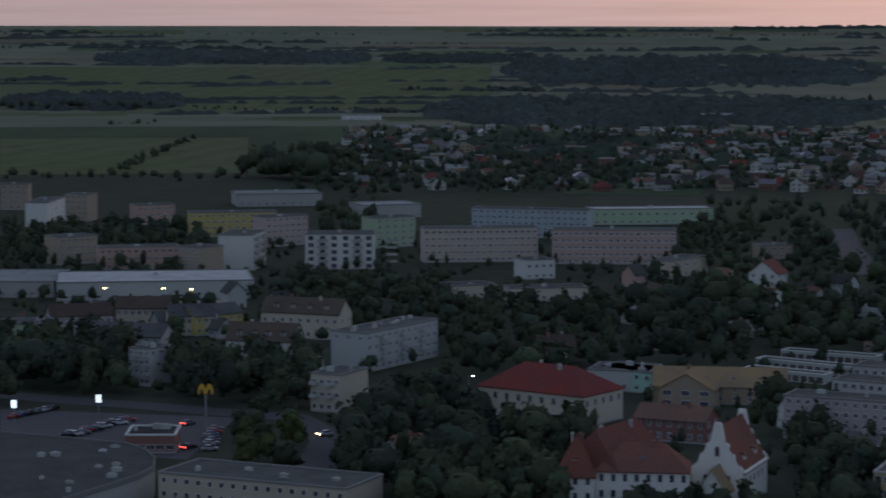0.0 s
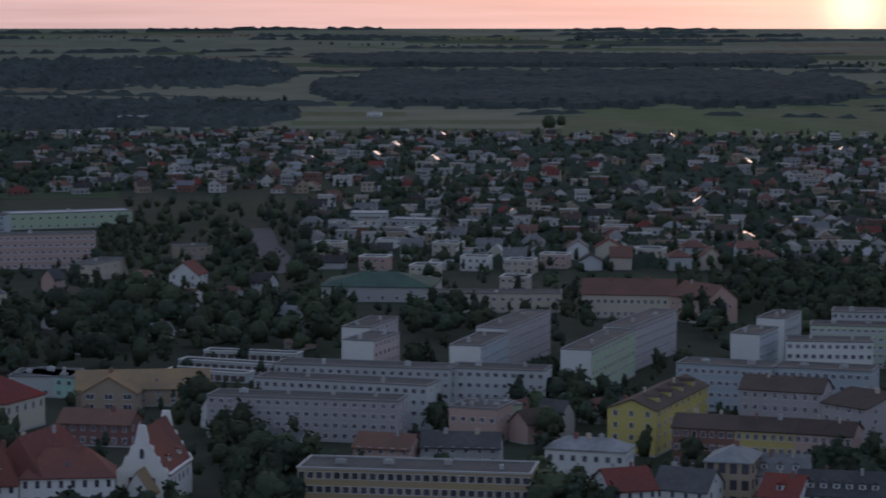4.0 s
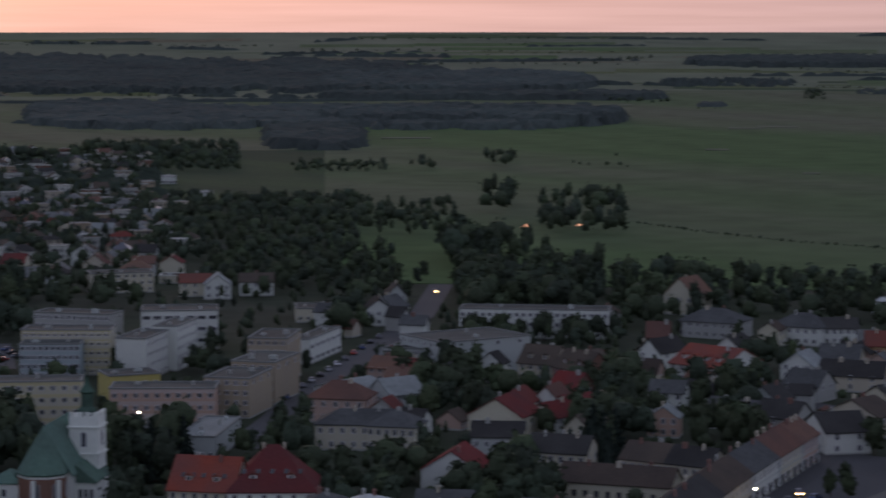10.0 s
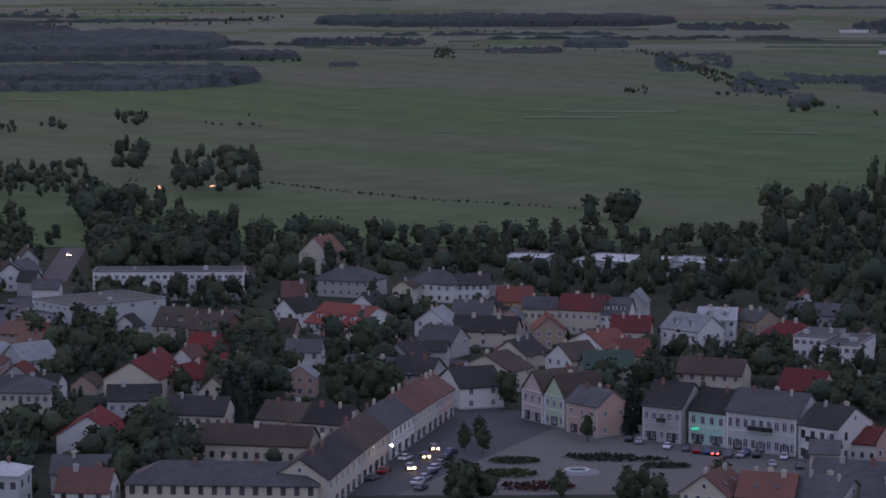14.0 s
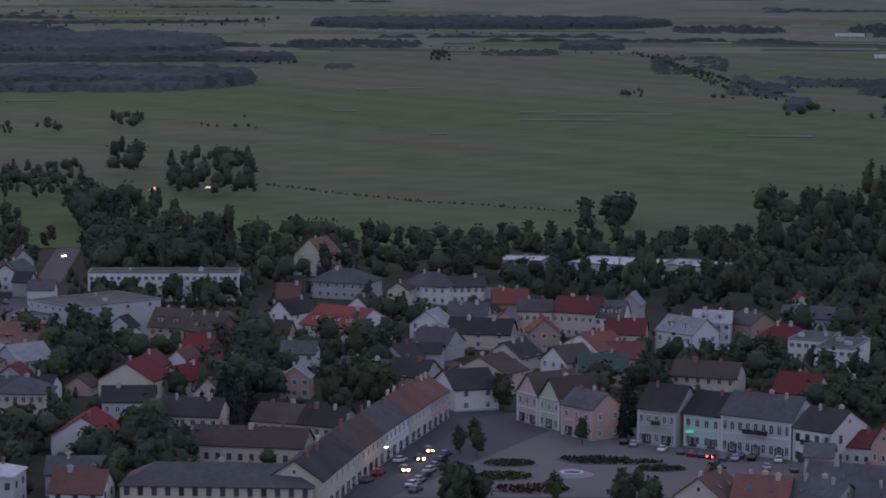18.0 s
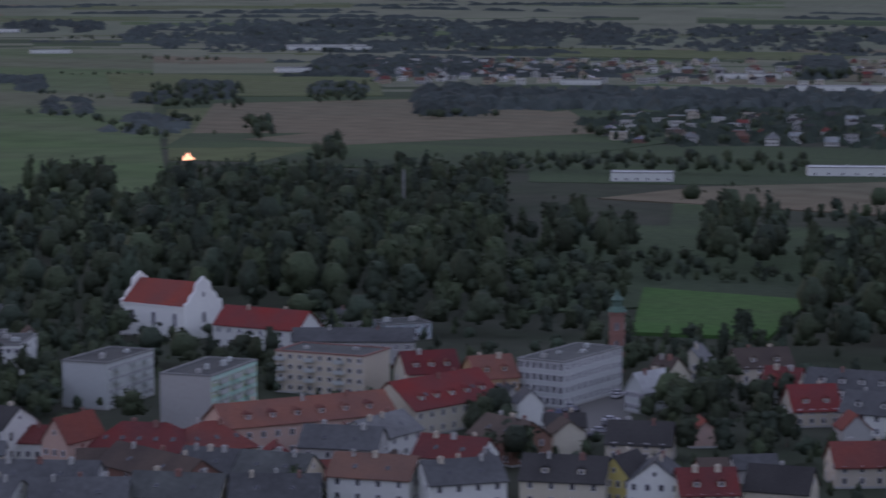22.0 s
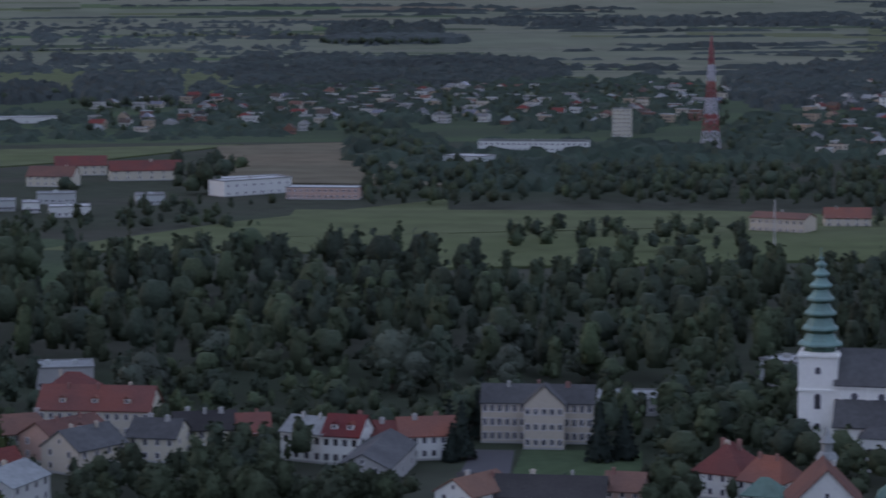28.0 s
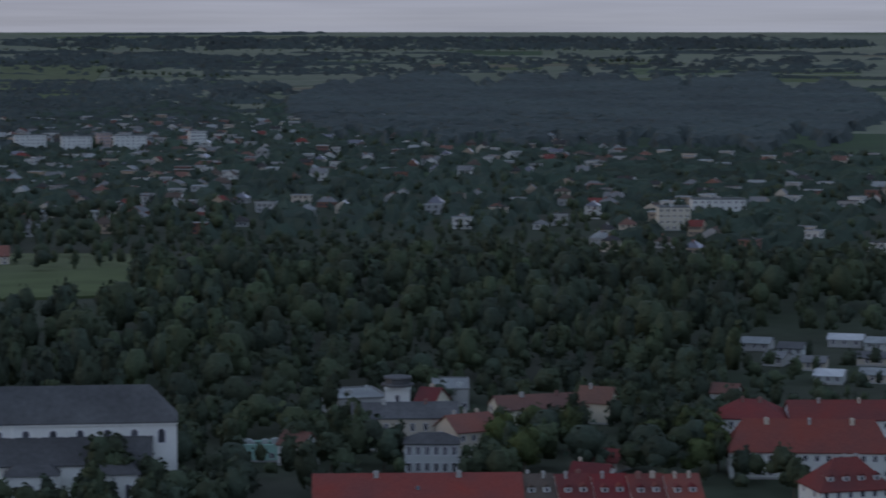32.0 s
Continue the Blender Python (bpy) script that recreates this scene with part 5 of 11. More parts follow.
def garage_row(x, y, rot, w, d, n, label):
    """A low row of garages: white wall, felt roof, a dark door to each bay."""
    ob = thing("garage_row", x, y, rot, label, "garages", "garage rows")
    for k in range(5):
        SPOTS.append((x + (k - 2) * w / 5 * math.cos(radians(rot)), y + (k - 2) * w / 5 * math.sin(radians(rot)), 6.0))
    piece("wall", body_mesh(w, d, 2.8, 0, "flat", wall("light"), 0.1), ob)
    piece("roof", flat_roof_mesh(w, d, 2.8, roofing("felt"), wall("white"), 0.35), ob)
    for k in range(n):
        piece("garage_door", kept(("gdoor",), lambda: inset_panel(Shape(), -1.2, 1.2, 0, 2.1, 0.12, 0.06, 0.02, 0, 1).make("garage_door", wall("white"), paint("garage_paint", (0.10, 0.085, 0.075), 0.7))), ob, (k - (n - 1) / 2) * w / n, -d / 2, 0.1)
    return ob


def bed(x, y, rx, ry, rot, mat, label, h=0.7):
    """A planted bed: low rounded shrubs inside a kerb."""
    ob = thing("flower_bed", x, y, rot, label, "flower bed", "beds of the square")
    n = 20
    k1 = Shape()
    k1.add([(rx * q * math.cos(6.283 * k / n), ry * q * math.sin(6.283 * k / n), z) for q, z in ((1.0, -0.1), (1.0, 0.25), (0.94, 0.25), (0.93, 0.1)) for k in range(n)],
           [(a * n + k, a * n + (k + 1) % n, (a + 1) * n + (k + 1) % n, (a + 1) * n + k) for a in range(3) for k in range(n)] + [tuple(3 * n + k for k in range(n))])
    piece("kerb", k1.make("kerb", PAVING), ob)
    rng = random.Random(int(rx * 10))
    s = Shape()
    for _ in range(260):
        a, q = rng.uniform(0, 6.28), math.sqrt(rng.random()) * 0.9
        leaf_clump(s, rng, rx * q * math.cos(a), ry * q * math.sin(a), rng.uniform(0.15, h), 0.45)
    tagged(piece("planting", s.make("planting", mat), ob), kind="stuff")
    return ob


def fountain(x, y, r, label):
    ob = thing("fountain", x, y, 0, label, "fountain", z=0.15)
    n = 28
    ring = lambda a, b, z0, z1: Shape().add([(q * math.cos(6.283 * k / n), q * math.sin(6.283 * k / n), z) for q, z in ((b, z0), (b, z1), (a, z1), (a, z0)) for k in range(n)],
                                         [(i * n + k, i * n + (k + 1) % n, ((i + 1) % 4) * n + (k + 1) % n, ((i + 1) % 4) * n + k) for i in range(4) for k in range(n)])
    piece("basin", ring(r * 0.42, r * 0.55, 0, 0.7).make("basin", wall("light")), ob, label="pale stone basin rim")
    piece("water", Shape().rings([(r * 0.43, 0.1), (r * 0.43, 0.35)], n).make("water", paint("fountain_water", (0.03, 0.04, 0.05), 0.05, 4, 0.1, 0.5, 0.2)), ob)
    piece("step", ring(r * 0.55, r, -0.1, 0.08).make("step", paint("pale_paving", (0.2, 0.2, 0.2), 0.8)), ob)
    return ob


def shop_sign(x, y, h, label):
    """A tall pylon with a yellow double-humped sign."""
    ob = thing("sign_pylon", x, y, 0, label, "sign")
    piece("post", Shape().box(-0.2, 0.2, -0.2, 0.2, -0.5, h).make("post", METAL), ob)
    s = Shape()
    for cx in (-1.0, 1.0):
        n = 10
        v = []
        for q in (0.55, 1.05):
            for k in range(n + 1):
                a = math.pi * k / n
                v += [(cx + q * math.cos(a), yy, h + 0.4 + 2.6 * q * math.sin(a)) for yy in (-0.2, 0.2)]
        m = 2 * (n + 1)
        f = []
        for k in range(n):
            a = 2 * k
            f += [(a, a + 2, m + a + 2, m + a), (a + 1, m + a + 1, m + a + 3, a + 3), (a, a + 1, a + 3, a + 2), (m + a, m + a + 2, m + a + 3, m + a + 1)]
        s.add(v, f)
    piece("sign", s.make("sign", lamp_mat("yellow_sign", (0.5, 0.33, 0.03), 0.03)), ob, label="yellow double-humped sign")
    return ob


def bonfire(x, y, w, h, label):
    """Orange glow of unknown source: emissive spikes over an added dark mound."""
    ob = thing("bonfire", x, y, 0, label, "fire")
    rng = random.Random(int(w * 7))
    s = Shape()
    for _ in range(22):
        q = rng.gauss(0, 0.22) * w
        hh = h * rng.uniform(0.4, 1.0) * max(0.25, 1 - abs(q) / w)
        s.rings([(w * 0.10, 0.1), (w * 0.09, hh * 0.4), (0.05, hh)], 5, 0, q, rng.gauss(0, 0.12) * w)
    piece("flame", s.make("flame", lamp_mat("orange_emitter", (1.0, 0.50, 0.27), 0.75)), ob)
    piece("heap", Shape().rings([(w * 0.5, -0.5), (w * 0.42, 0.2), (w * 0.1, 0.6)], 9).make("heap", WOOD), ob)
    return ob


def far_belts(a0, a1, r0, r1, n, seed):
    """Thin ragged belts of trees between the far fields; too many to count."""
    rng = random.Random(seed)
    sh = Shape()
    for _ in range(n):
        a, r = rng.uniform(a0, a1), r0 + (r1 - r0) * rng.random() ** 0.8
        if 34.0 < a < 58.0 and r < 3450:
            continue
        length, h, tilt, thick = rng.uniform(50, 480), rng.uniform(3.5, 8), rng.uniform(-90, 90), rng.uniform(8, 30)
        m = max(5, int(length / 9))
        v = []
        for q in range(m + 1):
            u = q / m
            b = a + math.degrees(length * (u - 0.5) / r)
            rr = min(r + tilt * u + rng.uniform(-3, 3), 4840)
            top = h * (0.35 + 0.65 * rng.random()) if 0 < q < m and noise.noise((b * 2.2, r * 0.01, seed)) > -0.25 else -0.4
            for off, z in ((0.0, -0.5), (thick * 0.3, top), (thick * 0.7, top * rng.uniform(0.6, 1.0)), (thick, -0.5)):
                x, y = polar(b, rr + off)
                v.append((x, y, gz(x, y) + z))
        sh.add(v, [(4 * q + p, 4 * q + 4 + p, 4 * q + 5 + p, 4 * q + 1 + p) for q in range(m) for p in range(3)])
    tagged(new("far_tree_belts", sh.make("far_tree_belts", HAZY_WOODS)), "thin ragged belts of dark trees across the far plain", "trees", kind="stuff")



def infill(a0, a1, r0, r1, n, seed, roofs):
    """Small old houses and sheds crowded into the back yards."""
    rng = random.Random(seed)
    made = 0
    for _ in range(n * 5):
        if made >= n:
            break
        x, y = polar(rng.uniform(a0, a1), rng.uniform(r0, r1))
        w, d, h = rng.uniform(6, 10), rng.uniform(5.5, 8), rng.choice((2.8, 3.4, 5.6, 6.2))
        if near_spot(x, y, math.hypot(w, d) * 0.36):
            continue
        made += 1
        wc, rc = rng.choice(("white", "cream", "beige", "light", "grey", "salmon", "white")), rng.choice(roofs)
        house(x, y, rng.choice((35, 35, -55, 125)) + rng.uniform(-8, 8), round(w, 1), round(d, 1), h, round(rng.uniform(2.2, 4.0), 1), wc, rc, "small %s town house with a %s pitched roof" % (wc, ROOF_WORD[rc]),
              floors=1 if h < 4 else 2, nf=3, ns=0, chim=made % 2, rows=True, group="back-yard houses", cross=rng.random() < 0.3)


ROOF_WORD = {"dark": "dark", "brown": "brown", "slate": "grey", "red": "red", "maroon": "dark red", "rust": "rusty", "felt": "felt", "zinc": "zinc", "tile": "red tiled", "grey": "grey", "pale": "pale"}


def neon_sign(x, y, rot, z, w, label):
    """A long lit fascia fixed over a shop window: box, glowing face."""
    ob = thing("shop_sign", x, y, rot, label, "sign", z=z)
    piece("sign_box", Shape().box(-w / 2, w / 2, 0.0, 0.3, -0.4, 0.4).make("sign_box", METAL), ob)
    piece("lit_face", Shape().box(-w / 2 + 0.05, w / 2 - 0.05, -0.06, 0.0, -0.34, 0.34).make("lit_face", lamp_mat("green_glow", (0.06, 0.75, 0.38), 0.22)), ob)
    return ob

field("field", -10.25, -4.54, 1695, 2179, CROP, 0.10, 'dull green crop field beyond the town', 0)
field("field", -10.23, 1.13, 2817, 3874, CROP, 0.13, 'wide pale green meadow with faint stripes', 0)
field("field", 66.8, 82.5, 1330, 1640, LAWN, 0.30, 'rough green meadow before a far village', 0)
field("field", 2.85, 6.00, 1494, 1670, LAWN, 0.16, 'green meadow beside garden houses', 0)
field("field", 16.32, 25.42, 2254, 2926, MEADOW, 0.19, 'wide pale green meadow with faint stripes', 0)
field("field", 21.58, 42.05, 2088, 3266, MEADOW, 0.22, 'wide pale green meadow with faint stripes', 0)
field("field", 33.9, 42.10, 1092, 2070, MEADOW, 0.25, 'wide green river meadow with mown stripes', 0)
field("field", 29.64, 33.9, 1500, 2070, LAWN, 0.24, 'rough green pasture at the edge of the suburb', 0)
field("field", 34.91, 55.49, 1022, 3477, MEADOW, 0.28, 'wide green river meadow with mown stripes', 0)
field("field", 45.45, 58.07, 1037, 3354, MEADOW, 0.31, 'wide green river meadow with mown stripes', 0)
sheet("field", [(1095, 741), (1132, 698), (1478, 917), (1925, 1369)], MEADOW, 0.37, 'wide green river meadow with mown stripes', category="field")
sheet("field", [(1274, 784), (1295, 692), (1899, 1016), (1770, 1090)], CROP, 0.40, 'dull green crop field beyond the town', category="field")
sheet("field", [(1361, 842), (1536, 571), (1660, 617), (1501, 907)], LAWN, 0.43, 'dull green crop field beyond the town', category="field")
sheet("field", [(1502, 904), (1656, 622), (2077, 936), (1867, 1102)], STUBBLE, 0.46, 'brown stubble field', category="field")
# Unidentified pale strip, laid in the pale crop colour.
sheet("field", [(2236, 1119), (2292, 1038), (2418, 1098), (2362, 1180)], PALE_CROP, 0.49, 'pale narrow strip on the far plain', category="field")
sheet("field", [(1943, 1252), (2063, 1033), (2432, 1225), (2406, 1565)], CROP, 0.52, 'dull green crop field beyond the town', category="field")
sheet("field", [(1459, 839), (1430, 755), (1633, 641), (1904, 780)], STUBBLE, 0.55, 'brown stubble field', category="field")
sheet("field", [(1250, 719), (1299, 583), (1595, 563), (1428, 758)], LAWN, 0.58, 'dull green crop field beyond the town', category="field")
sheet("field", [(1143, 452), (1114, 270), (1403, 232), (1231, 428)], STUBBLE, 0.61, 'brown stubble field', category="field")
sheet("field", [(1109, 269), (1143, 189), (1407, 233), (1411, 234)], STUBBLE, 0.64, 'brown stubble field', category="field")
sheet("field", [(2578, 747), (2547, 423), (3174, 528), (3020, 838)], STUBBLE, 0.67, 'brown stubble field', category="field")
sheet("field", [(3007, 1366), (3065, 880), (3236, 898), (3214, 1451)], CROP, 0.70, 'dull green crop field beyond the town', category="field")
sheet("field", [(732, 321), (826, 228), (1070, 252), (1010, 421)], LAWN, 0.73, 'rough green meadow among riverside trees', category="field")
sheet("field", [(971, 353), (977, 335), (1126, 380), (1132, 408)], LAWN, 0.76, 'rough green meadow among riverside trees', category="field")
sheet("field", [(1113, 251), (1066, 131), (1304, 99), (1397, 315)], STUBBLE, 0.79, 'brown stubble field', category="field")
sheet("field", [(1414, 319), (1340, 127), (1492, 114), (1477, 288)], CROP, 0.82, 'dull green crop field beyond the town', category="field")
sheet("field", [(1429, 135), (1545, -0), (1666, -88), (1637, 102)], CROP, 0.85, 'dull green crop field beyond the town', category="field")
sheet("field", [(1453, -74), (1313, -178), (1657, -167), (1632, -79)], STUBBLE, 0.88, 'brown stubble field', category="field")
sheet("field", [(858, 65), (860, 14), (1051, 17), (1098, 79)], LAWN, 0.91, 'rough green meadow among riverside trees', category="field")
sheet("field", [(1015, 33), (981, -135), (1226, -168), (1124, -55)], CROP, 0.94, 'dull green crop field beyond the river wood', category="field")
sheet("field", [(2431, 546), (2367, 224), (2940, 237), (3079, 691)], CROP, 0.97, 'dull green crop field beyond the town', category="field")
sheet("field", [(2466, 187), (2406, -328), (3029, -413), (3082, 191)], CROP, 1.00, 'dull green crop field beyond the town', category="field")
sheet("field", [(1354, -58), (1309, -176), (1673, -163), (1650, -70)], STUBBLE, 1.03, 'brown stubble field', category="field")
sheet("field", [(1046, -68), (927, -126), (933, -350), (1076, -404)], CROP, 1.06, 'dull green crop field beyond the river wood', category="field")
sheet("field", [(1051, -68), (1076, -404), (1140, -287), (1178, -87)], CROP, 1.09, 'dull green crop field beyond the river wood', category="field")
sheet("field", [(926, -290), (917, -341), (1064, -399), (1071, -352)], CROP, 1.12, 'green meadow between woods', category="field")
sheet("field", [(3038, -956), (3000, -1041), (3819, -1386), (3883, -1223)], CROP, 1.15, 'wide pale green meadow with faint stripes', category="field")
sheet("field", [(3220, -1361), (3176, -1873), (3394, -2001), (3507, -1473)], PALE_CROP, 1.18, 'pale strip of fields before the far forest', category="field")
field("field", 43.95, 44.88, 2515, 2550, PALE_CROP, 0.76, 'pale dry strip of grass in the meadow', 0)
field("field", 48.04, 50.66, 2026, 2052, PALE_CROP, 0.79, 'pale dry strip of grass in the meadow', 0)
field("field", 47.12, 47.91, 2057, 2080, PALE_CROP, 0.82, 'pale dry strip of grass in the meadow', 0)
field("field", 45.01, 45.41, 1758, 1774, PALE_CROP, 0.85, 'pale dry strip of grass in the meadow', 0)
field("field", 42.77, 43.30, 2068, 2089, PALE_CROP, 0.88, 'pale dry strip of grass in the meadow', 0)
field("field", 52.37, 53.92, 1756, 1776, PALE_CROP, 0.91, 'pale dry strip of grass in the meadow', 0)
field("field", 35.23, 36.38, 2257, 2280, PALE_CROP, 0.94, 'pale dry strip of grass in the meadow', 0)
field("field", 43.30, 44.09, 2474, 2506, PALE_CROP, 0.97, 'pale dry strip of grass in the meadow', 0)
field("field", 47.12, 49.36, 1940, 1963, PALE_CROP, 1.00, 'pale dry strip of grass in the meadow', 0)
field("field", 39.89, 41.07, 3032, 3065, PALE_CROP, 1.03, 'pale dry strip of grass in the meadow', 0)
sheet('lawn', [(706.8, 268.1), (714.1, 226.2), (805.6, 240.9), (812.6, 303.9)], PITCH, 1.2, 'mown green sports lawn among trees', category='lawn')
# Oversized dark panes stand in for the shade of recessed balconies.
block(-87.1, 1059.5, 81.8, 24.9, 15.5, 15.0, 'white', 'white modern apartment block with large dark panes for its balcony recesses', nf=6, ns=0, balc='grey', bal=(1, 4), ww=2.3, wh=2.0, sill=0.6, rows=True, vents=1)
block(-44.5, 1060.9, 0.9, 29.9, 18.0, 15.0, 'white', 'white modern apartment block with large dark panes for its balcony recesses', nf=6, ns=0, balc='grey', bal=(1, 4, 7), ww=2.3, wh=2.0, sill=0.6, rows=True, vents=1)
block(-113.2, 957.7, 8.3, 75.5, 40.0, 7.0, 'light', 'low supermarket hall with a pale flat roof', 1, 12, rc='pale', vents=1, ww=2.2, name='store', category='store', lit=0.25, rows=True)
block(-168.0, 967.8, 0.7, 33.9, 45.0, 6.0, 'grey', 'low grey warehouse with a flat roof', 1, 6, rc='zinc', vents=1, name='warehouse', category='warehouse', rows=True)
block(-131.8, 1056.1, 13.6, 34.7, 11.0, 9.5, 'salmon', 'long pinkish apartment block with a flat roof', 3, 12, rows=True, vents=1, ns=0)
block(-164.1, 1078.1, 36.7, 18.7, 14.0, 12, 'ochre', 'ochre apartment block with a flat roof', 4, 6, rows=True, vents=1, ns=0)
block(-101.8, 1030.5, -37.6, 12.0, 14.0, 12, 'ochre', 'ochre apartment block with a flat roof', 4, 4, rows=True, vents=1, ns=0)
block(-18.1, 768.0, 59.0, 42.5, 12.9, 12, 'light', 'grey apartment block with white skylights in a row', 4, 11, 3, vents=9, bal=(2, 5, 8), rows=True)
block(-87.1, 724.2, -29.2, 7.4, 11.1, 11, 'light', 'pale grey four-storey block with balconies', 4, 4, 3, bal=(1, 3), rows=True, vents=2)
block(-28.8, 678.7, -26.7, 9.3, 16.1, 10.5, 'cream', 'cream three-storey block with balconies', 3, 4, 0, bal=(0, 2), rows=True, vents=2)
house(29.4, 664.0, -36.4, 34.2, 19.7, 8.8, 6, 'cream', 'red', 'white two-storey palace with a big red hipped roof', form='hip', nf=9, ns=5, chim=2, ww=1.3, wh=2.0, rows=True)
house(44.3, 535.1, -6.0, 20.4, 13.0, 10.7, 5.2, 'chalk', 'tile', 'old white school wing with a hipped red tiled roof', form='hip', nf=8, floors=3, sky_l=1, chim=2, wh=1.8)
house(29.3, 531.3, -6.0, 8.2, 9.0, 10.3, 8.0, 'chalk', 'tile', 'white corner pavilion of the old school with a steep red roof', form='hip', nf=3, ns=3, floors=3, dorm=1, chim=2, wh=1.8)
house(38.8, 543.9, 58.7, 25.5, 14.0, 11.0, 7.5, 'chalk', 'tile', 'back wing of the old school under a tall red roof', form='half', nf=6, ns=3, floors=3, chim=2, wh=1.8)
stepped_hall(65.3, 551.1, 68.0, 20.6, 11.4, 8.6, 9.6, "old school hall with two white scrolled gables and tiled roof")
house(-3.6, 596.1, 24.0, 19.6, 9.0, 4.5, 3, 'white', 'rust', 'low white house with a brown-red roof', nf=7, floors=1, chim=3, rows=True)
block(-37.9, 532.4, -24.3, 46.2, 18.0, 9, 'beige', 'long beige block with a grey felt roof', 3, 16, 0, vents=4)
store_hall(-84.6, 553.2, [(-18.4, -91.4), (5.1, -40.1), (14.0, -21.1), (16.9, -14.5), (19.2, -4.9), (18.1, 6.4), (14.7, 17.4), (9.2, 25.7), (-6.1, 33.4), (-23.9, 41.3), (-48.8, 47.7)], 7.5, "large store with a dark flat roof and rounded corner")
block(-73.3, 614.5, 0.4, 12.4, 14.0, 4.5, 'maroon', 'small dark restaurant pavilion with a white roof band', 1, 5, rc='dark', edge='white', vents=3, ww=2.0, name='restaurant', category='restaurant', rows=True)
block(16.1, 1089.4, 7.3, 51.1, 12.0, 15, 'pink', 'long pink panel apartment block with a flat roof', 5, 18, 0, bands='beige', rows=True, vents=1)
block(75.5, 1080.4, -2.1, 54.3, 12.0, 15, 'pink', 'long pink panel apartment block with a flat roof', 5, 18, 0, bands='salmon', rows=True, vents=1)
block(44.1, 1207.5, -16.3, 58.7, 12.0, 14, 'blue', 'long grey-blue panel apartment block', 5, 18, rows=True, vents=1, ns=0)
block(108.5, 1288.6, 7.6, 64.5, 18.0, 8, 'green', 'long low hall with a pale green front', 2, 14, rc='pale', rows=True, vents=1, ns=0)
block(-25.8, 1157.1, 35.5, 22.6, 12.0, 14, 'green', 'pale green apartment block end', 5, 5, rows=True, vents=1, ns=0)
block(-104.4, 1210.9, 10.1, 43.2, 12.0, 12, 'yellow', 'yellow apartment block with a flat roof', 4, 12, rows=True, vents=1, ns=0)
block(-77.3, 1162.7, 34.6, 23.3, 12.0, 14, 'pink', 'pink apartment block with a flat roof', 5, 7, rows=True, vents=1, ns=0)
block(-96.2, 1413.0, 11.4, 48.7, 30.0, 7, 'grey', 'low grey hall with a pale roof', 1, 10, rc='zinc', name='warehouse', category='warehouse', rows=True, vents=1, ns=0)
block(-31.8, 1330.2, 22.1, 32.6, 25.0, 7, 'grey', 'low grey hall with a pale roof', 1, 10, rc='zinc', name='warehouse', category='warehouse', rows=True, vents=1, ns=0)
block(-204.4, 1258.4, 86.0, 38.4, 11.7, 14, 'white', 'white apartment block end above trees', 5, 3, 0, rows=True, vents=1)
block(-239.9, 1375.3, 1.1, 15.7, 12.0, 14, 'ochre', 'ochre apartment block above trees', 5, 4, rows=True, vents=1, ns=0)
block(-192.3, 1300.9, -17.0, 13.1, 12.0, 14, 'ochre', 'ochre apartment block above trees', 5, 4, rows=True, vents=1, ns=0)
block(-152.2, 1281.8, 21.8, 21.2, 12.0, 10, 'salmon', 'pinkish apartment block above trees', 3, 6, rows=True, vents=1, ns=0)
block(10.0, 950.2, 19.3, 18.6, 14.0, 5, 'cream', 'low cream pavilion with a flat roof', 1, 7, rows=True, vents=1)
block(39.5, 941.1, 7.9, 30.8, 12.0, 5, 'cream', 'low cream pavilion with a flat roof', 1, 10, rows=True, vents=1)
block(38.2, 1019.0, 21.4, 13.3, 12.0, 8, 'white', 'small white modern house with a flat roof', 2, 4, rows=True, vents=1, ns=0)
house(131.6, 988.2, -27.6, 12.2, 12.0, 6, 5, 'white', 'tile', 'white house with a red gable roof', cross=True, rows=True)
block(149.1, 1104.9, 14.6, 15.3, 12.0, 6, 'ochre', 'yellowish house with a flat roof', 2, 4, rows=True, vents=1, ns=0)
block(99.3, 1032.5, 57.7, 32.2, 12.0, 7, 'beige', 'beige house with a flat roof', 2, 4, rows=True, vents=1, ns=0)
block(-138.6, 807.2, 25.5, 20.9, 16.0, 8, 'green', 'pale green block with a grey roof', 2, 8, rows=True, vents=2)
house(-101.2, 787.6, -17.6, 26.8, 11.0, 7, 3.5, 'grey', 'slate', 'old tenement with a dark pitched roof and chimneys', nf=8, chim=2, rows=True)
house(-125.2, 839.2, 17.8, 21.3, 11.0, 7, 3.5, 'lilac', 'brown', 'old tenement with a dark pitched roof and chimneys', nf=8, chim=2, rows=True)
house(-105.4, 860.7, 0.6, 18.8, 11.0, 7, 3.5, 'beige', 'brown', 'old tenement with a dark pitched roof and chimneys', nf=8, chim=2, rows=True)
house(-86.9, 838.2, 12.4, 15.5, 11.0, 7, 3.5, 'cream', 'slate', 'old tenement with a dark pitched roof and chimneys', nf=8, chim=2, rows=True)
house(-46.6, 832.1, -18.8, 28.5, 12.0, 9, 4.5, 'cream', 'brown', 'old tenement with a tall dark roof', nf=9, chim=2, dorm=4, rows=True)
house(-56.1, 768.3, -13.3, 22.2, 11.0, 8, 5, 'white', 'brown', 'white house with dark dormered roof', nf=8, dorm=4, chim=2, rows=True)
house(-80.4, 841.9, 40.1, 20.0, 11.0, 7, 3, 'yellow', 'slate', 'yellowish tenement with a grey roof', nf=6, chim=2, rows=True)
house(-48.4, 738.4, -11.6, 22.9, 9.0, 5, 2, 'white', 'zinc', 'low white building with a zinc roof', nf=7, floors=1, rows=True)
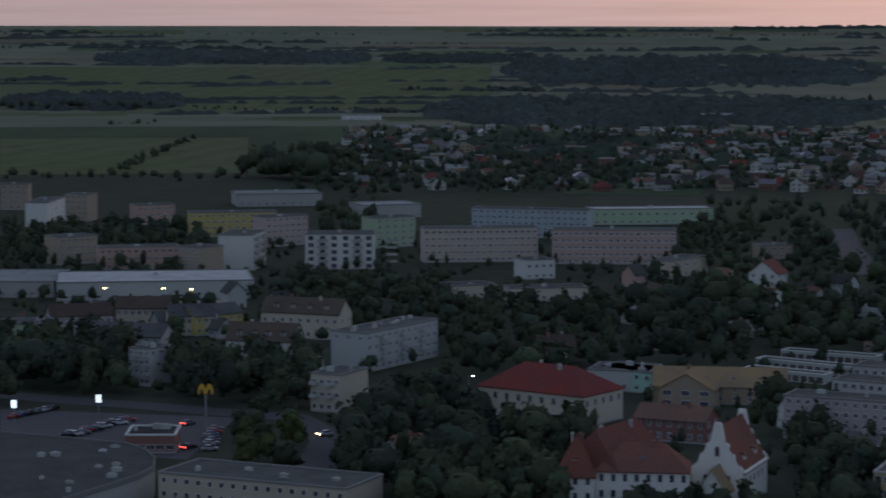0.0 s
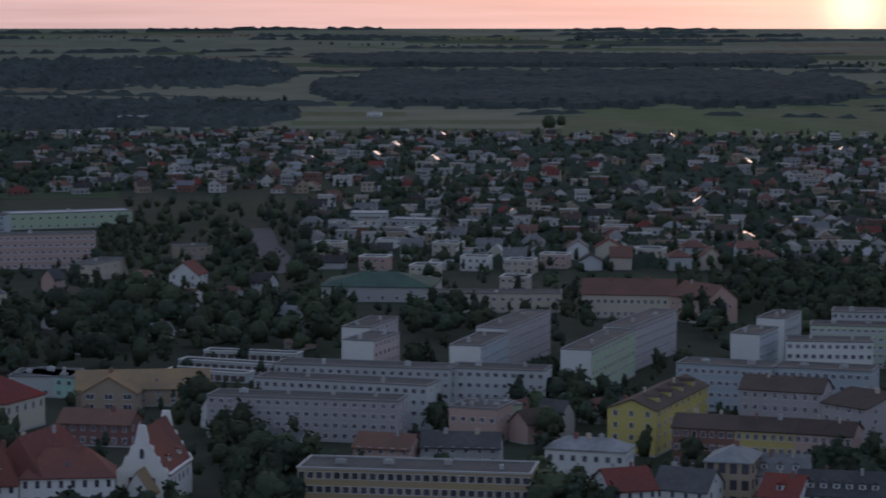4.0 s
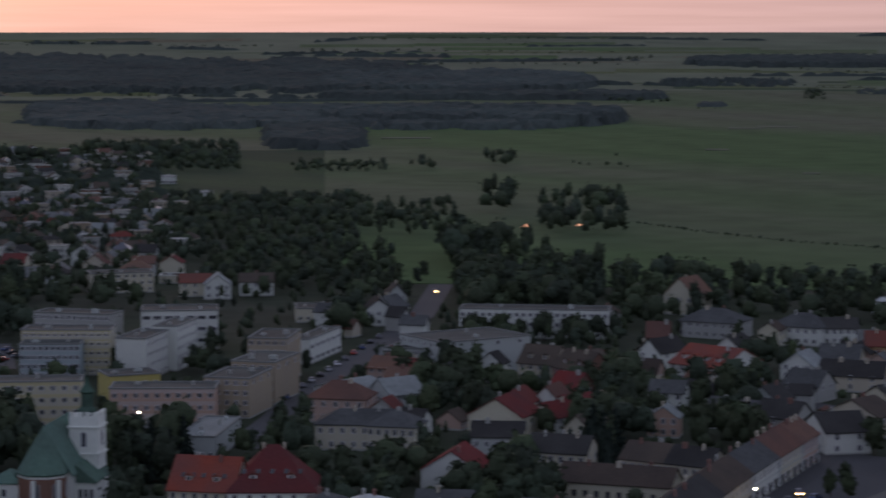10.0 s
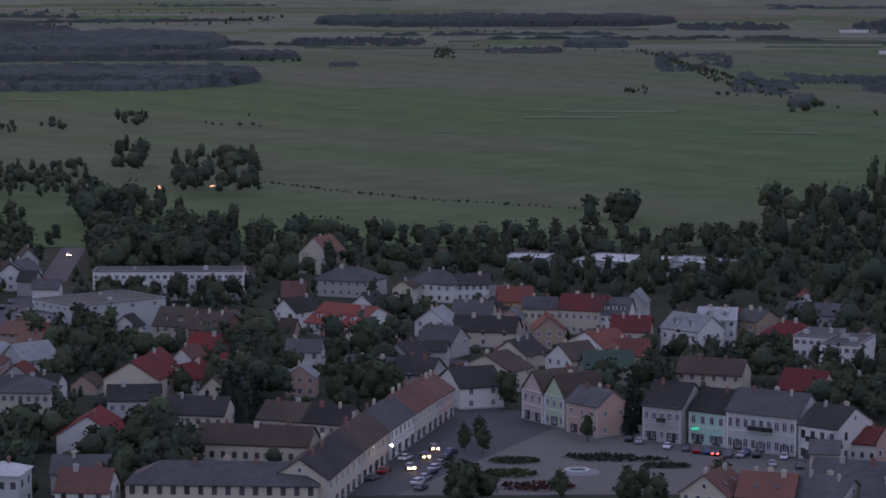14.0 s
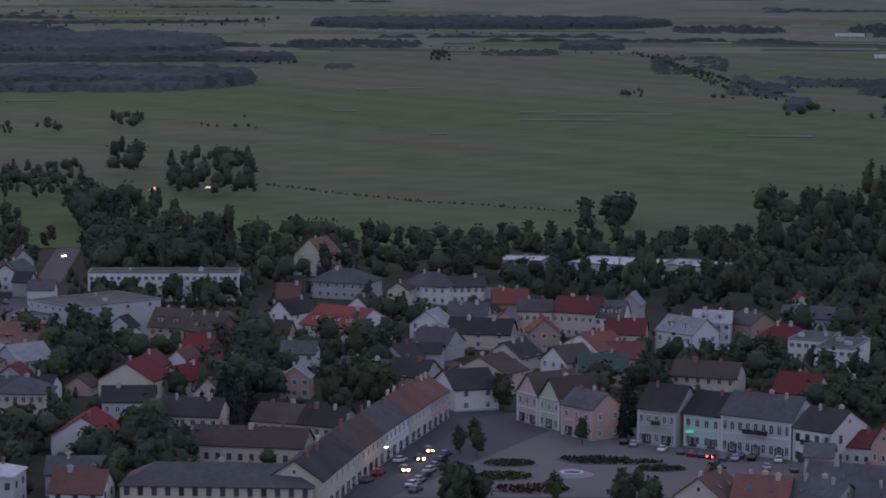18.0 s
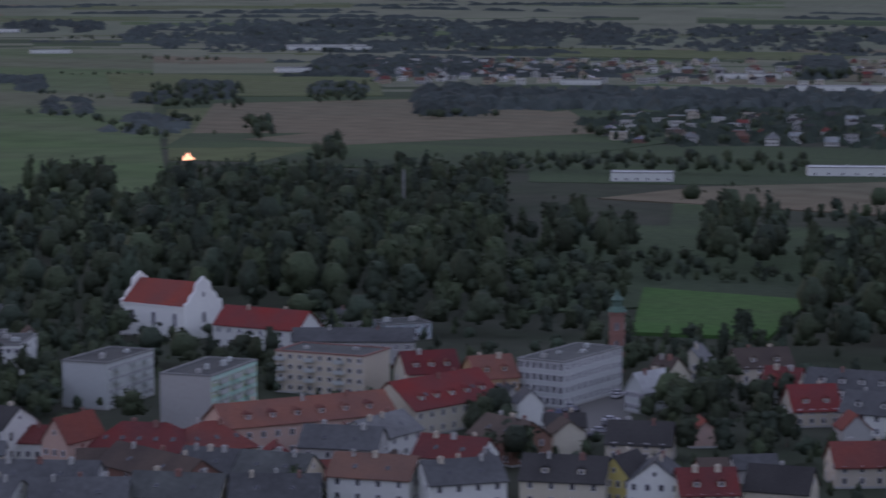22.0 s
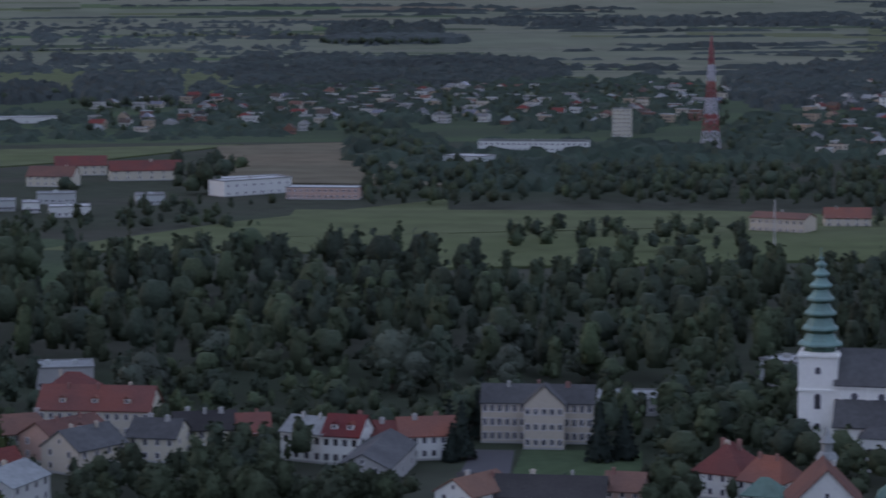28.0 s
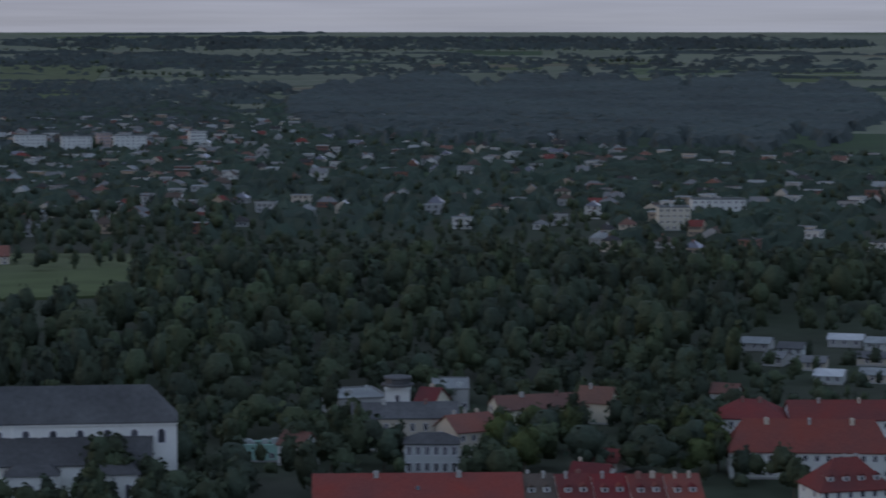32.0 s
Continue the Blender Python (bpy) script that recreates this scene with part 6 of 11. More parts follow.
block(53.7, 717.6, -17.3, 18.6, 16.0, 6, 'light', 'low grey hall with skylights in its roof', 1, 6, rc='slate', vents=2, rows=True)
house(79.5, 696.3, -6.8, 37.6, 20.0, 5.2, 4.2, 'tan', 'sand', 'tan hall with a broad sand-coloured roof', nf=9, chim=1, sky_l=4, rows=True)
house(69.1, 682.8, -15.7, 15.7, 10.0, 5.6, 4.6, 'tan', 'sand', 'tan hall front with a wide gable', cross=True, nf=3, ns=1, chim=0, ww=2.4, rows=True)
block(56.8, 716.4, -39.4, 21.2, 14.0, 6, 'mint', 'pale green low block with a dark roof', 2, 6, rc='slate', vents=2, rows=True)
house(60.8, 630.3, -25.5, 19.4, 11.0, 6, 3, 'maroon', 'rust', 'dark red brick building with a rusty roof', nf=7, chim=2, rows=True)
house(35.1, 761.8, 6.2, 11.5, 10.0, 6, 4, 'pink', 'brown', 'old pinkish house among trees', nf=4, chim=2, rows=True)
garage_row(123.5, 772.7, -29.3, 31.5, 6.0, 12, "white row of garages with dark doors")
garage_row(113.4, 751.5, -36.0, 34.2, 6.0, 12, "white row of garages with dark doors")
garage_row(104.3, 733.9, -35.5, 26.6, 6.0, 10, "white row of garages with dark doors")
block(139.7, 672.3, -27.3, 51.1, 11.0, 12, 'light', 'long grey panel block with few windows', 4, 20, 2, rows=True, vents=2)
block(174.8, 657.9, -26.3, 27.5, 11.0, 12, 'light', 'long grey panel block with few windows', 4, 11, 2, rows=True, vents=2)
block(128.7, 645.5, -31.6, 49.5, 11.0, 12, 'light', 'long grey panel block with few windows', 4, 20, 2, rows=True, vents=2)
block(114.2, 625.9, -25.4, 51.3, 11.0, 11, 'lilac', 'long pinkish-grey panel block with few windows', 4, 20, 2, rows=True, vents=4)
block(150.3, 715.6, 56.0, 20.5, 9.8, 14, 'pink', 'pinkish panel block with a white blank end wall', 5, 6, 0, vents=2, end='white', rows=True)
block(157.1, 749.9, 59.4, 28.0, 9.2, 14, 'lilac', 'lilac panel block with a white blank end wall', 5, 6, 0, vents=2, end='white', rows=True)
block(180.3, 702.2, 59.6, 30.5, 9.5, 14, 'blue', 'grey-blue panel block with a white blank end wall', 5, 8, 0, vents=2, end='white', rows=True)
block(203.1, 746.7, 57.4, 48.7, 9.5, 14, 'lilac', 'lilac panel block with a white blank end wall', 5, 14, 0, vents=2, end='white', rows=True)
block(214.9, 693.7, 57.2, 49.7, 9.2, 14, 'green', 'pale green panel block with a white blank end wall', 5, 12, 0, vents=2, end='white', rows=True)
block(243.1, 740.0, 54.3, 48.6, 8.9, 14, 'lilac', 'lilac panel block with a white blank end wall', 5, 14, 0, vents=2, end='white', rows=True)
block(267.4, 702.7, 51.7, 19.2, 9.2, 14, 'blue', 'grey-blue panel block with a white blank end wall', 5, 6, 0, vents=2, end='white', rows=True)
block(289.2, 738.1, 53.4, 21.0, 9.1, 14, 'light', 'pale panel block with a white blank end wall', 5, 6, 0, vents=2, end='white', rows=True)
block(322.6, 741.4, -25.2, 25.3, 12.0, 14, 'light', 'pale grey panel block in a stepped row', 5, 11, 2, vents=2, rows=True)
block(305.6, 717.7, -24.3, 25.6, 12.0, 13, 'light', 'pale grey panel block in a stepped row', 5, 11, 2, vents=2, bands='green', rows=True)
block(287.3, 692.0, -20.5, 26.0, 12.0, 12, 'white', 'white panel block in a stepped row', 4, 11, 2, vents=2, rows=True)
block(237.5, 644.1, -33.9, 27.2, 12.0, 13, 'blue', 'long grey-blue panel block with a raised roof edge', 4, 12, 2, rows=True, vents=2)
block(261.1, 631.0, -33.1, 27.7, 12.0, 13, 'blue', 'long grey-blue panel block with a raised roof edge', 4, 12, 2, rows=True, vents=2)
house(202.0, 599.3, 54.2, 46.7, 12.7, 12, 2.5, 'yellow', 'brown', 'bright yellow apartment house with a brown roof', nf=9, ns=3, floors=4, chim=2, dorm=4, rows=True)
house(203.3, 565.6, -30.5, 15.4, 12.0, 10, 2.5, 'brick', 'brown', 'red and yellow apartment house with a brown roof', nf=7, floors=3, chim=2, rows=True)
house(216.3, 557.9, -31.2, 14.6, 12.0, 10, 2.5, 'yellow', 'brown', 'red and yellow apartment house with a brown roof', nf=7, floors=3, chim=2, rows=True)
house(228.6, 549.9, -34.9, 14.1, 12.0, 10, 2.5, 'salmon', 'brown', 'red and yellow apartment house with a brown roof', nf=7, floors=3, chim=2, rows=True)
house(236.8, 599.0, -35.6, 21.9, 12.0, 13, 3, 'lilac', 'brown', 'lilac apartment house with a brown mansard roof', nf=8, floors=4, chim=2, rows=True)
house(254.9, 584.0, -63.8, 14.7, 23.0, 11, 3, 'lilac', 'brown', 'lilac apartment house with a brown mansard roof', nf=4, ns=3, floors=4, chim=2, rows=True)
block(121.9, 529.6, -22.3, 52.4, 15.0, 9.5, 'honey', 'long ochre school with rows of white windows', 3, 26, 0, rc='felt', edge='grey', vents=4, ww=1.6, wh=1.7, name='school', category='school')
house(169.2, 553.4, -30.7, 19.5, 9.7, 8, 2.2, 'white', 'zinc', 'white villa with a low zinc hipped roof', form='hip', nf=7, ns=3, chim=3, dark=True, rows=True)
house(191.9, 516.8, -30.4, 10.5, 14.0, 11, 2.5, 'tan', 'zinc', 'tan tenement with arched windows and pale roof', form='hip', nf=4, ns=3, floors=3, chim=1, ww=1.6, wh=2.2, dark=True)
house(204.0, 517.7, -27.7, 12.4, 12.0, 7, 4, 'white', 'grey', 'white ornate tenement with dormers', nf=6, dorm=3, chim=2)
house(197.7, 499.1, -39.8, 9.0, 12.0, 6, 4, 'white', 'maroon', 'small white house with a red roof and dormer', nf=4, dorm=1, chim=2)
house(210.6, 497.4, -26.2, 19.6, 12.0, 6, 4.5, 'white', 'slate', 'white house with a row of arched dormers', nf=9, dorm=6, chim=2)
house(227.8, 494.8, -25.4, 14.1, 12.0, 6, 4, 'cream', 'maroon', 'low house with a dark red roof', nf=7, chim=2)
house(165.4, 515.0, 6.0, 10.9, 13.0, 6, 4, 'white', 'maroon', 'white house with a red roof among trees', nf=4, chim=2)
house(179.4, 511.3, -39.3, 12.6, 12.0, 6, 4, 'white', 'slate', 'house with a grey metal roof', nf=4, chim=1)
block(157.7, 612.7, -35.1, 13.3, 12.0, 9, 'salmon', 'pinkish low block with a dark roof', 2, 5, 2, rows=True, vents=4)
block(161.9, 621.2, 8.4, 14.2, 12.0, 8, 'green', 'pale green block with a grey roof', 2, 6, 0, rc='grey', rows=True, vents=2)
house(126.4, 583.2, -30.6, 14.5, 10.0, 5, 3, 'salmon', 'rust', 'low house with a pinkish roof', nf=5, chim=2, rows=True)
house(144.7, 580.8, -19.6, 19.4, 12.0, 5, 3, 'grey', 'slate', 'low house with a grey roof', nf=6, chim=2, rows=True)
house(101.3, 596.0, -25.6, 12.9, 12.0, 5, 3, 'grey', 'slate', 'low house with a grey roof', nf=5, chim=2, rows=True)
house(200.7, 936.6, -19.9, 43.9, 34.0, 6, 4, 'grey', 'green', 'sports hall with a large dull green roof', nf=8, floors=1, chim=0, form='hip', name='sports_hall', category='hall', rows=True)
block(233.8, 882.6, -14.7, 47.2, 14.0, 7, 'cream', 'long low cream school wing', 2, 14, rows=True, vents=1)
house(276.4, 855.1, -20.9, 34.0, 14.0, 9, 5, 'cream', 'rust', 'long cream school with a rusty red roof', nf=14, chim=2, rows=True)
house(297.9, 835.1, -71.2, 21.4, 14.0, 9, 5, 'salmon', 'rust', 'long cream school with a rusty red roof', nf=5, chim=1, rows=True)
block(263.8, 1260.6, -14.6, 19.1, 20.0, 7, 'light', 'white hall with a pale flat roof', 2, 6, rc='pale', rows=True, vents=1, ns=0)
block(280.1, 1226.0, -31.2, 24.3, 16.0, 6, 'light', 'white hall with a pale flat roof', 2, 6, rc='pale', rows=True, vents=1, ns=0)
block(241.9, 1210.6, -28.3, 14.2, 11.0, 6, 'cream', 'flat-roofed family house with a pale roof edge', 2, 4, 0, edge='white', name='house', category='house', group='flat-roofed houses', rows=True, vents=1)
block(270.2, 1169.5, -28.0, 13.7, 11.0, 6, 'white', 'flat-roofed family house with a pale roof edge', 2, 4, 0, edge='white', name='house', category='house', group='flat-roofed houses', rows=True, vents=1)
block(213.4, 1107.3, -27.2, 12.9, 11.0, 6, 'beige', 'flat-roofed family house with a pale roof edge', 2, 4, 0, edge='white', name='house', category='house', group='flat-roofed houses', rows=True, vents=1)
block(219.7, 1037.6, -26.5, 12.1, 11.0, 6, 'salmon', 'flat-roofed family house with a pale roof edge', 2, 4, 0, edge='white', name='house', category='house', group='flat-roofed houses', rows=True, vents=1)
block(232.7, 997.0, -26.2, 11.6, 11.0, 6, 'cream', 'flat-roofed family house with a pale roof edge', 2, 4, 0, edge='white', name='house', category='house', group='flat-roofed houses', rows=True, vents=1)
block(262.1, 1026.5, -26.6, 12.0, 11.0, 6, 'white', 'flat-roofed family house with a pale roof edge', 2, 4, 0, edge='white', name='house', category='house', group='flat-roofed houses', rows=True, vents=1)
block(277.8, 1009.7, -26.5, 11.8, 11.0, 6, 'beige', 'flat-roofed family house with a pale roof edge', 2, 4, 0, edge='white', name='house', category='house', group='flat-roofed houses', rows=True, vents=1)
block(298.7, 1029.9, -26.8, 12.1, 11.0, 6, 'salmon', 'flat-roofed family house with a pale roof edge', 2, 4, 0, edge='white', name='house', category='house', group='flat-roofed houses', rows=True, vents=1)
block(265.9, 1093.6, -27.3, 12.8, 11.0, 6, 'cream', 'flat-roofed family house with a pale roof edge', 2, 4, 0, edge='white', name='house', category='house', group='flat-roofed houses', rows=True, vents=1)
block(243.9, 1114.0, -27.4, 13.0, 11.0, 6, 'white', 'flat-roofed family house with a pale roof edge', 2, 4, 0, edge='white', name='house', category='house', group='flat-roofed houses', rows=True, vents=1)
block(257.5, 944.6, -25.8, 11.0, 11.0, 6, 'beige', 'flat-roofed family house with a pale roof edge', 2, 4, 2, edge='white', name='house', category='house', group='flat-roofed houses', rows=True, vents=1)
block(368.6, 1160.6, -28.4, 13.7, 11.0, 6, 'salmon', 'flat-roofed family house with a pale roof edge', 2, 4, 0, edge='white', name='house', category='house', group='flat-roofed houses', rows=True, vents=1)
block(347.5, 1044.0, -27.2, 12.3, 11.0, 6, 'cream', 'flat-roofed family house with a pale roof edge', 2, 4, 0, edge='white', name='house', category='house', group='flat-roofed houses', rows=True, vents=1)
block(345.0, 1047.7, -14.6, 15.2, 14.0, 6, 'cream', 'low house with a bright white roof', 1, 4, rc='pale', name='house', category='house', rows=True, vents=1, ns=0)
block(294.4, 599.6, -31.4, 48.5, 11.0, 13, 'cream', 'long cream apartment block with yellow bands', 4, 16, 0, bands='straw', rows=True, vents=2)
block(360.4, 679.8, -37.2, 27.7, 12.0, 14, 'cream', 'cream panel block with yellow bands', 5, 12, 2, bands='straw', rows=True, vents=2)
block(383.1, 715.7, -51.8, 27.0, 11.1, 14, 'grey', 'grey panel block above another', 5, 12, 2, rows=True, vents=2)
block(350.6, 672.5, -35.5, 18.4, 10.0, 11, 'blue', 'pale blue panel block with white windows', 4, 10, 0, rows=True, vents=2)
block(374.9, 659.4, 41.6, 21.6, 9.7, 13, 'white', 'white panel block with a blank end', 4, 6, 0, rows=True, vents=2)
block(394.2, 672.1, 42.7, 21.4, 7.7, 14, 'white', 'white panel block with a blank end', 5, 6, 0, rows=True, vents=2)
block(411.0, 697.7, -31.3, 25.1, 16.1, 15, 'white', 'white modern office block with dark window bands', 4, 7, 0, ww=2.6, name='office_block', category='office', rows=True, vents=2)
block(336.4, 579.8, -35.5, 28.8, 12.0, 10, 'salmon', 'pink apartment block with a flat roof', 3, 10, 0, bands='pink', rows=True, vents=2)
block(348.1, 620.1, -14.0, 15.3, 12.0, 8, 'yellow', 'small yellow block behind trees', 2, 5, rows=True, vents=2)
block(361.6, 582.0, -50.4, 13.3, 20.5, 11, 'ochre', 'brown-ochre block stepped up the street', 4, 5, 3, rows=True, vents=2)
block(381.5, 599.1, -52.3, 13.2, 21.6, 12, 'ochre', 'brown-ochre block stepped up the street', 4, 5, 3, rows=True, vents=2)
block(403.8, 628.9, -44.0, 12.0, 22.6, 14, 'ochre', 'brown-ochre block stepped up the street', 5, 5, 4, rows=True, vents=2)
block(441.3, 661.9, 38.4, 33.8, 6.0, 8, 'white', 'white shop pavilion with dark window bands', 2, 6, 0, ww=3.0, name='shop', category='shop', rows=True, vents=2)
parish_church(261.4, 499.9, 46.0, "small old church with green copper roofs and white tower")
house(281.6, 465.6, -50.0, 15.0, 14.0, 6.6, 6.4, 'cream', 'bright', 'cream wing with a bright red tiled roof and skylights', nf=6, ns=3, chim=2, sky_l=5, dorm=2)
house(293.4, 457.6, -36.0, 19.5, 19.0, 6.8, 8.6, 'chalk', 'maroon', 'white hall with a large dark red pyramid roof', form='hip', nf=6, ns=5, chim=2, sky_l=5, dorm=2)
house(358.7, 514.6, -41.2, 25.8, 13.0, 7, 3, 'cream', 'slate', 'cream house with a dark hipped roof', form='hip', nf=9, chim=2, rows=True)
house(317.1, 555.0, 11.5, 19.7, 10.0, 4, 2, 'cream', 'felt', 'low cream building under trees', nf=5, floors=1, rows=True)
block(323.3, 534.3, 46.4, 31.5, 9.5, 6, 'light', 'low grey building with a flat roof', 1, 4, 4, rc='zinc', rows=True, vents=4)
house(377.8, 554.5, -48.9, 16.8, 13.0, 7, 4, 'salmon', 'rust', 'house with a broad pinkish roof', form='hip', nf=5, chim=1, rows=True)
house(389.7, 567.1, 12.7, 15.2, 14.0, 7, 2, 'light', 'zinc', 'white house with a pale zinc roof', nf=4, chim=2, rows=True)
house(508.1, 722.3, -31.3, 10.5, 14.0, 6, 4, 'white', 'dark', 'white house with a dark gable roof', cross=True, nf=3, rows=True)
house(541.0, 757.3, -31.3, 7.5, 14.0, 6, 4, 'light', 'dark', 'white house with a dark gable roof', cross=True, nf=2, rows=True)
house(505.6, 828.8, -31.3, 10.5, 12.0, 6, 4, 'white', 'zinc', 'white gabled house with a pale roof', cross=True, rows=True)
house(503.0, 841.5, -31.3, 12.4, 10.0, 6, 3, 'cream', 'tile', 'small house with a red roof', rows=True)
house(523.8, 828.9, -31.3, 13.5, 10.0, 6, 3, 'white', 'brown', 'white house with a brown roof', rows=True)
block(486.1, 872.5, -21.1, 25.4, 14.0, 8, 'cream', 'cream block with a flat roof among trees', 3, 8, rows=True, vents=1)
block(497.5, 747.0, -31.3, 14.4, 18.0, 5, 'cream', 'low cream hall with a flat roof', 1, 5, rows=True, vents=2)
house(344.0, 456.4, -50.0, 14.3, 14.0, 5.5, 4.5, 'white', 'red', 'white house with a blank gable and red roof', cross=True, nf=1, ns=2, floors=1, rows=True)
house(392.0, 499.8, -58.2, 14.9, 14.0, 8, 4.5, 'cream', 'maroon', 'cream house with round windows in its gable', cross=True, nf=3, ns=3, floors=2, rows=True)
house(408.4, 498.9, -81.3, 9.2, 11.0, 6, 3.5, 'white', 'maroon', 'terraced house with a red roof and white gable', cross=True, nf=2, ns=2, group='terraced houses', rows=True)
house(421.3, 505.1, -91.9, 10.4, 11.0, 6, 3.5, 'white', 'red', 'terraced house with a red roof and white gable', cross=True, nf=2, ns=2, group='terraced houses', rows=True)
house(402.8, 478.9, -71.5, 7.6, 11.0, 6, 3.5, 'cream', 'brown', 'terraced house with a red roof and white gable', cross=True, nf=2, ns=2, group='terraced houses', rows=True)
house(415.0, 523.0, -56.0, 9.6, 11.0, 6, 3.5, 'cream', 'maroon', 'terraced house with a red roof and white gable', cross=True, nf=2, ns=2, group='terraced houses', rows=True)
house(427.5, 502.9, -44.2, 6.8, 11.0, 6, 3.5, 'white', 'maroon', 'terraced house with a red roof and white gable', cross=True, nf=2, ns=2, group='terraced houses', rows=True)
house(426.8, 522.5, -59.9, 7.4, 11.0, 6, 3.5, 'white', 'rust', 'terraced house with a red roof and white gable', cross=True, nf=2, ns=2, group='terraced houses', rows=True)
house(362.5, 506.9, -51.9, 12.8, 11.0, 7, 3, 'cream', 'slate', 'cream house with a dark hipped roof', form='hip', nf=6, chim=1, rows=True)
house(372.0, 476.8, -40.6, 12.8, 11.0, 7.5, 3, 'light', 'dark', 'pale blue house with a dark roof', nf=5, chim=2, rows=True)
house(372.4, 452.1, -56.1, 15.0, 11.0, 7, 3.5, 'cream', 'dark', 'cream house with a dark roof and chimneys', nf=6, chim=3, rows=True)
house(382.4, 431.2, -68.0, 11.1, 11.0, 7, 3.5, 'beige', 'brown', 'beige terraced house with a brown roof', nf=5, chim=2, rows=True)
house(386.7, 420.3, -69.4, 12.1, 11.0, 7, 3.5, 'cream', 'dark', 'cream terraced house with a dark roof', nf=5, chim=2, rows=True)
house(366.0, 423.5, -56.2, 26.7, 11.0, 4.5, 3.5, 'cream', 'brown', 'long low cream house with a brown roof', nf=10, floors=1, chim=3, dark=True)
house(326.4, 387.8, -48.5, 39.9, 14.0, 6.5, 3.5, 'cream', 'slate', 'long cream house with a grey hipped roof', form='hip', nf=14, chim=3, dark=True, wh=1.9)
house(346.9, 381.9, 33.8, 31.3, 12.0, 7.5, 4, 'cream', 'dark', 'two-storey terraced house lining the market street', trim='light', nf=6, chim=3, group='street terrace', wh=1.8)
house(371.0, 397.6, 32.2, 25.8, 12.0, 7.5, 4, 'beige', 'brown', 'two-storey terraced house lining the market street', trim='light', nf=6, chim=3, group='street terrace', wh=1.8)
house(391.9, 410.4, 30.7, 22.9, 12.0, 7.5, 4, 'white', 'slate', 'two-storey terraced house lining the market street', trim='light', nf=6, chim=3, group='street terrace', wh=1.8)
house(411.1, 421.7, 30.4, 21.4, 12.0, 7.5, 4, 'cream', 'rust', 'two-storey terraced house lining the market street', trim='light', nf=6, chim=3, group='street terrace', wh=1.8, rows=True)
house(426.9, 430.9, 29.4, 14.9, 12.0, 7.5, 4, 'salmon', 'rust', 'two-storey terraced house lining the market street', trim='light', nf=6, chim=3, group='street terrace', wh=1.8, rows=True)
house(453.0, 439.5, -115.2, 17.1, 12.0, 6, 4, 'white', 'dark', 'white gabled house by the market street', cross=True, nf=2, rows=True)
house(293.7, 421.3, -51.2, 9.7, 10.0, 8, 1.8, 'light', 'pale', 'white two-storey house with a pale roof', form='hip', nf=4, ns=2, chim=2, dark=True)
house(287.2, 428.5, -44.2, 8.2, 10.0, 8, 1.8, 'pink', 'slate', 'pink two-storey house with a grey roof', form='hip', nf=4, ns=2, chim=2, dark=True)
house(303.5, 405.0, -53.0, 11.1, 10.0, 5.5, 4, 'white', 'rust', 'white house with a rusty red roof', nf=3, ns=2, chim=2, dark=True)
house(315.8, 423.3, -44.4, 12.1, 10.0, 5, 3, 'grey', 'slate', 'low house with a grey roof among trees', nf=4, chim=1)
house(509.9, 545.3, -81.4, 20.2, 21.2, 6, 5, 'white', 'bright', 'white house with a bright red dormered roof', nf=6, ns=3, dorm=4, chim=1, rows=True)
house(533.4, 562.2, -69.1, 9.5, 11.0, 7, 4, 'white', 'dark', 'white gabled house with a dark roof', cross=True, nf=2, rows=True)
house(539.0, 604.6, -43.9, 7.6, 9.0, 6, 4.5, 'brick', 'rust', 'brick house with a steep rusty roof', nf=2, rows=True)
house(515.7, 576.6, -79.8, 9.1, 14.0, 6, 4, 'white', 'dark', 'white house with a dark gable roof', cross=True, nf=2, rows=True)
house(469.0, 578.4, -67.6, 12.2, 11.0, 6, 5, 'beige', 'brown', 'house with a steep brown roof and dormers', nf=4, dorm=2, chim=2, rows=True)
house(470.6, 562.1, -86.7, 14.0, 11.0, 6, 5, 'brick', 'brown', 'brick house with arched dormers', nf=4, dorm=2, chim=2, rows=True)
house(482.9, 574.9, 17.3, 14.2, 10.0, 5.5, 3, 'white', 'brown', 'white house with a brown roof', nf=3, rows=True)
house(443.9, 534.9, -72.7, 8.9, 10.0, 6, 4, 'brick', 'red', 'brick house with a red roof', nf=3, chim=1, rows=True)
block(532.2, 661.3, -43.8, 51.7, 13.0, 10, 'white', 'long white school block with a flat roof', 3, 22, 2, vents=2, name='school', category='school', rows=True)
house(620.7, 679.9, -70.5, 12.7, 14.0, 8, 6, 'cream', 'rust', 'cream house with a tall brown roof', cross=True, nf=3, rows=True)
block(463.0, 610.1, -94.1, 24.2, 32.9, 11, 'light', 'grey-white tenement with a blank side', 4, 6, 4, rows=True, vents=2)
block(446.5, 617.8, -56.3, 12.0, 12.0, 8, 'light', 'grey-white block with a flat roof', 3, 5, 2, rows=True, vents=2)
house(515.3, 725.3, -62.4, 10.7, 12.0, 6, 4, 'white', 'slate', 'white gabled house with a grey roof', cross=True, nf=2, rows=True)
house(397.6, 556.3, -90.4, 11.3, 12.0, 6, 4, 'light', 'zinc', 'pale house with a grey roof', nf=3, cross=True, rows=True)
house(428.9, 604.9, -60.7, 8.3, 10.0, 5, 3, 'salmon', 'rust', 'small house in a crowded row', nf=3, chim=1, rows=True)
house(432.8, 595.7, -72.8, 9.7, 10.0, 5, 3, 'cream', 'maroon', 'small house in a crowded row', nf=3, chim=1, rows=True)
house(442.8, 618.7, -44.0, 10.4, 10.0, 5, 3, 'beige', 'grey', 'small house in a crowded row', nf=3, chim=1, rows=True)
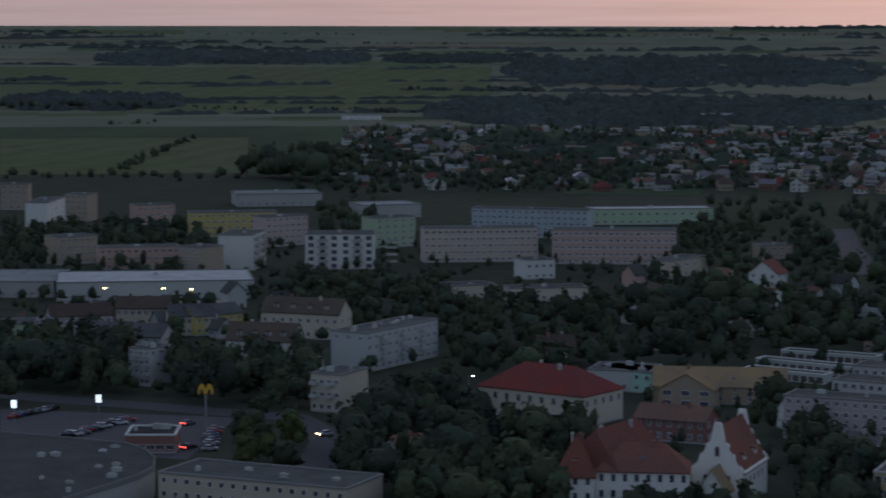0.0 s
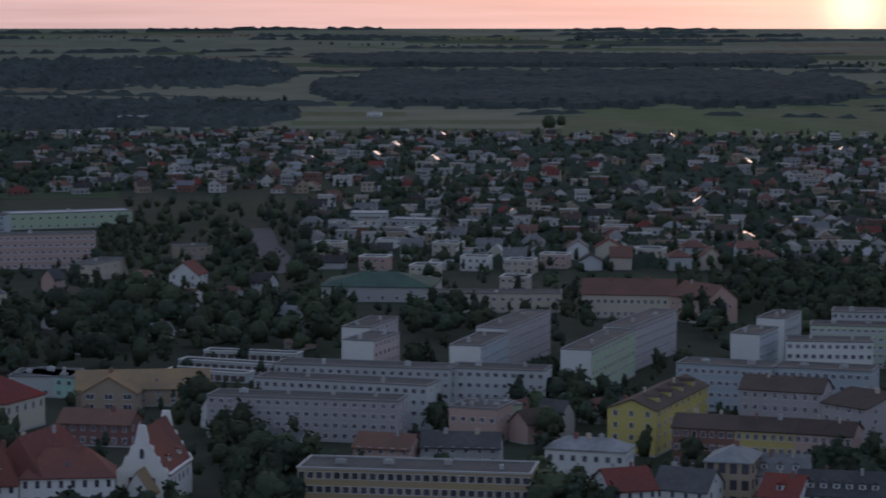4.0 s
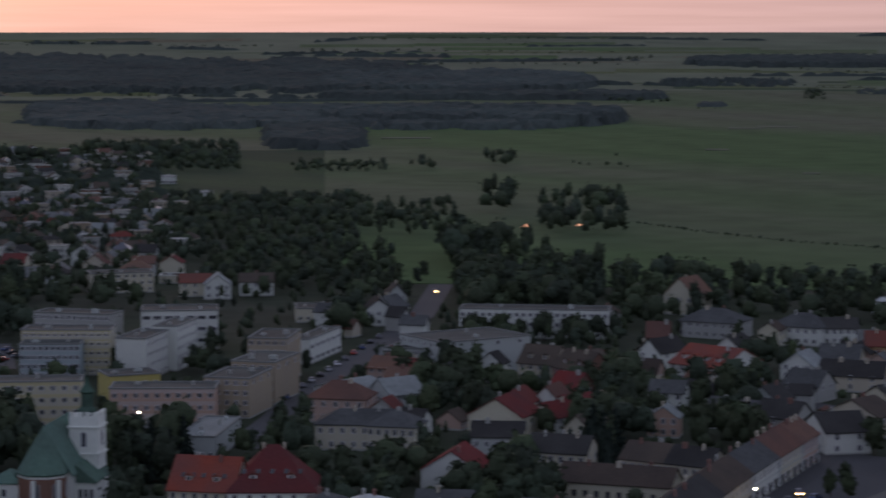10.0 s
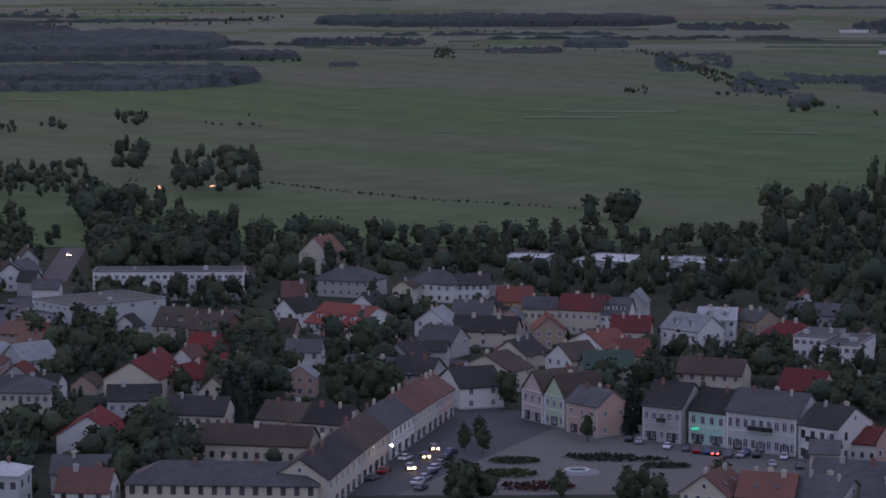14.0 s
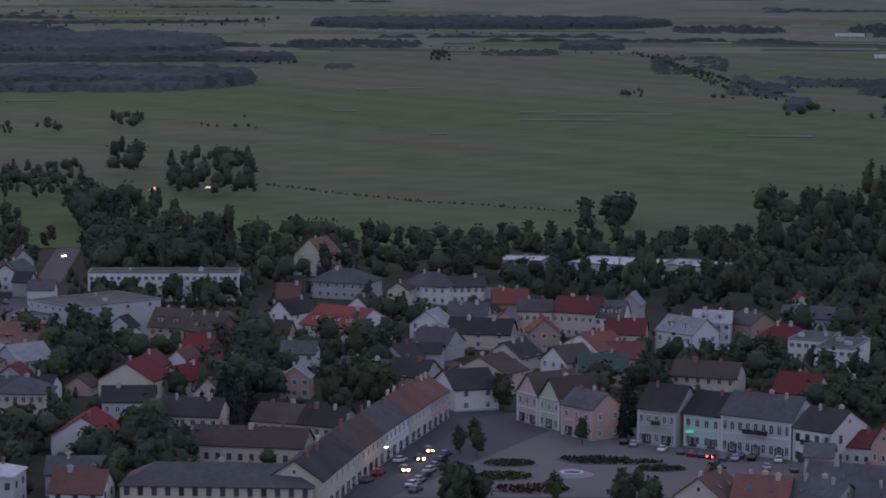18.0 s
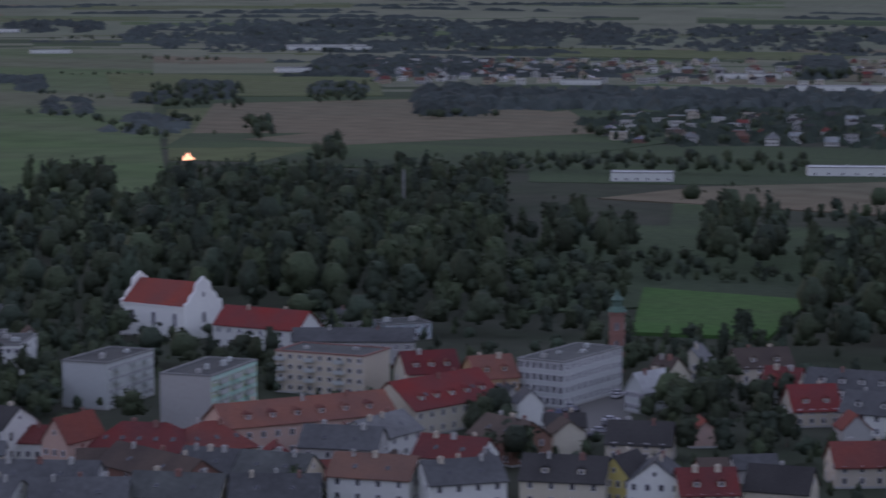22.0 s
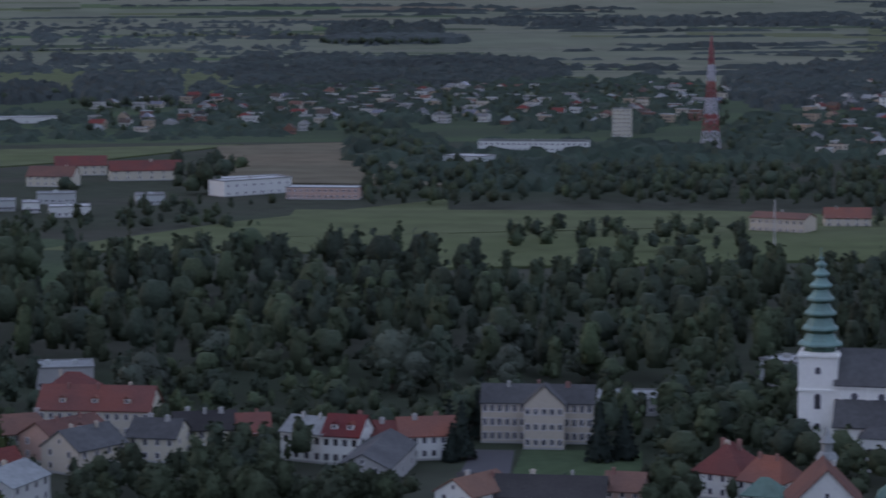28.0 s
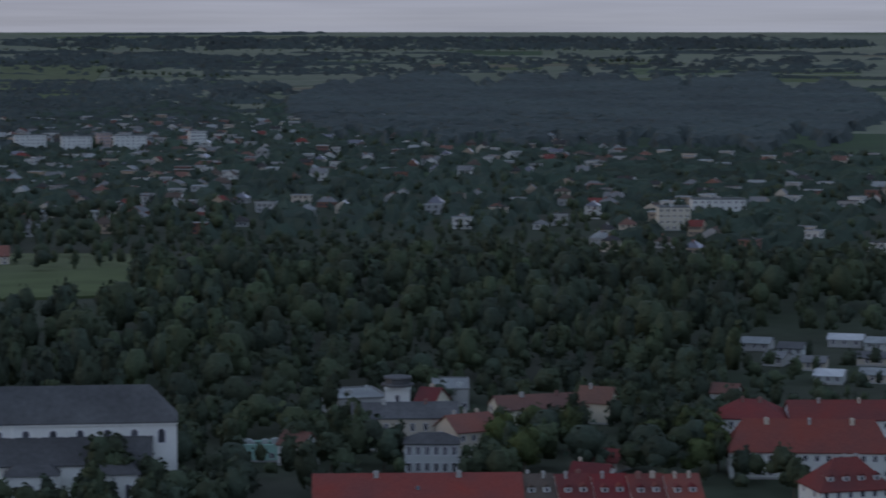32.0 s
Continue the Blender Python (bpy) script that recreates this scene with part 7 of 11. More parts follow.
house(419.1, 582.6, -58.2, 9.1, 10.0, 5, 3, 'light', 'rust', 'small house in a crowded row', nf=3, chim=1, rows=True)
house(583.2, 624.6, -66.0, 21.3, 16.0, 6, 4, 'grey', 'slate', 'grey building with a dark hipped roof', form='hip', nf=7, chim=2, rows=True)
house(594.9, 593.6, -69.6, 18.1, 15.0, 6.5, 4, 'white', 'slate', 'white house with a long grey roof', form='hip', nf=6, chim=2, rows=True)
house(602.8, 586.1, -37.6, 14.3, 12.0, 6, 3, 'white', 'dark', 'white house with a dark roof', nf=6, chim=1, rows=True)
house(477.5, 488.8, -70.0, 9.5, 11.0, 5, 4, 'light', 'dark', 'old town house with a dark pitched roof', cross=True, nf=3, chim=2, rows=True)
house(531.1, 508.3, -58.2, 19.4, 11.0, 5, 4, 'beige', 'dark', 'old town house with a dark pitched roof', cross=False, nf=3, chim=2, rows=True)
house(475.7, 452.0, -79.1, 16.8, 11.0, 6, 4, 'beige', 'brown', 'old town house with a brown pitched roof', cross=True, nf=3, chim=2, rows=True)
house(504.4, 469.9, -81.7, 12.0, 11.0, 5, 4, 'cream', 'dark', 'old town house with a dark pitched roof', cross=True, nf=3, chim=2, rows=True)
house(504.0, 449.3, -94.8, 10.5, 11.0, 6, 4, 'white', 'brown', 'old town house with a brown pitched roof', cross=True, nf=3, chim=2, rows=True)
house(522.4, 455.2, -101.7, 17.9, 11.0, 7, 4, 'white', 'tile', 'old town house with a red tiled pitched roof', cross=True, nf=3, chim=2, rows=True)
house(524.9, 446.5, -44.1, 10.6, 11.0, 5, 4, 'beige', 'tile', 'old town house with a red tiled pitched roof', cross=False, nf=3, chim=2, rows=True)
house(503.6, 436.3, -44.2, 13.4, 11.0, 5, 4, 'cream', 'green', 'old town house with a dull green pitched roof', cross=False, nf=3, chim=2, rows=True)
house(534.4, 533.0, -64.9, 10.6, 11.0, 5, 4, 'white', 'zinc', 'old town house with a pale pitched roof', cross=True, nf=3, chim=2, rows=True)
house(506.9, 502.8, -73.9, 11.3, 11.0, 5, 4, 'grey', 'slate', 'old town house with a grey pitched roof', cross=False, nf=3, chim=2, rows=True)
house(460.0, 465.7, -72.5, 12.0, 11.0, 5, 4, 'grey', 'dark', 'old town house with a dark pitched roof', cross=False, nf=3, chim=2, rows=True)
house(456.3, 479.3, -73.1, 15.8, 11.0, 4, 4, 'grey', 'slate', 'old town house with a grey pitched roof', cross=False, nf=3, chim=2, rows=True)
house(541.1, 492.5, -44.1, 9.3, 11.0, 6, 4, 'tan', 'tile', 'old town house with a red tiled pitched roof', cross=True, nf=3, chim=2, rows=True)
house(549.2, 531.1, -55.9, 12.5, 11.0, 6, 4, 'cream', 'slate', 'old town house with a grey pitched roof', cross=False, nf=3, chim=2, rows=True)
house(551.1, 468.1, -55.6, 11.7, 11.0, 7, 4, 'cream', 'maroon', 'old town house with a dark red pitched roof', cross=False, nf=3, chim=2, rows=True)
house(571.4, 534.5, -44.0, 11.2, 12.0, 8, 4, 'orange', 'maroon', 'orange tenement with a dark red roof', nf=5, chim=2, rows=True)
house(563.8, 516.4, -51.1, 10.6, 12.0, 8, 3, 'cream', 'slate', 'cream tenement with a grey roof', nf=5, chim=2, rows=True)
house(571.5, 504.6, -70.7, 14.6, 12.0, 8, 4, 'cream', 'maroon', 'cream tenement with a dark red roof', nf=6, chim=2, rows=True)
house(576.3, 495.3, -60.8, 8.9, 12.0, 7, 4.5, 'white', 'slate', 'white house with three arched dormers', trim='light', nf=4, dorm=3, chim=1, rows=True)
house(577.6, 456.7, -56.5, 11.3, 12.0, 9, 3, 'light', 'pale', 'ornate grey tenement with a pale roof', trim='white', nf=5, floors=3, chim=2, dorm=2, rows=True)
house(560.8, 452.9, -91.2, 14.3, 12.0, 8, 4, 'white', 'zinc', 'white tenement with a pale roof', trim='light', nf=4, chim=2, dorm=2, rows=True)
house(589.1, 450.6, -89.9, 8.5, 12.0, 8, 3, 'tan', 'felt', 'plain brown tenement side', nf=2, chim=2, rows=True)
house(581.3, 432.7, -60.6, 16.0, 14.0, 6, 4, 'cream', 'maroon', 'house with a broad dark red hipped roof', form='hip', nf=6, chim=2, rows=True)
house(618.9, 451.2, -67.6, 16.0, 12.0, 7, 3, 'grey', 'slate', 'grey building with a dark roof', nf=5, chim=2, rows=True)
block(570.3, 413.9, -68.5, 10.6, 18.1, 9, 'white', 'white flat-roofed house in the town', 3, 5, 3, rows=True, vents=2)
block(565.3, 400.4, -67.4, 10.6, 21.9, 9, 'white', 'white and yellow flat-roofed house', 3, 5, 3, rows=True, vents=2)
house(507.7, 372.2, -75.8, 11.6, 11.0, 6, 4.5, 'pink', 'maroon', 'pink house with a dark red metal roof', nf=4, chim=1, rows=True)
house(511.4, 405.6, -65.9, 17.7, 11.0, 6, 3.5, 'beige', 'brown', 'beige house with a brown roof', nf=6, chim=2, rows=True)
house(451.7, 408.8, -104.8, 9.7, 13.0, 8, 5, 'pink', 'brown', 'ornate gabled tenement by the square', trim='white', cross=True, nf=3, ns=0, wh=1.8, rows=True)
house(450.1, 400.5, -99.3, 8.1, 13.0, 8, 5, 'green', 'brown', 'pale green gabled tenement by the square', trim='white', cross=True, nf=3, ns=0, wh=1.8, rows=True)
house(444.7, 388.5, -96.0, 11.1, 10.0, 8, 3.4, 'salmon', 'slate', 'pink tenement with a grey metal roof by the square', trim='cream', nf=3, ns=2, chim=3, dark=True, rows=True)
house(454.3, 391.0, -82.0, 5.1, 12.0, 3.8, 3, 'white', 'dark', 'low white shop with a dark roof', nf=2, floors=1, rows=True)
house(452.9, 370.9, -76.6, 10.2, 14.0, 9, 5, 'grey', 'dark', 'grey tenement with a balcony by the square', trim='light', bal=(2,), nf=5, ns=0, wh=1.9, chim=1, rows=True)
house(457.3, 359.9, -81.8, 10.0, 14.0, 8.5, 4.5, 'mint', 'dark', 'mint green tenement with a lit shop front', trim='white', nf=4, ns=0, wh=1.9, chim=2, rows=True)
house(458.9, 345.6, -79.2, 18.2, 14.0, 9.5, 4.5, 'light', 'slate', 'pale blue tenement with pilasters and long balcony', trim='white', bal=(3, 4, 5), nf=9, ns=2, wh=2.2, chim=3, rows=True)
house(460.3, 329.1, -87.4, 10.4, 15.0, 8.5, 4, 'white', 'dark', 'white tenement with a small balcony', trim='light', bal=(1,), nf=4, ns=2, wh=1.9, chim=2, dark=True)
house(465.4, 324.5, -71.4, 9.1, 12.0, 4.5, 3, 'white', 'maroon', 'low white house with a dark red roof', nf=4, floors=1)
block(694.8, 593.1, -70.4, 32.3, 26.0, 6, 'light', 'long white hall with a pale flat roof', 1, 14, rc='pale', name='hall', category='hall', lit=0.1, rows=True, vents=1)
block(715.8, 576.5, -86.9, 26.7, 20.0, 5, 'white', 'white hall with a pale roof', 1, 8, rc='pale', name='hall', category='hall', rows=True, vents=1)
block(682.3, 631.0, -57.0, 16.4, 18.0, 5, 'light', 'low grey hall with a pale roof', 1, 6, rc='pale', name='hall', category='hall', rows=True, vents=1)
house(451.4, 303.2, -95.8, 7.2, 13.0, 9, 5, 'salmon', 'maroon', 'pink house with an ornate curved gable', cross=True, nf=3, ns=0)
house(461.0, 290.5, -75.5, 24.3, 15.0, 6.5, 5, 'cream', 'maroon', 'cream house with a broad dark red hipped roof', form='hip', nf=9, chim=2, sky_l=5, dark=True)
house(468.3, 278.4, -37.4, 17.7, 16.0, 6.5, 5, 'cream', 'maroon', 'cream house with a broad dark red hipped roof', form='hip', nf=6, chim=2, sky_l=3, dark=True)
block(536.6, 349.1, 4.0, 25.1, 13.1, 12, 'light', 'pale grey apartment block with balconies', 4, 8, 0, vents=2, bal=(1, 4, 6), rows=True)
block(523.1, 310.7, 5.9, 27.6, 13.7, 13.5, 'green', 'light green apartment block with balconies and a grey end wall', 5, 7, 0, vents=4, bal=(1, 3, 5), bands='mint', end='grey', rows=True)
block(576.3, 303.9, -88.4, 26.2, 15.9, 11, 'beige', 'beige apartment block with dark red roof pieces', 4, 9, 0, vents=2, bal=(0, 3, 6), edge='maroon', rows=True)
house(500.5, 272.6, -36.0, 43.6, 14.0, 8, 4.5, 'salmon', 'tile', 'long terracotta house with projecting gabled bays', nf=12, dorm=6, chim=3, ns=0, rows=True)
house(541.0, 257.0, -18.0, 31.5, 17.0, 7, 6, 'cream', 'red', 'white building with a steep red dormered roof', nf=8, dorm=5, chim=3, sky_l=3, rows=True)
house(575.7, 275.6, -47.6, 14.7, 12.0, 8, 5, 'cream', 'maroon', 'cream building with a dark red mansard roof', nf=6, dorm=3, chim=1, rows=True)
gable_church(647.1, 397.8, -98.0, 25.1, 17.0, 10.7, 6.5, "chalk", "bright", "white convent church with scrolled gables and red roof", 3)
house(636.9, 358.0, -94.0, 29.8, 13.0, 7, 5, 'white', 'bright', 'white convent wing with a red tiled roof', nf=8, chim=2, rows=True)
house(681.7, 354.3, -54.4, 15.3, 12.0, 4, 2.5, 'grey', 'felt', 'low grey house with a flat pitched roof', nf=5, floors=1, cross=True, rows=True)
block(671.1, 330.3, -40.7, 15.3, 12.0, 5, 'blue', 'low white and blue building', 2, 5, rows=True, vents=2)
house(623.3, 321.8, -65.3, 34.8, 12.0, 7, 3, 'grey', 'slate', 'long grey house with a dark roof', nf=10, chim=2, rows=True)
house(421.3, 291.2, -68.4, 24.9, 12.0, 6, 4, 'light', 'slate', 'old town house with a grey roof in a dense block', cross=False, nf=4, chim=3, sky_l=2)
house(441.2, 274.6, -111.4, 29.1, 12.0, 6, 4, 'brick', 'brown', 'old town house with a brown roof in a dense block', cross=False, nf=4, chim=3, sky_l=2)
house(448.7, 265.9, -84.1, 12.4, 12.0, 6, 4, 'light', 'slate', 'old town house with a grey roof in a dense block', cross=False, nf=4, chim=3, sky_l=2)
house(450.5, 250.9, -85.2, 16.3, 12.0, 6, 4, 'beige', 'felt', 'old town house with a grey felt roof in a dense block', cross=False, nf=4, chim=3, sky_l=2)
house(479.4, 250.1, -76.1, 17.8, 12.0, 7, 4, 'grey', 'slate', 'old town house with a grey roof in a dense block', cross=False, nf=4, chim=3, sky_l=2)
house(499.5, 251.5, -8.3, 19.0, 12.0, 6, 4, 'white', 'grey', 'old town house with a grey roof in a dense block', cross=False, nf=4, chim=3, sky_l=2)
house(457.6, 230.9, -81.3, 18.1, 12.0, 6, 4, 'white', 'rust', 'old town house with a rusty red roof in a dense block', cross=False, nf=4, chim=3, sky_l=2)
house(481.3, 223.5, -88.1, 15.7, 12.0, 6.5, 4, 'white', 'maroon', 'old town house with a dark red roof in a dense block', cross=False, nf=4, chim=3, sky_l=2)
house(460.6, 212.9, -47.2, 16.8, 12.0, 6, 4, 'white', 'slate', 'old town house with a grey roof in a dense block', cross=False, nf=4, chim=3, sky_l=2)
house(396.9, 299.9, -63.3, 11.3, 12.0, 6, 4, 'cream', 'tile', 'old town house with a red tiled roof in a dense block', cross=False, nf=4, chim=3, sky_l=2)
house(402.7, 289.7, -87.2, 12.4, 12.0, 6, 4, 'light', 'slate', 'old town house with a grey roof in a dense block', cross=False, nf=4, chim=3, sky_l=2)
house(409.6, 273.8, -61.3, 19.5, 12.0, 6, 4, 'cream', 'slate', 'old town house with a grey roof in a dense block', cross=False, nf=4, chim=3, sky_l=2)
house(422.8, 258.3, -75.0, 19.1, 12.0, 6, 4, 'cream', 'felt', 'old town house with a grey felt roof in a dense block', cross=False, nf=4, chim=3, sky_l=2)
house(430.1, 240.0, -65.1, 18.1, 12.0, 6, 4, 'grey', 'slate', 'old town house with a grey roof in a dense block', cross=False, nf=4, chim=3, sky_l=2)
house(391.4, 309.7, -73.3, 10.5, 12.0, 6, 4, 'cream', 'rust', 'old town house with a rusty red roof in a dense block', cross=True, nf=4, chim=3, sky_l=2)
house(509.8, 223.1, -115.2, 15.4, 12.0, 6, 4, 'brick', 'brown', 'old town house with a brown roof in a dense block', cross=False, nf=4, chim=3, sky_l=2)
house(575.4, 257.6, -42.8, 11.7, 12.0, 8, 5, 'orange', 'tile', 'orange building with a steep red roof', nf=5, dorm=2, chim=2, rows=True)
block(592.5, 241.7, -7.0, 31.5, 13.8, 12, 'light', 'large pale grey office building with tall windows', 4, 10, 7, vents=4, wh=2.0, name='office_block', category='office', rows=True)
slim_tower(640.1, 247.2, 20, 4.2, 17.0, "maroon", "copper", "slender brick tower with a green copper cap")
house(471.5, 193.2, -77.7, 17.9, 11.0, 6, 4.5, 'cream', 'dark', 'town house with a dark pitched roof', cross=False, nf=4, chim=2, dorm=2)
house(479.1, 182.8, -95.7, 8.2, 11.0, 6, 4.5, 'yellow', 'dark', 'town house with a dark pitched roof', cross=True, nf=4, chim=2, dorm=0)
house(478.5, 175.4, -76.1, 11.5, 11.0, 6, 4.5, 'white', 'slate', 'town house with a grey pitched roof', cross=True, nf=4, chim=2, dorm=0)
house(475.9, 163.9, -59.5, 12.1, 11.0, 5, 4.5, 'cream', 'maroon', 'town house with a dark red pitched roof', cross=False, nf=4, chim=2, dorm=2)
house(518.7, 141.9, -60.7, 15.5, 11.0, 5, 4.5, 'beige', 'maroon', 'town house with a dark red pitched roof', cross=False, nf=4, chim=2)
house(584.2, 173.9, -54.5, 12.2, 11.0, 4.5, 5.5, 'beige', 'bright', 'town house with a red tiled pitched roof', cross=False, nf=4, chim=2, dorm=2, rows=True)
house(577.3, 155.4, -92.1, 15.0, 11.0, 6, 4.5, 'white', 'slate', 'town house with a grey pitched roof', cross=False, nf=4, chim=2, dorm=2, rows=True)
house(604.8, 187.1, -91.8, 9.7, 11.0, 6, 4.5, 'white', 'maroon', 'town house with a dark red pitched roof', cross=False, nf=4, chim=2, dorm=2, rows=True)
house(559.7, 123.4, -95.0, 8.6, 11.0, 6, 4.5, 'cream', 'dark', 'town house with a dark pitched roof', cross=True, nf=4, chim=2, dorm=0, rows=True)
house(486.3, 118.4, -77.2, 18.3, 11.0, 6, 4.5, 'grey', 'slate', 'town house with a grey pitched roof', cross=False, nf=4, chim=2, dorm=2)
house(492.8, 85.5, -76.5, 10.1, 11.0, 6, 4.5, 'cream', 'red', 'town house with a bright red pitched roof', cross=True, nf=4, chim=2, dorm=0)
house(488.6, 102.7, -49.6, 15.5, 11.0, 6, 4.5, 'light', 'slate', 'town house with a grey pitched roof', cross=False, nf=4, chim=2, dorm=2)
house(585.2, 122.1, -86.8, 8.2, 11.0, 6, 4.5, 'white', 'brown', 'town house with a brown pitched roof', cross=False, nf=4, chim=2, dorm=2, rows=True)
house(587.6, 130.0, -94.1, 7.9, 11.0, 6, 4.5, 'light', 'dark', 'town house with a dark pitched roof', cross=False, nf=4, chim=2, dorm=2, rows=True)
house(583.9, 111.8, -106.6, 9.1, 11.0, 6, 4.5, 'light', 'brown', 'town house with a brown pitched roof', cross=False, nf=4, chim=2, dorm=2, rows=True)
house(584.4, 100.5, -104.8, 16.2, 11.0, 6, 4.5, 'white', 'red', 'town house with a bright red pitched roof', cross=False, nf=4, chim=2, dorm=2, rows=True)
house(584.2, 216.6, -113.1, 6.4, 11.0, 6, 4.5, 'light', 'pale', 'town house with a pale pitched roof', cross=True, nf=4, chim=2, dorm=0, rows=True)
house(596.2, 216.0, -105.6, 6.3, 11.0, 8, 4.5, 'cream', 'brown', 'town house with a brown pitched roof', cross=False, nf=4, chim=2, dorm=2, rows=True)
house(640.6, 205.3, -51.8, 15.7, 11.0, 5, 4.5, 'beige', 'brown', 'town house with a brown pitched roof', cross=False, nf=4, chim=2, dorm=2, rows=True)
house(636.2, 222.3, -84.7, 8.0, 11.0, 5, 4.5, 'cream', 'grey', 'town house with a grey pitched roof', cross=True, nf=4, chim=2, dorm=0, rows=True)
house(484.9, 150.3, -85.0, 13.5, 10.5, 5, 4.5, 'cream', 'dark', 'low cream house with a dark roof', nf=5, floors=1, chim=1)
house(520.3, 108.8, -80.4, 7.3, 8.9, 8, 5, 'cream', 'brown', 'cream villa with a steep brown roof', nf=4, ns=3, dorm=1, chim=1)
house(528.4, 91.2, -83.1, 11.3, 11.0, 7, 4.5, 'light', 'brown', 'pale blue villa with a brown hipped roof', form='hip', nf=4, chim=1)
house(605.0, 165.6, -87.6, 29.5, 14.0, 7, 4, 'white', 'slate', 'long white terrace with a grey roof', nf=14, chim=2, dorm=5, ns=0, rows=True)
house(606.2, 141.8, -86.5, 18.4, 14.0, 7, 4, 'white', 'slate', 'long white terrace with a grey roof', nf=9, chim=2, dorm=3, ns=0, rows=True)
house(605.8, 124.5, -90.5, 14.6, 12.0, 7, 3.5, 'white', 'brown', 'white terrace with a dark brown roof', nf=7, chim=3, rows=True)
block(609.2, 113.3, -78.7, 11.6, 12.0, 8, 'white', 'white flat-roofed terrace house', 2, 6, rows=True, vents=4)
house(613.9, 98.7, -95.5, 15.8, 12.0, 7, 3.5, 'white', 'dark', 'white terrace with a dark roof', nf=7, chim=2, rows=True)
house(606.7, 91.1, -104.7, 25.9, 12.0, 7, 3.5, 'white', 'dark', 'white terrace with a dark roof', nf=11, chim=3, rows=True)
house(558.6, 56.9, -100.2, 9.9, 18.0, 8.5, 4.2, 'cream', 'sky', 'classical church with a pediment and pale blue roof', cross=True, nf=3, ns=3, chim=0, ww=1.2, wh=2.8, floors=1, name='church', category='church')
slim_tower(614.6, 57.7, 15, 4.2, 11.5, "grey", "sky", "white church lantern tower with a pale roof")
house(601.0, 4.0, -104.5, 28.1, 13.0, 7, 5, 'cream', 'tile', 'long house with a red tiled roof and dormers', nf=12, dorm=3, chim=3, rows=True)
house(622.5, 10.6, -107.9, 15.2, 13.0, 7, 5, 'cream', 'tile', 'house with a tall red tiled roof', form='hip', nf=6, chim=1, rows=True)
house(577.3, 23.3, -76.5, 15.2, 13.0, 6, 3.5, 'light', 'rust', 'pale house with a pinkish metal roof', form='half', nf=6, chim=1, rows=True)
house(571.0, 11.8, -48.7, 17.4, 13.0, 6, 3.5, 'salmon', 'rust', 'house with a rusty pink roof', nf=6, chim=2, dorm=1, rows=True)
house(556.3, 7.4, -45.1, 15.3, 12.0, 6, 4, 'beige', 'slate', 'beige house with a dark slate roof', nf=4, chim=2)
house(566.9, -9.8, -109.3, 11.7, 12.0, 6, 3.5, 'cream', 'slate', 'cream house with a dark slate roof', nf=4, chim=2)
house(575.0, -20.6, -87.8, 14.6, 12.0, 6, 3.5, 'cream', 'dark', 'long house with a dark roof', nf=6, chim=3, rows=True)
house(573.6, -31.9, -87.8, 7.7, 12.0, 5, 4, 'white', 'tile', 'house with an orange tiled roof', nf=3, chim=1, rows=True)
house(561.6, -45.4, -126.6, 11.3, 11.0, 7, 3, 'white', 'zinc', 'white house with a pale metal roof', nf=4, chim=2, dark=True)
house(556.9, -53.0, -115.5, 9.0, 11.0, 7, 4, 'white', 'maroon', 'white house with two dormers in a red roof', nf=4, dorm=2, chim=1, dark=True)
house(561.5, -61.9, -108.1, 9.9, 11.0, 5, 3.5, 'white', 'tile', 'long low house with a red roof', nf=5, chim=1)
house(560.0, -71.3, -87.8, 13.2, 11.0, 6, 3.5, 'white', 'tile', 'white house with a red roof', nf=6, chim=2)
house(538.6, -57.6, -18.0, 30.9, 12.0, 5, 3, 'grey', 'slate', 'outbuilding with a grey roof', nf=3, chim=0)
house(517.9, 23.3, -27.2, 16.0, 12.0, 6, 3, 'white', 'zinc', 'white house with a zinc roof among trees', nf=4, chim=1)
house(492.2, 39.6, -101.0, 9.5, 12.0, 6, 4, 'grey', 'slate', 'house with a grey roof among trees', nf=4, chim=1)
house(491.6, 82.6, -97.8, 12.5, 12.0, 6, 4, 'cream', 'red', 'house with a bright red hipped roof', form='hip', nf=4, chim=1)
house(492.8, 68.9, -92.9, 12.2, 12.0, 6, 4, 'cream', 'tile', 'house with a red hipped roof', form='hip', nf=4, chim=1)
block(673.4, 13.9, -87.8, 15.5, 14.0, 6, 'grey', 'low grey building at the wood edge', 1, 6, rc='zinc', rows=True, vents=2)
house(577.7, -101.2, -103.3, 26.8, 13.0, 10, 3.5, 'beige', 'slate', 'grey-beige school with a slate roof', nf=15, floors=3, chim=3, wh=1.8, name='school', category='school', rows=True)
house(566.2, -100.6, -103.3, 9.6, 5.0, 11, 4.5, 'beige', 'slate', 'school centre bay with a pediment', cross=True, nf=5, ns=0, floors=3, chim=0, name='school', category='school', rows=True)
basilica(540.3, -187.8, -111.6, 45.2, "large white basilica with dark roof and copper spire")
block(468.7, -177.0, -96.4, 18.9, 14.0, 8, 'yellow', 'yellow building with a dark roof and chimneys', 2, 12, 0, rc='slate', vents=4, edge='yellow')
block(466.7, -193.0, -98.2, 12.8, 14.0, 8, 'white', 'white building with a dark roof', 2, 8, 0, rc='slate', vents=3)
house(507.8, -130.6, -128.4, 11.6, 13.0, 6, 5.5, 'white', 'tile', 'white house with a steep red hipped roof', form='hip', nf=4, chim=3)
house(497.0, -136.8, -131.6, 10.0, 12.0, 6, 4.5, 'white', 'tile', 'white house with a red roof', form='half', nf=4, chim=2)
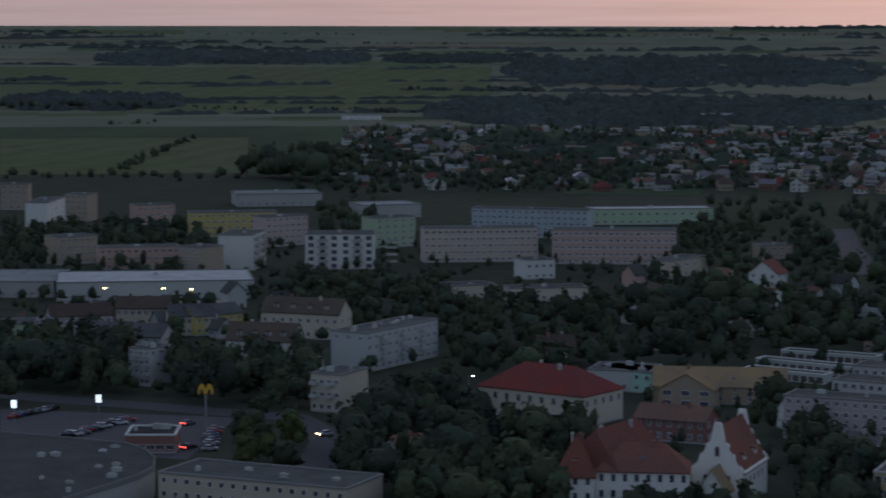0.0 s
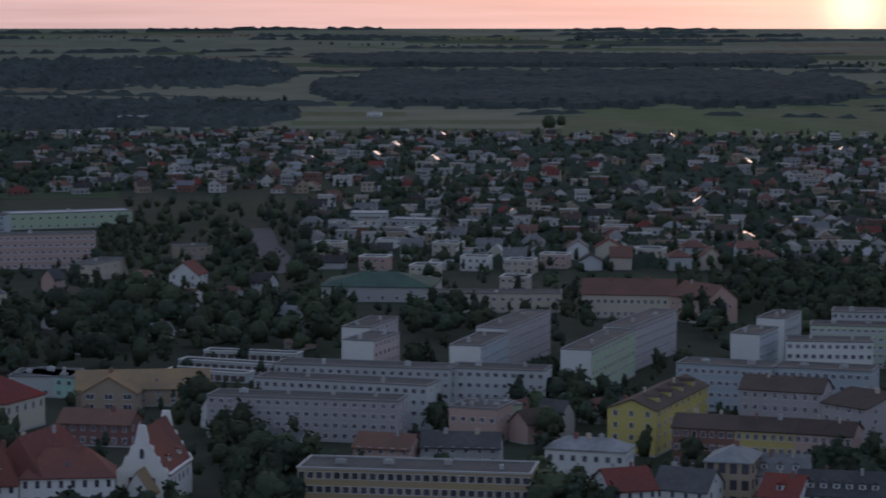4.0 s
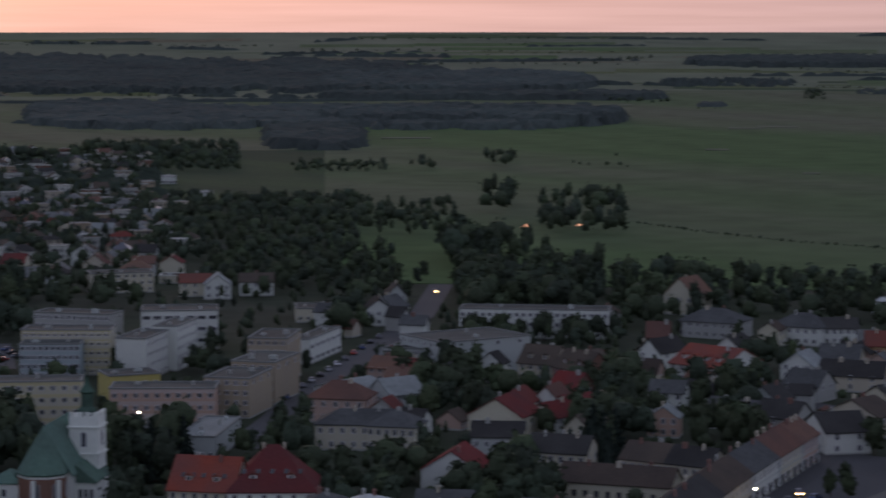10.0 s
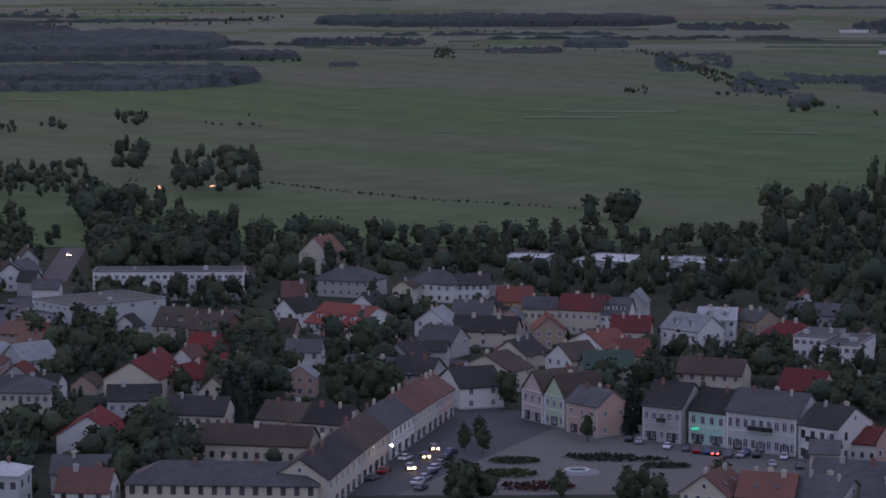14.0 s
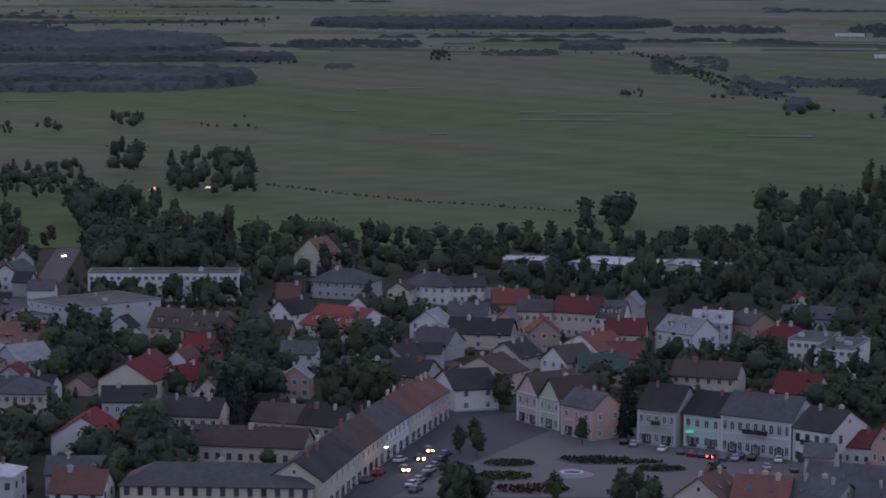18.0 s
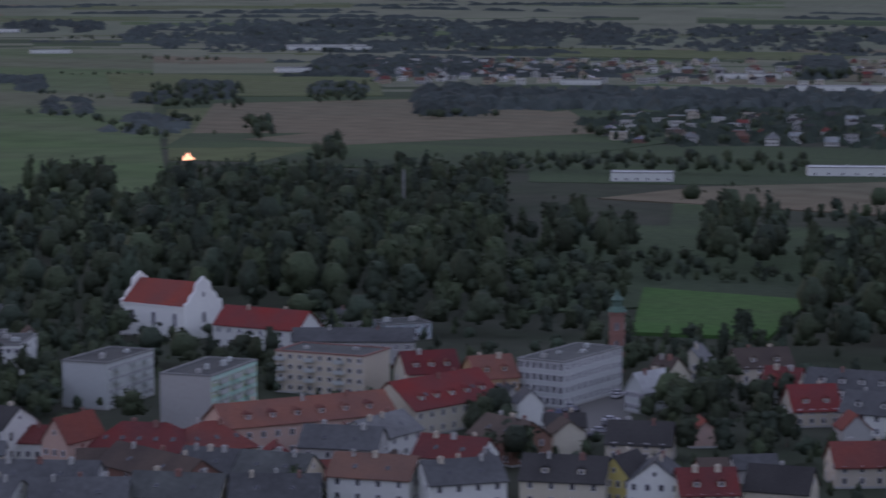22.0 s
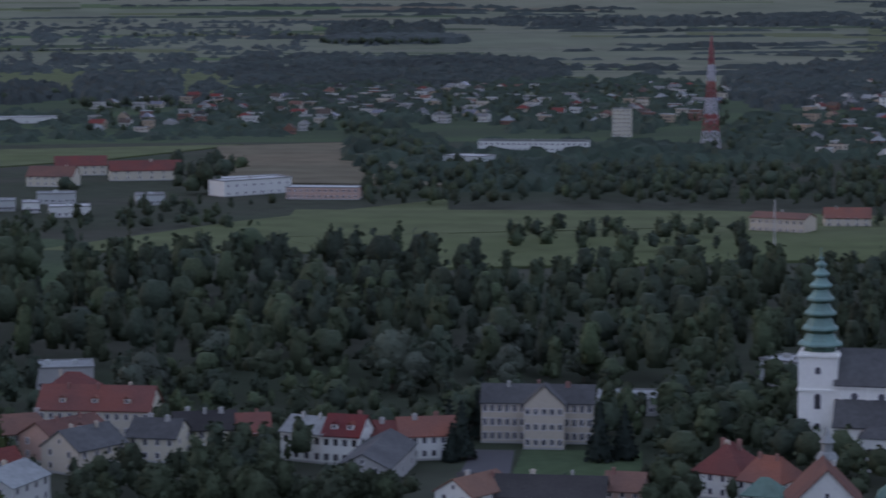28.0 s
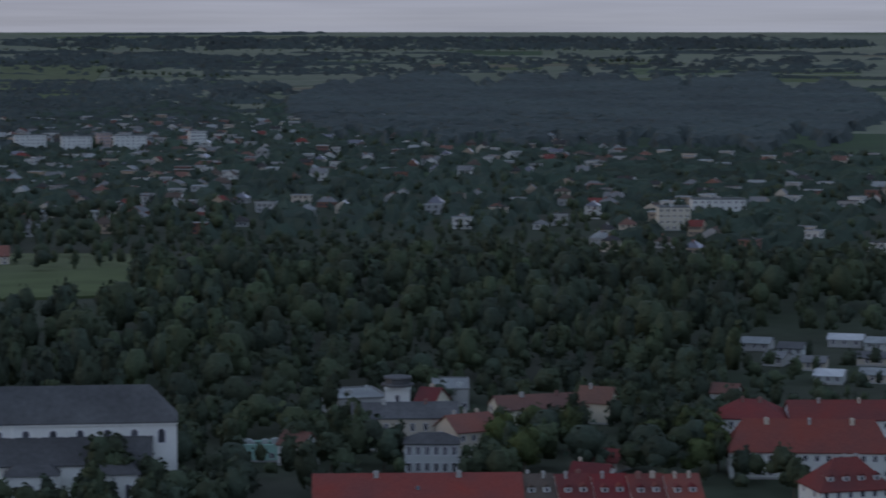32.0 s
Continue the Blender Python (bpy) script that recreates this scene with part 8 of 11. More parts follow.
house(464.2, -138.9, -103.2, 14.7, 16.0, 8, 7.5, 'white', 'rust', 'baroque chapel with a pinkish tiled roof', cross=True, nf=3, ns=0, chim=0, name='chapel', category='chapel')
slim_tower(472.2, -141.6, -110, 3.4, 14.5, "white", "zinc", "white bell turret with a curved top")
house(482.0, -131.6, -119.5, 8.0, 7.0, 6, 3, 'white', 'copper', 'small pavilion with a green copper roof', form='hip', nf=2, ns=1, chim=0)
house(476.5, -157.9, -112.0, 7.4, 7.0, 6, 3, 'white', 'copper', 'small pavilion with a green copper roof', form='hip', nf=2, ns=1, chim=0)
house(494.2, -85.3, -105.3, 30.8, 12.0, 5, 3.5, 'cream', 'dark', 'long low house with a black roof', nf=9, floors=1, chim=3)
house(496.9, -105.8, -111.3, 8.1, 11.0, 5, 3, 'salmon', 'rust', 'small pinkish house in the town', nf=3, chim=1)
block(612.6, -133.1, -103.3, 20.2, 16.0, 4, 'grey', 'low grey hall behind the school', 1, 8, rc='zinc', rows=True, vents=4)
house(494.1, -73.2, -48.3, 13.7, 10.0, 6, 3, 'white', 'rust', 'small house with a red roof', nf=3)
block(647.1, -184.0, -141.0, 13.3, 12.0, 7, 'light', 'white hall half hidden by trees', 2, 4, rc='pale', rows=True, vents=2)
house(558.5, -281.9, -113.9, 26.9, 14.0, 9, 3, 'beige', 'slate', 'beige palace wing with a dark slate roof', nf=8, chim=2, dorm=0, wh=2.0, rows=True)
house(524.2, -272.0, -117.7, 13.1, 8.0, 8, 2, 'light', 'slate', 'white palace front with tall windows', form='hip', nf=6, ns=2, wh=2.2, chim=0, rows=True)
slim_tower(572.6, -287.0, -118, 6.4, 14.0, "white", "slate", "square white palace tower with a stepped top", rings_cap=[(4.6, 14.0), (4.6, 14.5), (3.6, 14.6), (3.6, 15.8), (4.0, 16.0), (3.8, 16.4), (0.5, 16.6)])
block(611.9, -293.6, -101.5, 14.4, 20.0, 6, 'grey', 'grey flat-roofed building in the town', 1, 5, rc='zinc', rows=True, vents=2)
block(615.5, -325.4, -117.7, 10.4, 22.0, 6, 'grey', 'grey flat-roofed building in the town', 1, 4, rc='zinc', rows=True, vents=2)
house(595.3, -308.8, -137.7, 5.8, 14.0, 5, 4, 'cream', 'maroon', 'small house with a dark red roof', nf=2, rows=True)
house(542.8, -291.8, -88.7, 12.3, 12.0, 7, 3.5, 'beige', 'tile', 'house with a red roof and white chimneys', nf=4, chim=3, rows=True)
house(576.7, -332.0, -101.9, 25.0, 11.0, 5, 3, 'cream', 'rust', 'old house with white chimneys', nf=6, chim=2, rows=True)
house(480.2, -352.2, -121.2, 38.6, 16.0, 7, 6.5, 'white', 'maroon', 'long white house with a big dark red roof', form='half', nf=14, chim=3, rows=True)
house(526.2, -367.4, -128.9, 18.7, 14.0, 7, 4, 'white', 'red', 'white house with a red hipped roof and chimneys', form='hip', nf=6, chim=2, rows=True)
house(514.3, -386.4, -117.7, 26.3, 14.0, 7, 4, 'white', 'maroon', 'long house with a dark red roof and chimneys', nf=8, chim=2, rows=True)
house(473.1, -241.9, -115.3, 45.3, 14.0, 6.5, 4.5, 'cream', 'red', 'long house with a bright red roof', nf=14, chim=2, sky_l=1)
house(462.6, -265.7, -108.5, 7.9, 12.0, 6, 4.5, 'white', 'brown', 'terraced house with a brown roof and white gable walls', nf=3, chim=2, dorm=2, over=0.05, group='red-roofed terrace')
house(458.9, -272.8, -108.5, 7.9, 12.0, 6, 4.5, 'white', 'maroon', 'terraced house with a dark red roof and white gable walls', nf=3, chim=2, dorm=2, over=0.05, group='red-roofed terrace')
house(455.2, -279.9, -108.6, 7.9, 12.0, 6, 4.5, 'white', 'red', 'terraced house with a red roof and white gable walls', nf=3, chim=2, dorm=2, over=0.05, group='red-roofed terrace')
house(451.5, -286.9, -108.6, 8.0, 12.0, 6, 4.5, 'white', 'maroon', 'terraced house with a dark red roof and white gable walls', nf=3, chim=2, dorm=2, over=0.05, group='red-roofed terrace')
house(447.8, -294.0, -108.6, 8.0, 12.0, 6, 4.5, 'white', 'red', 'terraced house with a red roof and white gable walls', nf=3, chim=2, dorm=2, over=0.05, group='red-roofed terrace')
house(440.6, -333.5, -104.4, 17.2, 13.0, 6, 6, 'white', 'maroon', 'house with a dark red roof and white dormers', form='hip', nf=6, dorm=4, chim=3)
block(559.4, -241.8, -117.7, 9.4, 6.0, 4, 'mint', 'low pale green kiosk', 1, 3, rc='copper', edge='mint', name='kiosk', category='kiosk', rows=True, vents=4)
house(673.0, -472.0, -135.3, 9.5, 11.0, 2.8, 1.4, 'grey', 'zinc', 'low market shed with a shallow grey roof', nf=3, floors=1, chim=0, ns=0, name='shed', category='shed', group='market sheds', rows=True)
house(657.0, -475.0, -137.0, 8.4, 11.0, 2.8, 1.4, 'light', 'slate', 'low market shed with a shallow grey roof', nf=3, floors=1, chim=0, ns=0, name='shed', category='shed', group='market sheds', rows=True)
house(627.4, -460.2, -131.7, 10.6, 11.0, 2.8, 1.4, 'beige', 'grey', 'low market shed with a shallow grey roof', nf=3, floors=1, chim=0, ns=0, name='shed', category='shed', group='market sheds', rows=True)
house(666.2, -503.7, -132.7, 11.3, 11.0, 2.8, 1.4, 'grey', 'pale', 'low market shed with a shallow grey roof', nf=3, floors=1, chim=0, ns=0, name='shed', category='shed', group='market sheds', rows=True)
house(653.7, -508.6, -135.6, 9.3, 11.0, 2.8, 1.4, 'light', 'zinc', 'low market shed with a shallow grey roof', nf=3, floors=1, chim=0, ns=0, name='shed', category='shed', group='market sheds', rows=True)
house(627.2, -482.9, -129.9, 12.4, 11.0, 2.8, 1.4, 'beige', 'slate', 'low market shed with a shallow grey roof', nf=3, floors=1, chim=0, ns=0, name='shed', category='shed', group='market sheds', rows=True)
house(640.4, -457.0, -142.2, 6.3, 11.0, 2.8, 1.4, 'grey', 'grey', 'low market shed with a shallow grey roof', nf=3, floors=1, chim=0, ns=0, name='shed', category='shed', group='market sheds', rows=True)
house(600.4, -448.1, -133.9, 8.5, 11.0, 2.8, 1.4, 'light', 'pale', 'low market shed with a shallow grey roof', nf=3, floors=1, chim=0, ns=0, name='shed', category='shed', group='market sheds', rows=True)
house(596.0, -461.5, -134.7, 8.2, 11.0, 2.8, 1.4, 'beige', 'zinc', 'low market shed with a shallow grey roof', nf=3, floors=1, chim=0, ns=0, name='shed', category='shed', group='market sheds', rows=True)
lattice_mast(1588.5, -393.6, 77.0, "tall red and white lattice radio mast")
block(1531.2, -264.9, -104.6, 69.5, 16.0, 10, 'white', 'long white office block with window bands', 3, 20, 0, rows=True, vents=1)
block(1463.1, -213.6, -125.7, 26.2, 18.0, 6, 'light', 'low white hall beside an office block', 1, 8, rc='pale', rows=True, vents=1, ns=0)
block(1717.8, -360.9, -105.1, 13.3, 14.0, 20, 'cream', 'tall cream apartment tower', 7, 4, rows=True, vents=1, ns=0)
house(1045.9, -292.2, -128.1, 25.6, 14.0, 7, 2, 'beige', 'rust', 'beige farm building with chimneys', nf=8, chim=1, rows=True, ns=0)
house(1064.0, -326.8, -103.9, 20.6, 12.0, 5, 4, 'beige', 'tile', 'house with a red tiled roof beyond the wood', nf=5, rows=True, ns=0)
block(1303.3, -72.8, -69.2, 38.4, 18.0, 7, 'light', 'white low block beyond the field', 2, 10, rc='pale', rows=True, vents=1, ns=0)
block(1248.5, -107.3, -104.1, 37.2, 14.0, 6, 'salmon', 'long pinkish low block beyond the field', 2, 12, rc='pale', rows=True, vents=1, ns=0)
block(1970.6, -645.5, -105.3, 25.9, 14.0, 14, 'white', 'white apartment block among far trees', 5, 6, rows=True, vents=1, ns=0)
block(1932.1, -672.4, -105.3, 24.6, 14.0, 14, 'white', 'white apartment block among far trees', 5, 6, rows=True, vents=1, ns=0)
block(1973.8, -711.5, -105.4, 11.9, 14.0, 14, 'salmon', 'white apartment block among far trees', 5, 6, rows=True, vents=1, ns=0)
block(1920.5, -714.9, -105.3, 26.4, 14.0, 14, 'white', 'white apartment block among far trees', 5, 6, rows=True, vents=1, ns=0)
block(1972.2, -795.9, -105.4, 14.3, 14.0, 14, 'white', 'white apartment block among far trees', 5, 6, rows=True, vents=1, ns=0)
block(1080.9, -703.6, -117.8, 16.8, 14.0, 12, 'cream', 'cream apartment house with a flat roof', 4, 5, rows=True, vents=1, ns=0)
block(1150.9, -779.0, -117.8, 30.1, 14.0, 9, 'white', 'white apartment house with a red attic', 3, 8, rows=True, vents=1, ns=0)
block(1216.3, 102.5, -88.0, 10.4, 16.0, 5, 'white', 'white low hall with a pale roof in the far village', 1, 6, rc='pale', name='hall', category='hall', rows=True, vents=1, ns=0)
block(1194.5, 89.0, -88.0, 7.7, 16.0, 5, 'light', 'white low hall with a pale roof in the far village', 1, 6, rc='zinc', name='hall', category='hall', rows=True, vents=1, ns=0)
block(1210.8, 77.1, -88.0, 13.9, 16.0, 5, 'white', 'white low hall with a pale roof in the far village', 1, 6, rc='grey', name='hall', category='hall', rows=True, vents=1, ns=0)
block(1189.2, 63.4, -88.0, 7.7, 16.0, 5, 'cream', 'white low hall with a pale roof in the far village', 1, 6, rc='pale', name='hall', category='hall', rows=True, vents=1, ns=0)
block(1208.4, 52.7, -88.0, 11.1, 16.0, 5, 'light', 'white low hall with a pale roof in the far village', 1, 6, rc='zinc', name='hall', category='hall', rows=True, vents=1, ns=0)
block(1196.3, 39.3, -88.0, 8.2, 16.0, 5, 'white', 'white low hall with a pale roof in the far village', 1, 6, rc='pale', name='hall', category='hall', rows=True, vents=1, ns=0)
block(1245.4, 28.2, -88.0, 19.1, 16.0, 5, 'light', 'white low hall with a pale roof in the far village', 1, 6, rc='zinc', name='hall', category='hall', rows=True, vents=1, ns=0)
block(1172.4, 20.5, -88.0, 19.4, 16.0, 5, 'white', 'white low hall with a pale roof in the far village', 1, 6, rc='pale', name='hall', category='hall', rows=True, vents=1, ns=0)
block(1230.3, -18.3, -88.0, 14.1, 16.0, 5, 'light', 'white low hall with a pale roof in the far village', 1, 6, rc='grey', name='hall', category='hall', rows=True, vents=1, ns=0)
block(1359.6, 154.1, -88.1, 51.7, 16.0, 5, 'grey', 'white low hall with a pale roof in the far village', 1, 6, rc='green', name='hall', category='hall', rows=True, vents=1, ns=0)
block(1569.3, 180.6, -88.1, 21.7, 16.0, 5, 'white', 'white low hall with a pale roof in the far village', 1, 6, rc='pale', name='hall', category='hall', rows=True, vents=1, ns=0)
block(1692.7, 341.0, -88.2, 41.1, 16.0, 5, 'cream', 'white low hall with a pale roof in the far village', 1, 6, rc='pale', name='hall', category='hall', rows=True, vents=1, ns=0)
block(1494.1, 273.3, -88.1, 46.6, 16.0, 5, 'white', 'white low hall with a pale roof in the far village', 1, 6, rc='pale', name='hall', category='hall', rows=True, vents=1, ns=0)
block(1963.1, 71.0, -88.3, 56.3, 16.0, 5, 'white', 'white low hall with a pale roof in the far village', 1, 6, rc='pale', name='hall', category='hall', rows=True, vents=1, ns=0)
block(1866.0, 115.7, -88.3, 34.3, 16.0, 5, 'light', 'white low hall with a pale roof in the far village', 1, 6, rc='pale', name='hall', category='hall', rows=True, vents=1, ns=0)
block(1827.2, 164.8, -88.2, 27.3, 16.0, 5, 'white', 'white low hall with a pale roof in the far village', 1, 6, rc='pale', name='hall', category='hall', rows=True, vents=1, ns=0)
block(2296.9, 489.2, -88.4, 50.5, 16.0, 5, 'white', 'white low hall with a pale roof in the far village', 1, 6, rc='pale', name='hall', category='hall', rows=True, vents=1, ns=0)
house(1327.7, 99.2, -88.1, 27.5, 14.0, 6, 5, 'cream', 'tile', 'farmhouse with a red tiled roof beyond the wood', nf=6, rows=True, ns=0)
house(1349.5, 31.9, -106.1, 26.0, 14.0, 6, 5, 'cream', 'rust', 'farmhouse with a red tiled roof beyond the wood', nf=6, rows=True, ns=0)
house(1426.6, 18.0, -88.1, 29.4, 14.0, 6, 5, 'cream', 'tile', 'farmhouse with a red tiled roof beyond the wood', nf=6, rows=True, ns=0)
house(1384.4, -18.2, -88.1, 39.6, 14.0, 6, 5, 'cream', 'tile', 'farmhouse with a red tiled roof beyond the wood', nf=6, rows=True, ns=0)
block(1281.0, -71.3, -57.4, 43.2, 14.0, 8, 'white', 'white low block beyond the field', 2, 8, rc='pale', rows=True, vents=1, ns=0)
block(1257.5, 471.6, -70.2, 33.9, 16.0, 5, 'white', 'white low hall in the far village', 1, 6, rc='pale', name='hall', category='hall', rows=True, vents=1, ns=0)
block(1342.4, 379.9, -70.2, 46.3, 16.0, 5, 'white', 'white low hall in the far village', 1, 6, rc='pale', name='hall', category='hall', rows=True, vents=1, ns=0)
block(2607.4, 853.8, -70.3, 69.1, 16.0, 5, 'white', 'white low hall in the far village', 1, 6, rc='pale', name='hall', category='hall', rows=True, vents=1, ns=0)
block(2532.2, 1385.8, -68.3, 39.0, 16.0, 5, 'white', 'white low hall in the far village', 1, 6, rc='pale', name='hall', category='hall', rows=True, vents=1, ns=0)
block(3029.8, 1601.1, -66.1, 115.6, 16.0, 5, 'white', 'white low hall in the far village', 1, 6, rc='pale', name='hall', category='hall', rows=True, vents=1, ns=0)
block(2380.8, 961.9, -70.2, 41.1, 16.0, 5, 'white', 'white low hall in the far village', 1, 6, rc='pale', name='hall', category='hall', rows=True, vents=1, ns=0)
block(2363.9, 677.9, -70.1, 109.7, 16.0, 5, 'white', 'white low hall in the far village', 1, 6, rc='pale', name='hall', category='hall', rows=True, vents=1, ns=0)
block(2296.1, 500.4, -70.1, 61.4, 16.0, 5, 'white', 'white low hall in the far village', 1, 6, rc='pale', name='hall', category='hall', rows=True, vents=1, ns=0)
block(-84.2, 2536.1, 1.8, 40.7, 16.0, 5, 'white', 'white low hall in the far plain', 1, 6, rc='pale', name='hall', category='hall', rows=True, vents=1, ns=0)
block(290.0, 2592.9, 1.9, 32.8, 16.0, 5, 'white', 'white low hall in the far plain', 1, 6, rc='pale', name='hall', category='hall', rows=True, vents=1, ns=0)
block(555.5, 2626.3, -18.1, 15.1, 16.0, 5, 'white', 'white low hall in the far plain', 1, 6, rc='pale', name='hall', category='hall', rows=True, vents=1, ns=0)
block(2768.0, 1886.2, -52.2, 53.8, 16.0, 5, 'white', 'white low hall in the far plain', 1, 6, rc='pale', name='hall', category='hall', rows=True, vents=1, ns=0)
block(2517.8, 1382.0, -52.7, 34.3, 16.0, 5, 'white', 'white low hall in the far plain', 1, 6, rc='pale', name='hall', category='hall', rows=True, vents=1, ns=0)
block(3065.1, 1624.8, -55.6, 110.5, 16.0, 5, 'white', 'white low hall in the far plain', 1, 6, rc='pale', name='hall', category='hall', rows=True, vents=1, ns=0)
block(776.6, 1287.4, -31.0, 10.3, 16.0, 5, 'white', 'white low hall in the far plain', 1, 6, rc='pale', name='hall', category='hall', rows=True, vents=1, ns=0)
block(834.6, 1429.6, -30.9, 9.5, 16.0, 5, 'white', 'white low hall in the far plain', 1, 6, rc='pale', name='hall', category='hall', rows=True, vents=1, ns=0)
block(3160.5, 2238.3, -48.9, 43.3, 16.0, 5, 'white', 'white low hall in the far plain', 1, 6, rc='pale', name='hall', category='hall', rows=True, vents=1, ns=0)
pole(914.2, 448.5, 31, 0.7, "tall grey chimney stack rising above the wood", "chimney_stack", wall("edging"))
pole(918.8, -253.3, 26, 0.35, "slender grey pole above the wood", "pole", wall("grey"))
suburb(-2.43, 10.25, 1514, 2314, 170, 443, 'garden trees among the houses of the suburb')
suburb(4.94, 25.44, 1527, 2253, 330, 444, 'garden trees among the houses of the suburb')
suburb(10.38, 25.47, 1057, 1509, 190, 445, 'garden trees among the houses of the suburb')
suburb(21.54, 29.91, 1147, 2043, 170, 446, 'garden trees among the houses of the suburb')
suburb(25.5, 30.6, 1000, 1480, 120, 454, 'garden trees among the houses of the suburb')
suburb(68.2, 76.3, 1620, 1990, 44, 447, 'garden trees in a far village')
suburb(75.6, 81.0, 1680, 2150, 30, 466, 'garden trees in a far village')
suburb(63.0, 75.4, 2560, 3150, 24, 448, 'trees round far farms')
suburb(89.5, 95.6, 1790, 2350, 36, 449, 'garden trees in a far village')
suburb(95.0, 104.3, 1900, 2560, 105, 450, 'garden trees in a far village')
suburb(106.09, 112.84, 1327, 2282, 28, 451, 'garden trees in a far village')
suburb(107.42, 121.87, 1259, 2700, 120, 452, 'garden trees in a far suburb')
suburb(120.55, 127.97, 1150, 1963, 60, 453, 'garden trees in a far suburb')
settle_suburbs()
house(523.5, 196.0, -77.0, 15.0, 10.0, 4.5, 4.5, 'beige', 'dark', 'town house with a long dark pitched roof', nf=4, chim=2)
for yx, yy, yr in ((545, 220, 11), (562, 226, 11), (578, 232, 11), (594, 238, 9)):
    SPOTS.append((yx, yy, yr))
infill(34.84, 42.22, 576, 807, 5, 455, ('maroon', 'brown', 'slate', 'dark', 'rust', 'zinc'))
infill(42.22, 48.09, 648, 832, 10, 456, ('dark', 'slate', 'brown', 'dark', 'rust', 'grey'))
infill(48.09, 55.56, 658, 811, 6, 457, ('slate', 'maroon', 'brown', 'zinc', 'dark'))
infill(53.29, 66.16, 515, 568, 10, 458, ('slate', 'dark', 'maroon', 'brown'))
infill(64.95, 80.75, 516, 644, 12, 459, ('brown', 'dark', 'maroon', 'slate'))
infill(33.37, 42.17, 635, 909, 12, 460, ('maroon', 'rust', 'dark', 'slate', 'brown'))
infill(77.14, 97.95, 525, 589, 5, 461, ('brown', 'maroon', 'slate', 'tile'))
infill(111.25, 128.06, 562, 693, 5, 462, ('maroon', 'slate', 'rust'))
infill(3.9, 11.2, 745, 1010, 20, 465, ('slate', 'brown', 'rust', 'dark', 'zinc'))
infill(-10.33, -2.98, 713, 929, 8, 463, ('slate', 'brown', 'dark'))
infill(8.10, 19.41, 618, 666, 10, 464, ('slate', 'brown', 'rust'))
sheet('market_square', [(359.4, 370.9), (426.0, 305.6), (466.0, 329.8), (465.9, 408.3)], PAVING, 0.14, 'grey paved market square', category='square')
sheet('market_street', [(350.7, 379.4), (368.0, 362.5), (460.8, 402.0), (447.9, 443.3)], ASPHALT, 0.1, 'asphalt market street with parked cars', category='road')
road("road", [(352.5, 377.7), (423.9, 421.5), (464.2, 445.7), (500.6, 469.7), (499.8, 499.4)], 9, ASPHALT, 0.12, 'asphalt street leading off the square')
road("road", [(330.8, 531.5), (391.7, 594.8), (455.5, 654.9), (534.6, 732.1), (612.0, 822.3)], 10, ASPHALT, 0.12, 'asphalt street lined with parked cars')
road("road", [(563.3, 1409.6), (666.6, 1641.5), (744.9, 1846.9)], 14, ASPHALT, 0.12, 'pale street through the suburb')
road("road", [(181.2, 1032.1), (191.5, 1161.8), (203.9, 1255.6)], 14, ASPHALT, 0.12, 'pale road beside the trees')
road("road", [(18.0, 1704.2), (7.1, 1947.6), (-4.6, 2139.3)], 12, ASPHALT, 0.12, 'pale road between gardens')
road("road", [(770.5, 660.7), (806.4, 650.8), (849.4, 647.9)], 9, ASPHALT, 0.12, 'pale road along the wood')
road("road", [(972.8, 626.8), (1026.8, 617.2)], 10, ASPHALT, 0.12, 'pale road in the meadow')
road("road", [(-30.4, 583.7), (-28.3, 626.9), (-40.6, 662.4), (-127.8, 701.5)], 12, ASPHALT, 0.12, 'asphalt road by the car park')
sheet('car_park', [(-112.8, 618.0), (-63.3, 598.5), (-56.1, 662.3), (-123.3, 676.1)], ASPHALT, 0.09, 'asphalt car park of the supermarket', category='car park')
sheet('car_park', [(326.9, 717.8), (350.4, 695.9), (376.9, 752.8), (355.3, 765.9)], ASPHALT, 0.09, 'asphalt car park behind the blocks', category='car park')
sheet('yard', [(244.3, 547.0), (253.7, 541.2), (289.5, 620.8), (284.8, 623.7)], ASPHALT, 0.09, 'asphalt yard lane among trees', category='road')
sheet('yard', [(526.9, 225.6), (555.6, 210.8), (610.1, 231.4), (594.6, 248.0)], PAVING, 0.1, 'paved yard beside the office building', category='yard')
sheet('lawn', [(531.0, -86.9), (524.4, -115.1), (556.6, -122.2), (563.0, -94.9)], LAWN, 0.3, 'green school lawn', category='lawn')
sheet('yard', [(516.1, -70.9), (513.4, -82.8), (563.5, -93.0), (565.8, -83.2)], ASPHALT, 0.12, 'asphalt school yard', category='yard')
fountain(405.3, 359.8, 4.9, "round pale stone fountain in paved square")
bed(404.6, 378.5, 6.5, 4, -45, LINDEN, "low planted bed edged with a stone kerb")
bed(423.2, 362.2, 12, 3, -45, OAK, "low planted bed edged with a stone kerb")
bed(422.0, 368.0, 9, 3, -45, OAK, "low planted bed edged with a stone kerb")
bed(424.5, 349.9, 6, 3, -45, OAK, "low planted bed edged with a stone kerb")
bed(392.9, 369.3, 7, 5, -45, PALE, "low planted bed edged with a stone kerb")
bed(387.0, 355.3, 9, 5, -45, BEECH, "low planted bed edged with a stone kerb")
car(578.3, 236.0, 20, 'silver', '')
car(574.6, 233.0, 20, 'black', '')
car(581.4, 239.2, 25, 'white', '')
car(602.0, 231.8, -60, 'white', '')
car(564.5, 219.3, -55, 'white', '')
car(549.5, 216.2, -60, 'silver', '')
car(541.0, 215.5, -60, 'black', '')
car(558.5, 217.2, -55, 'grey', '')
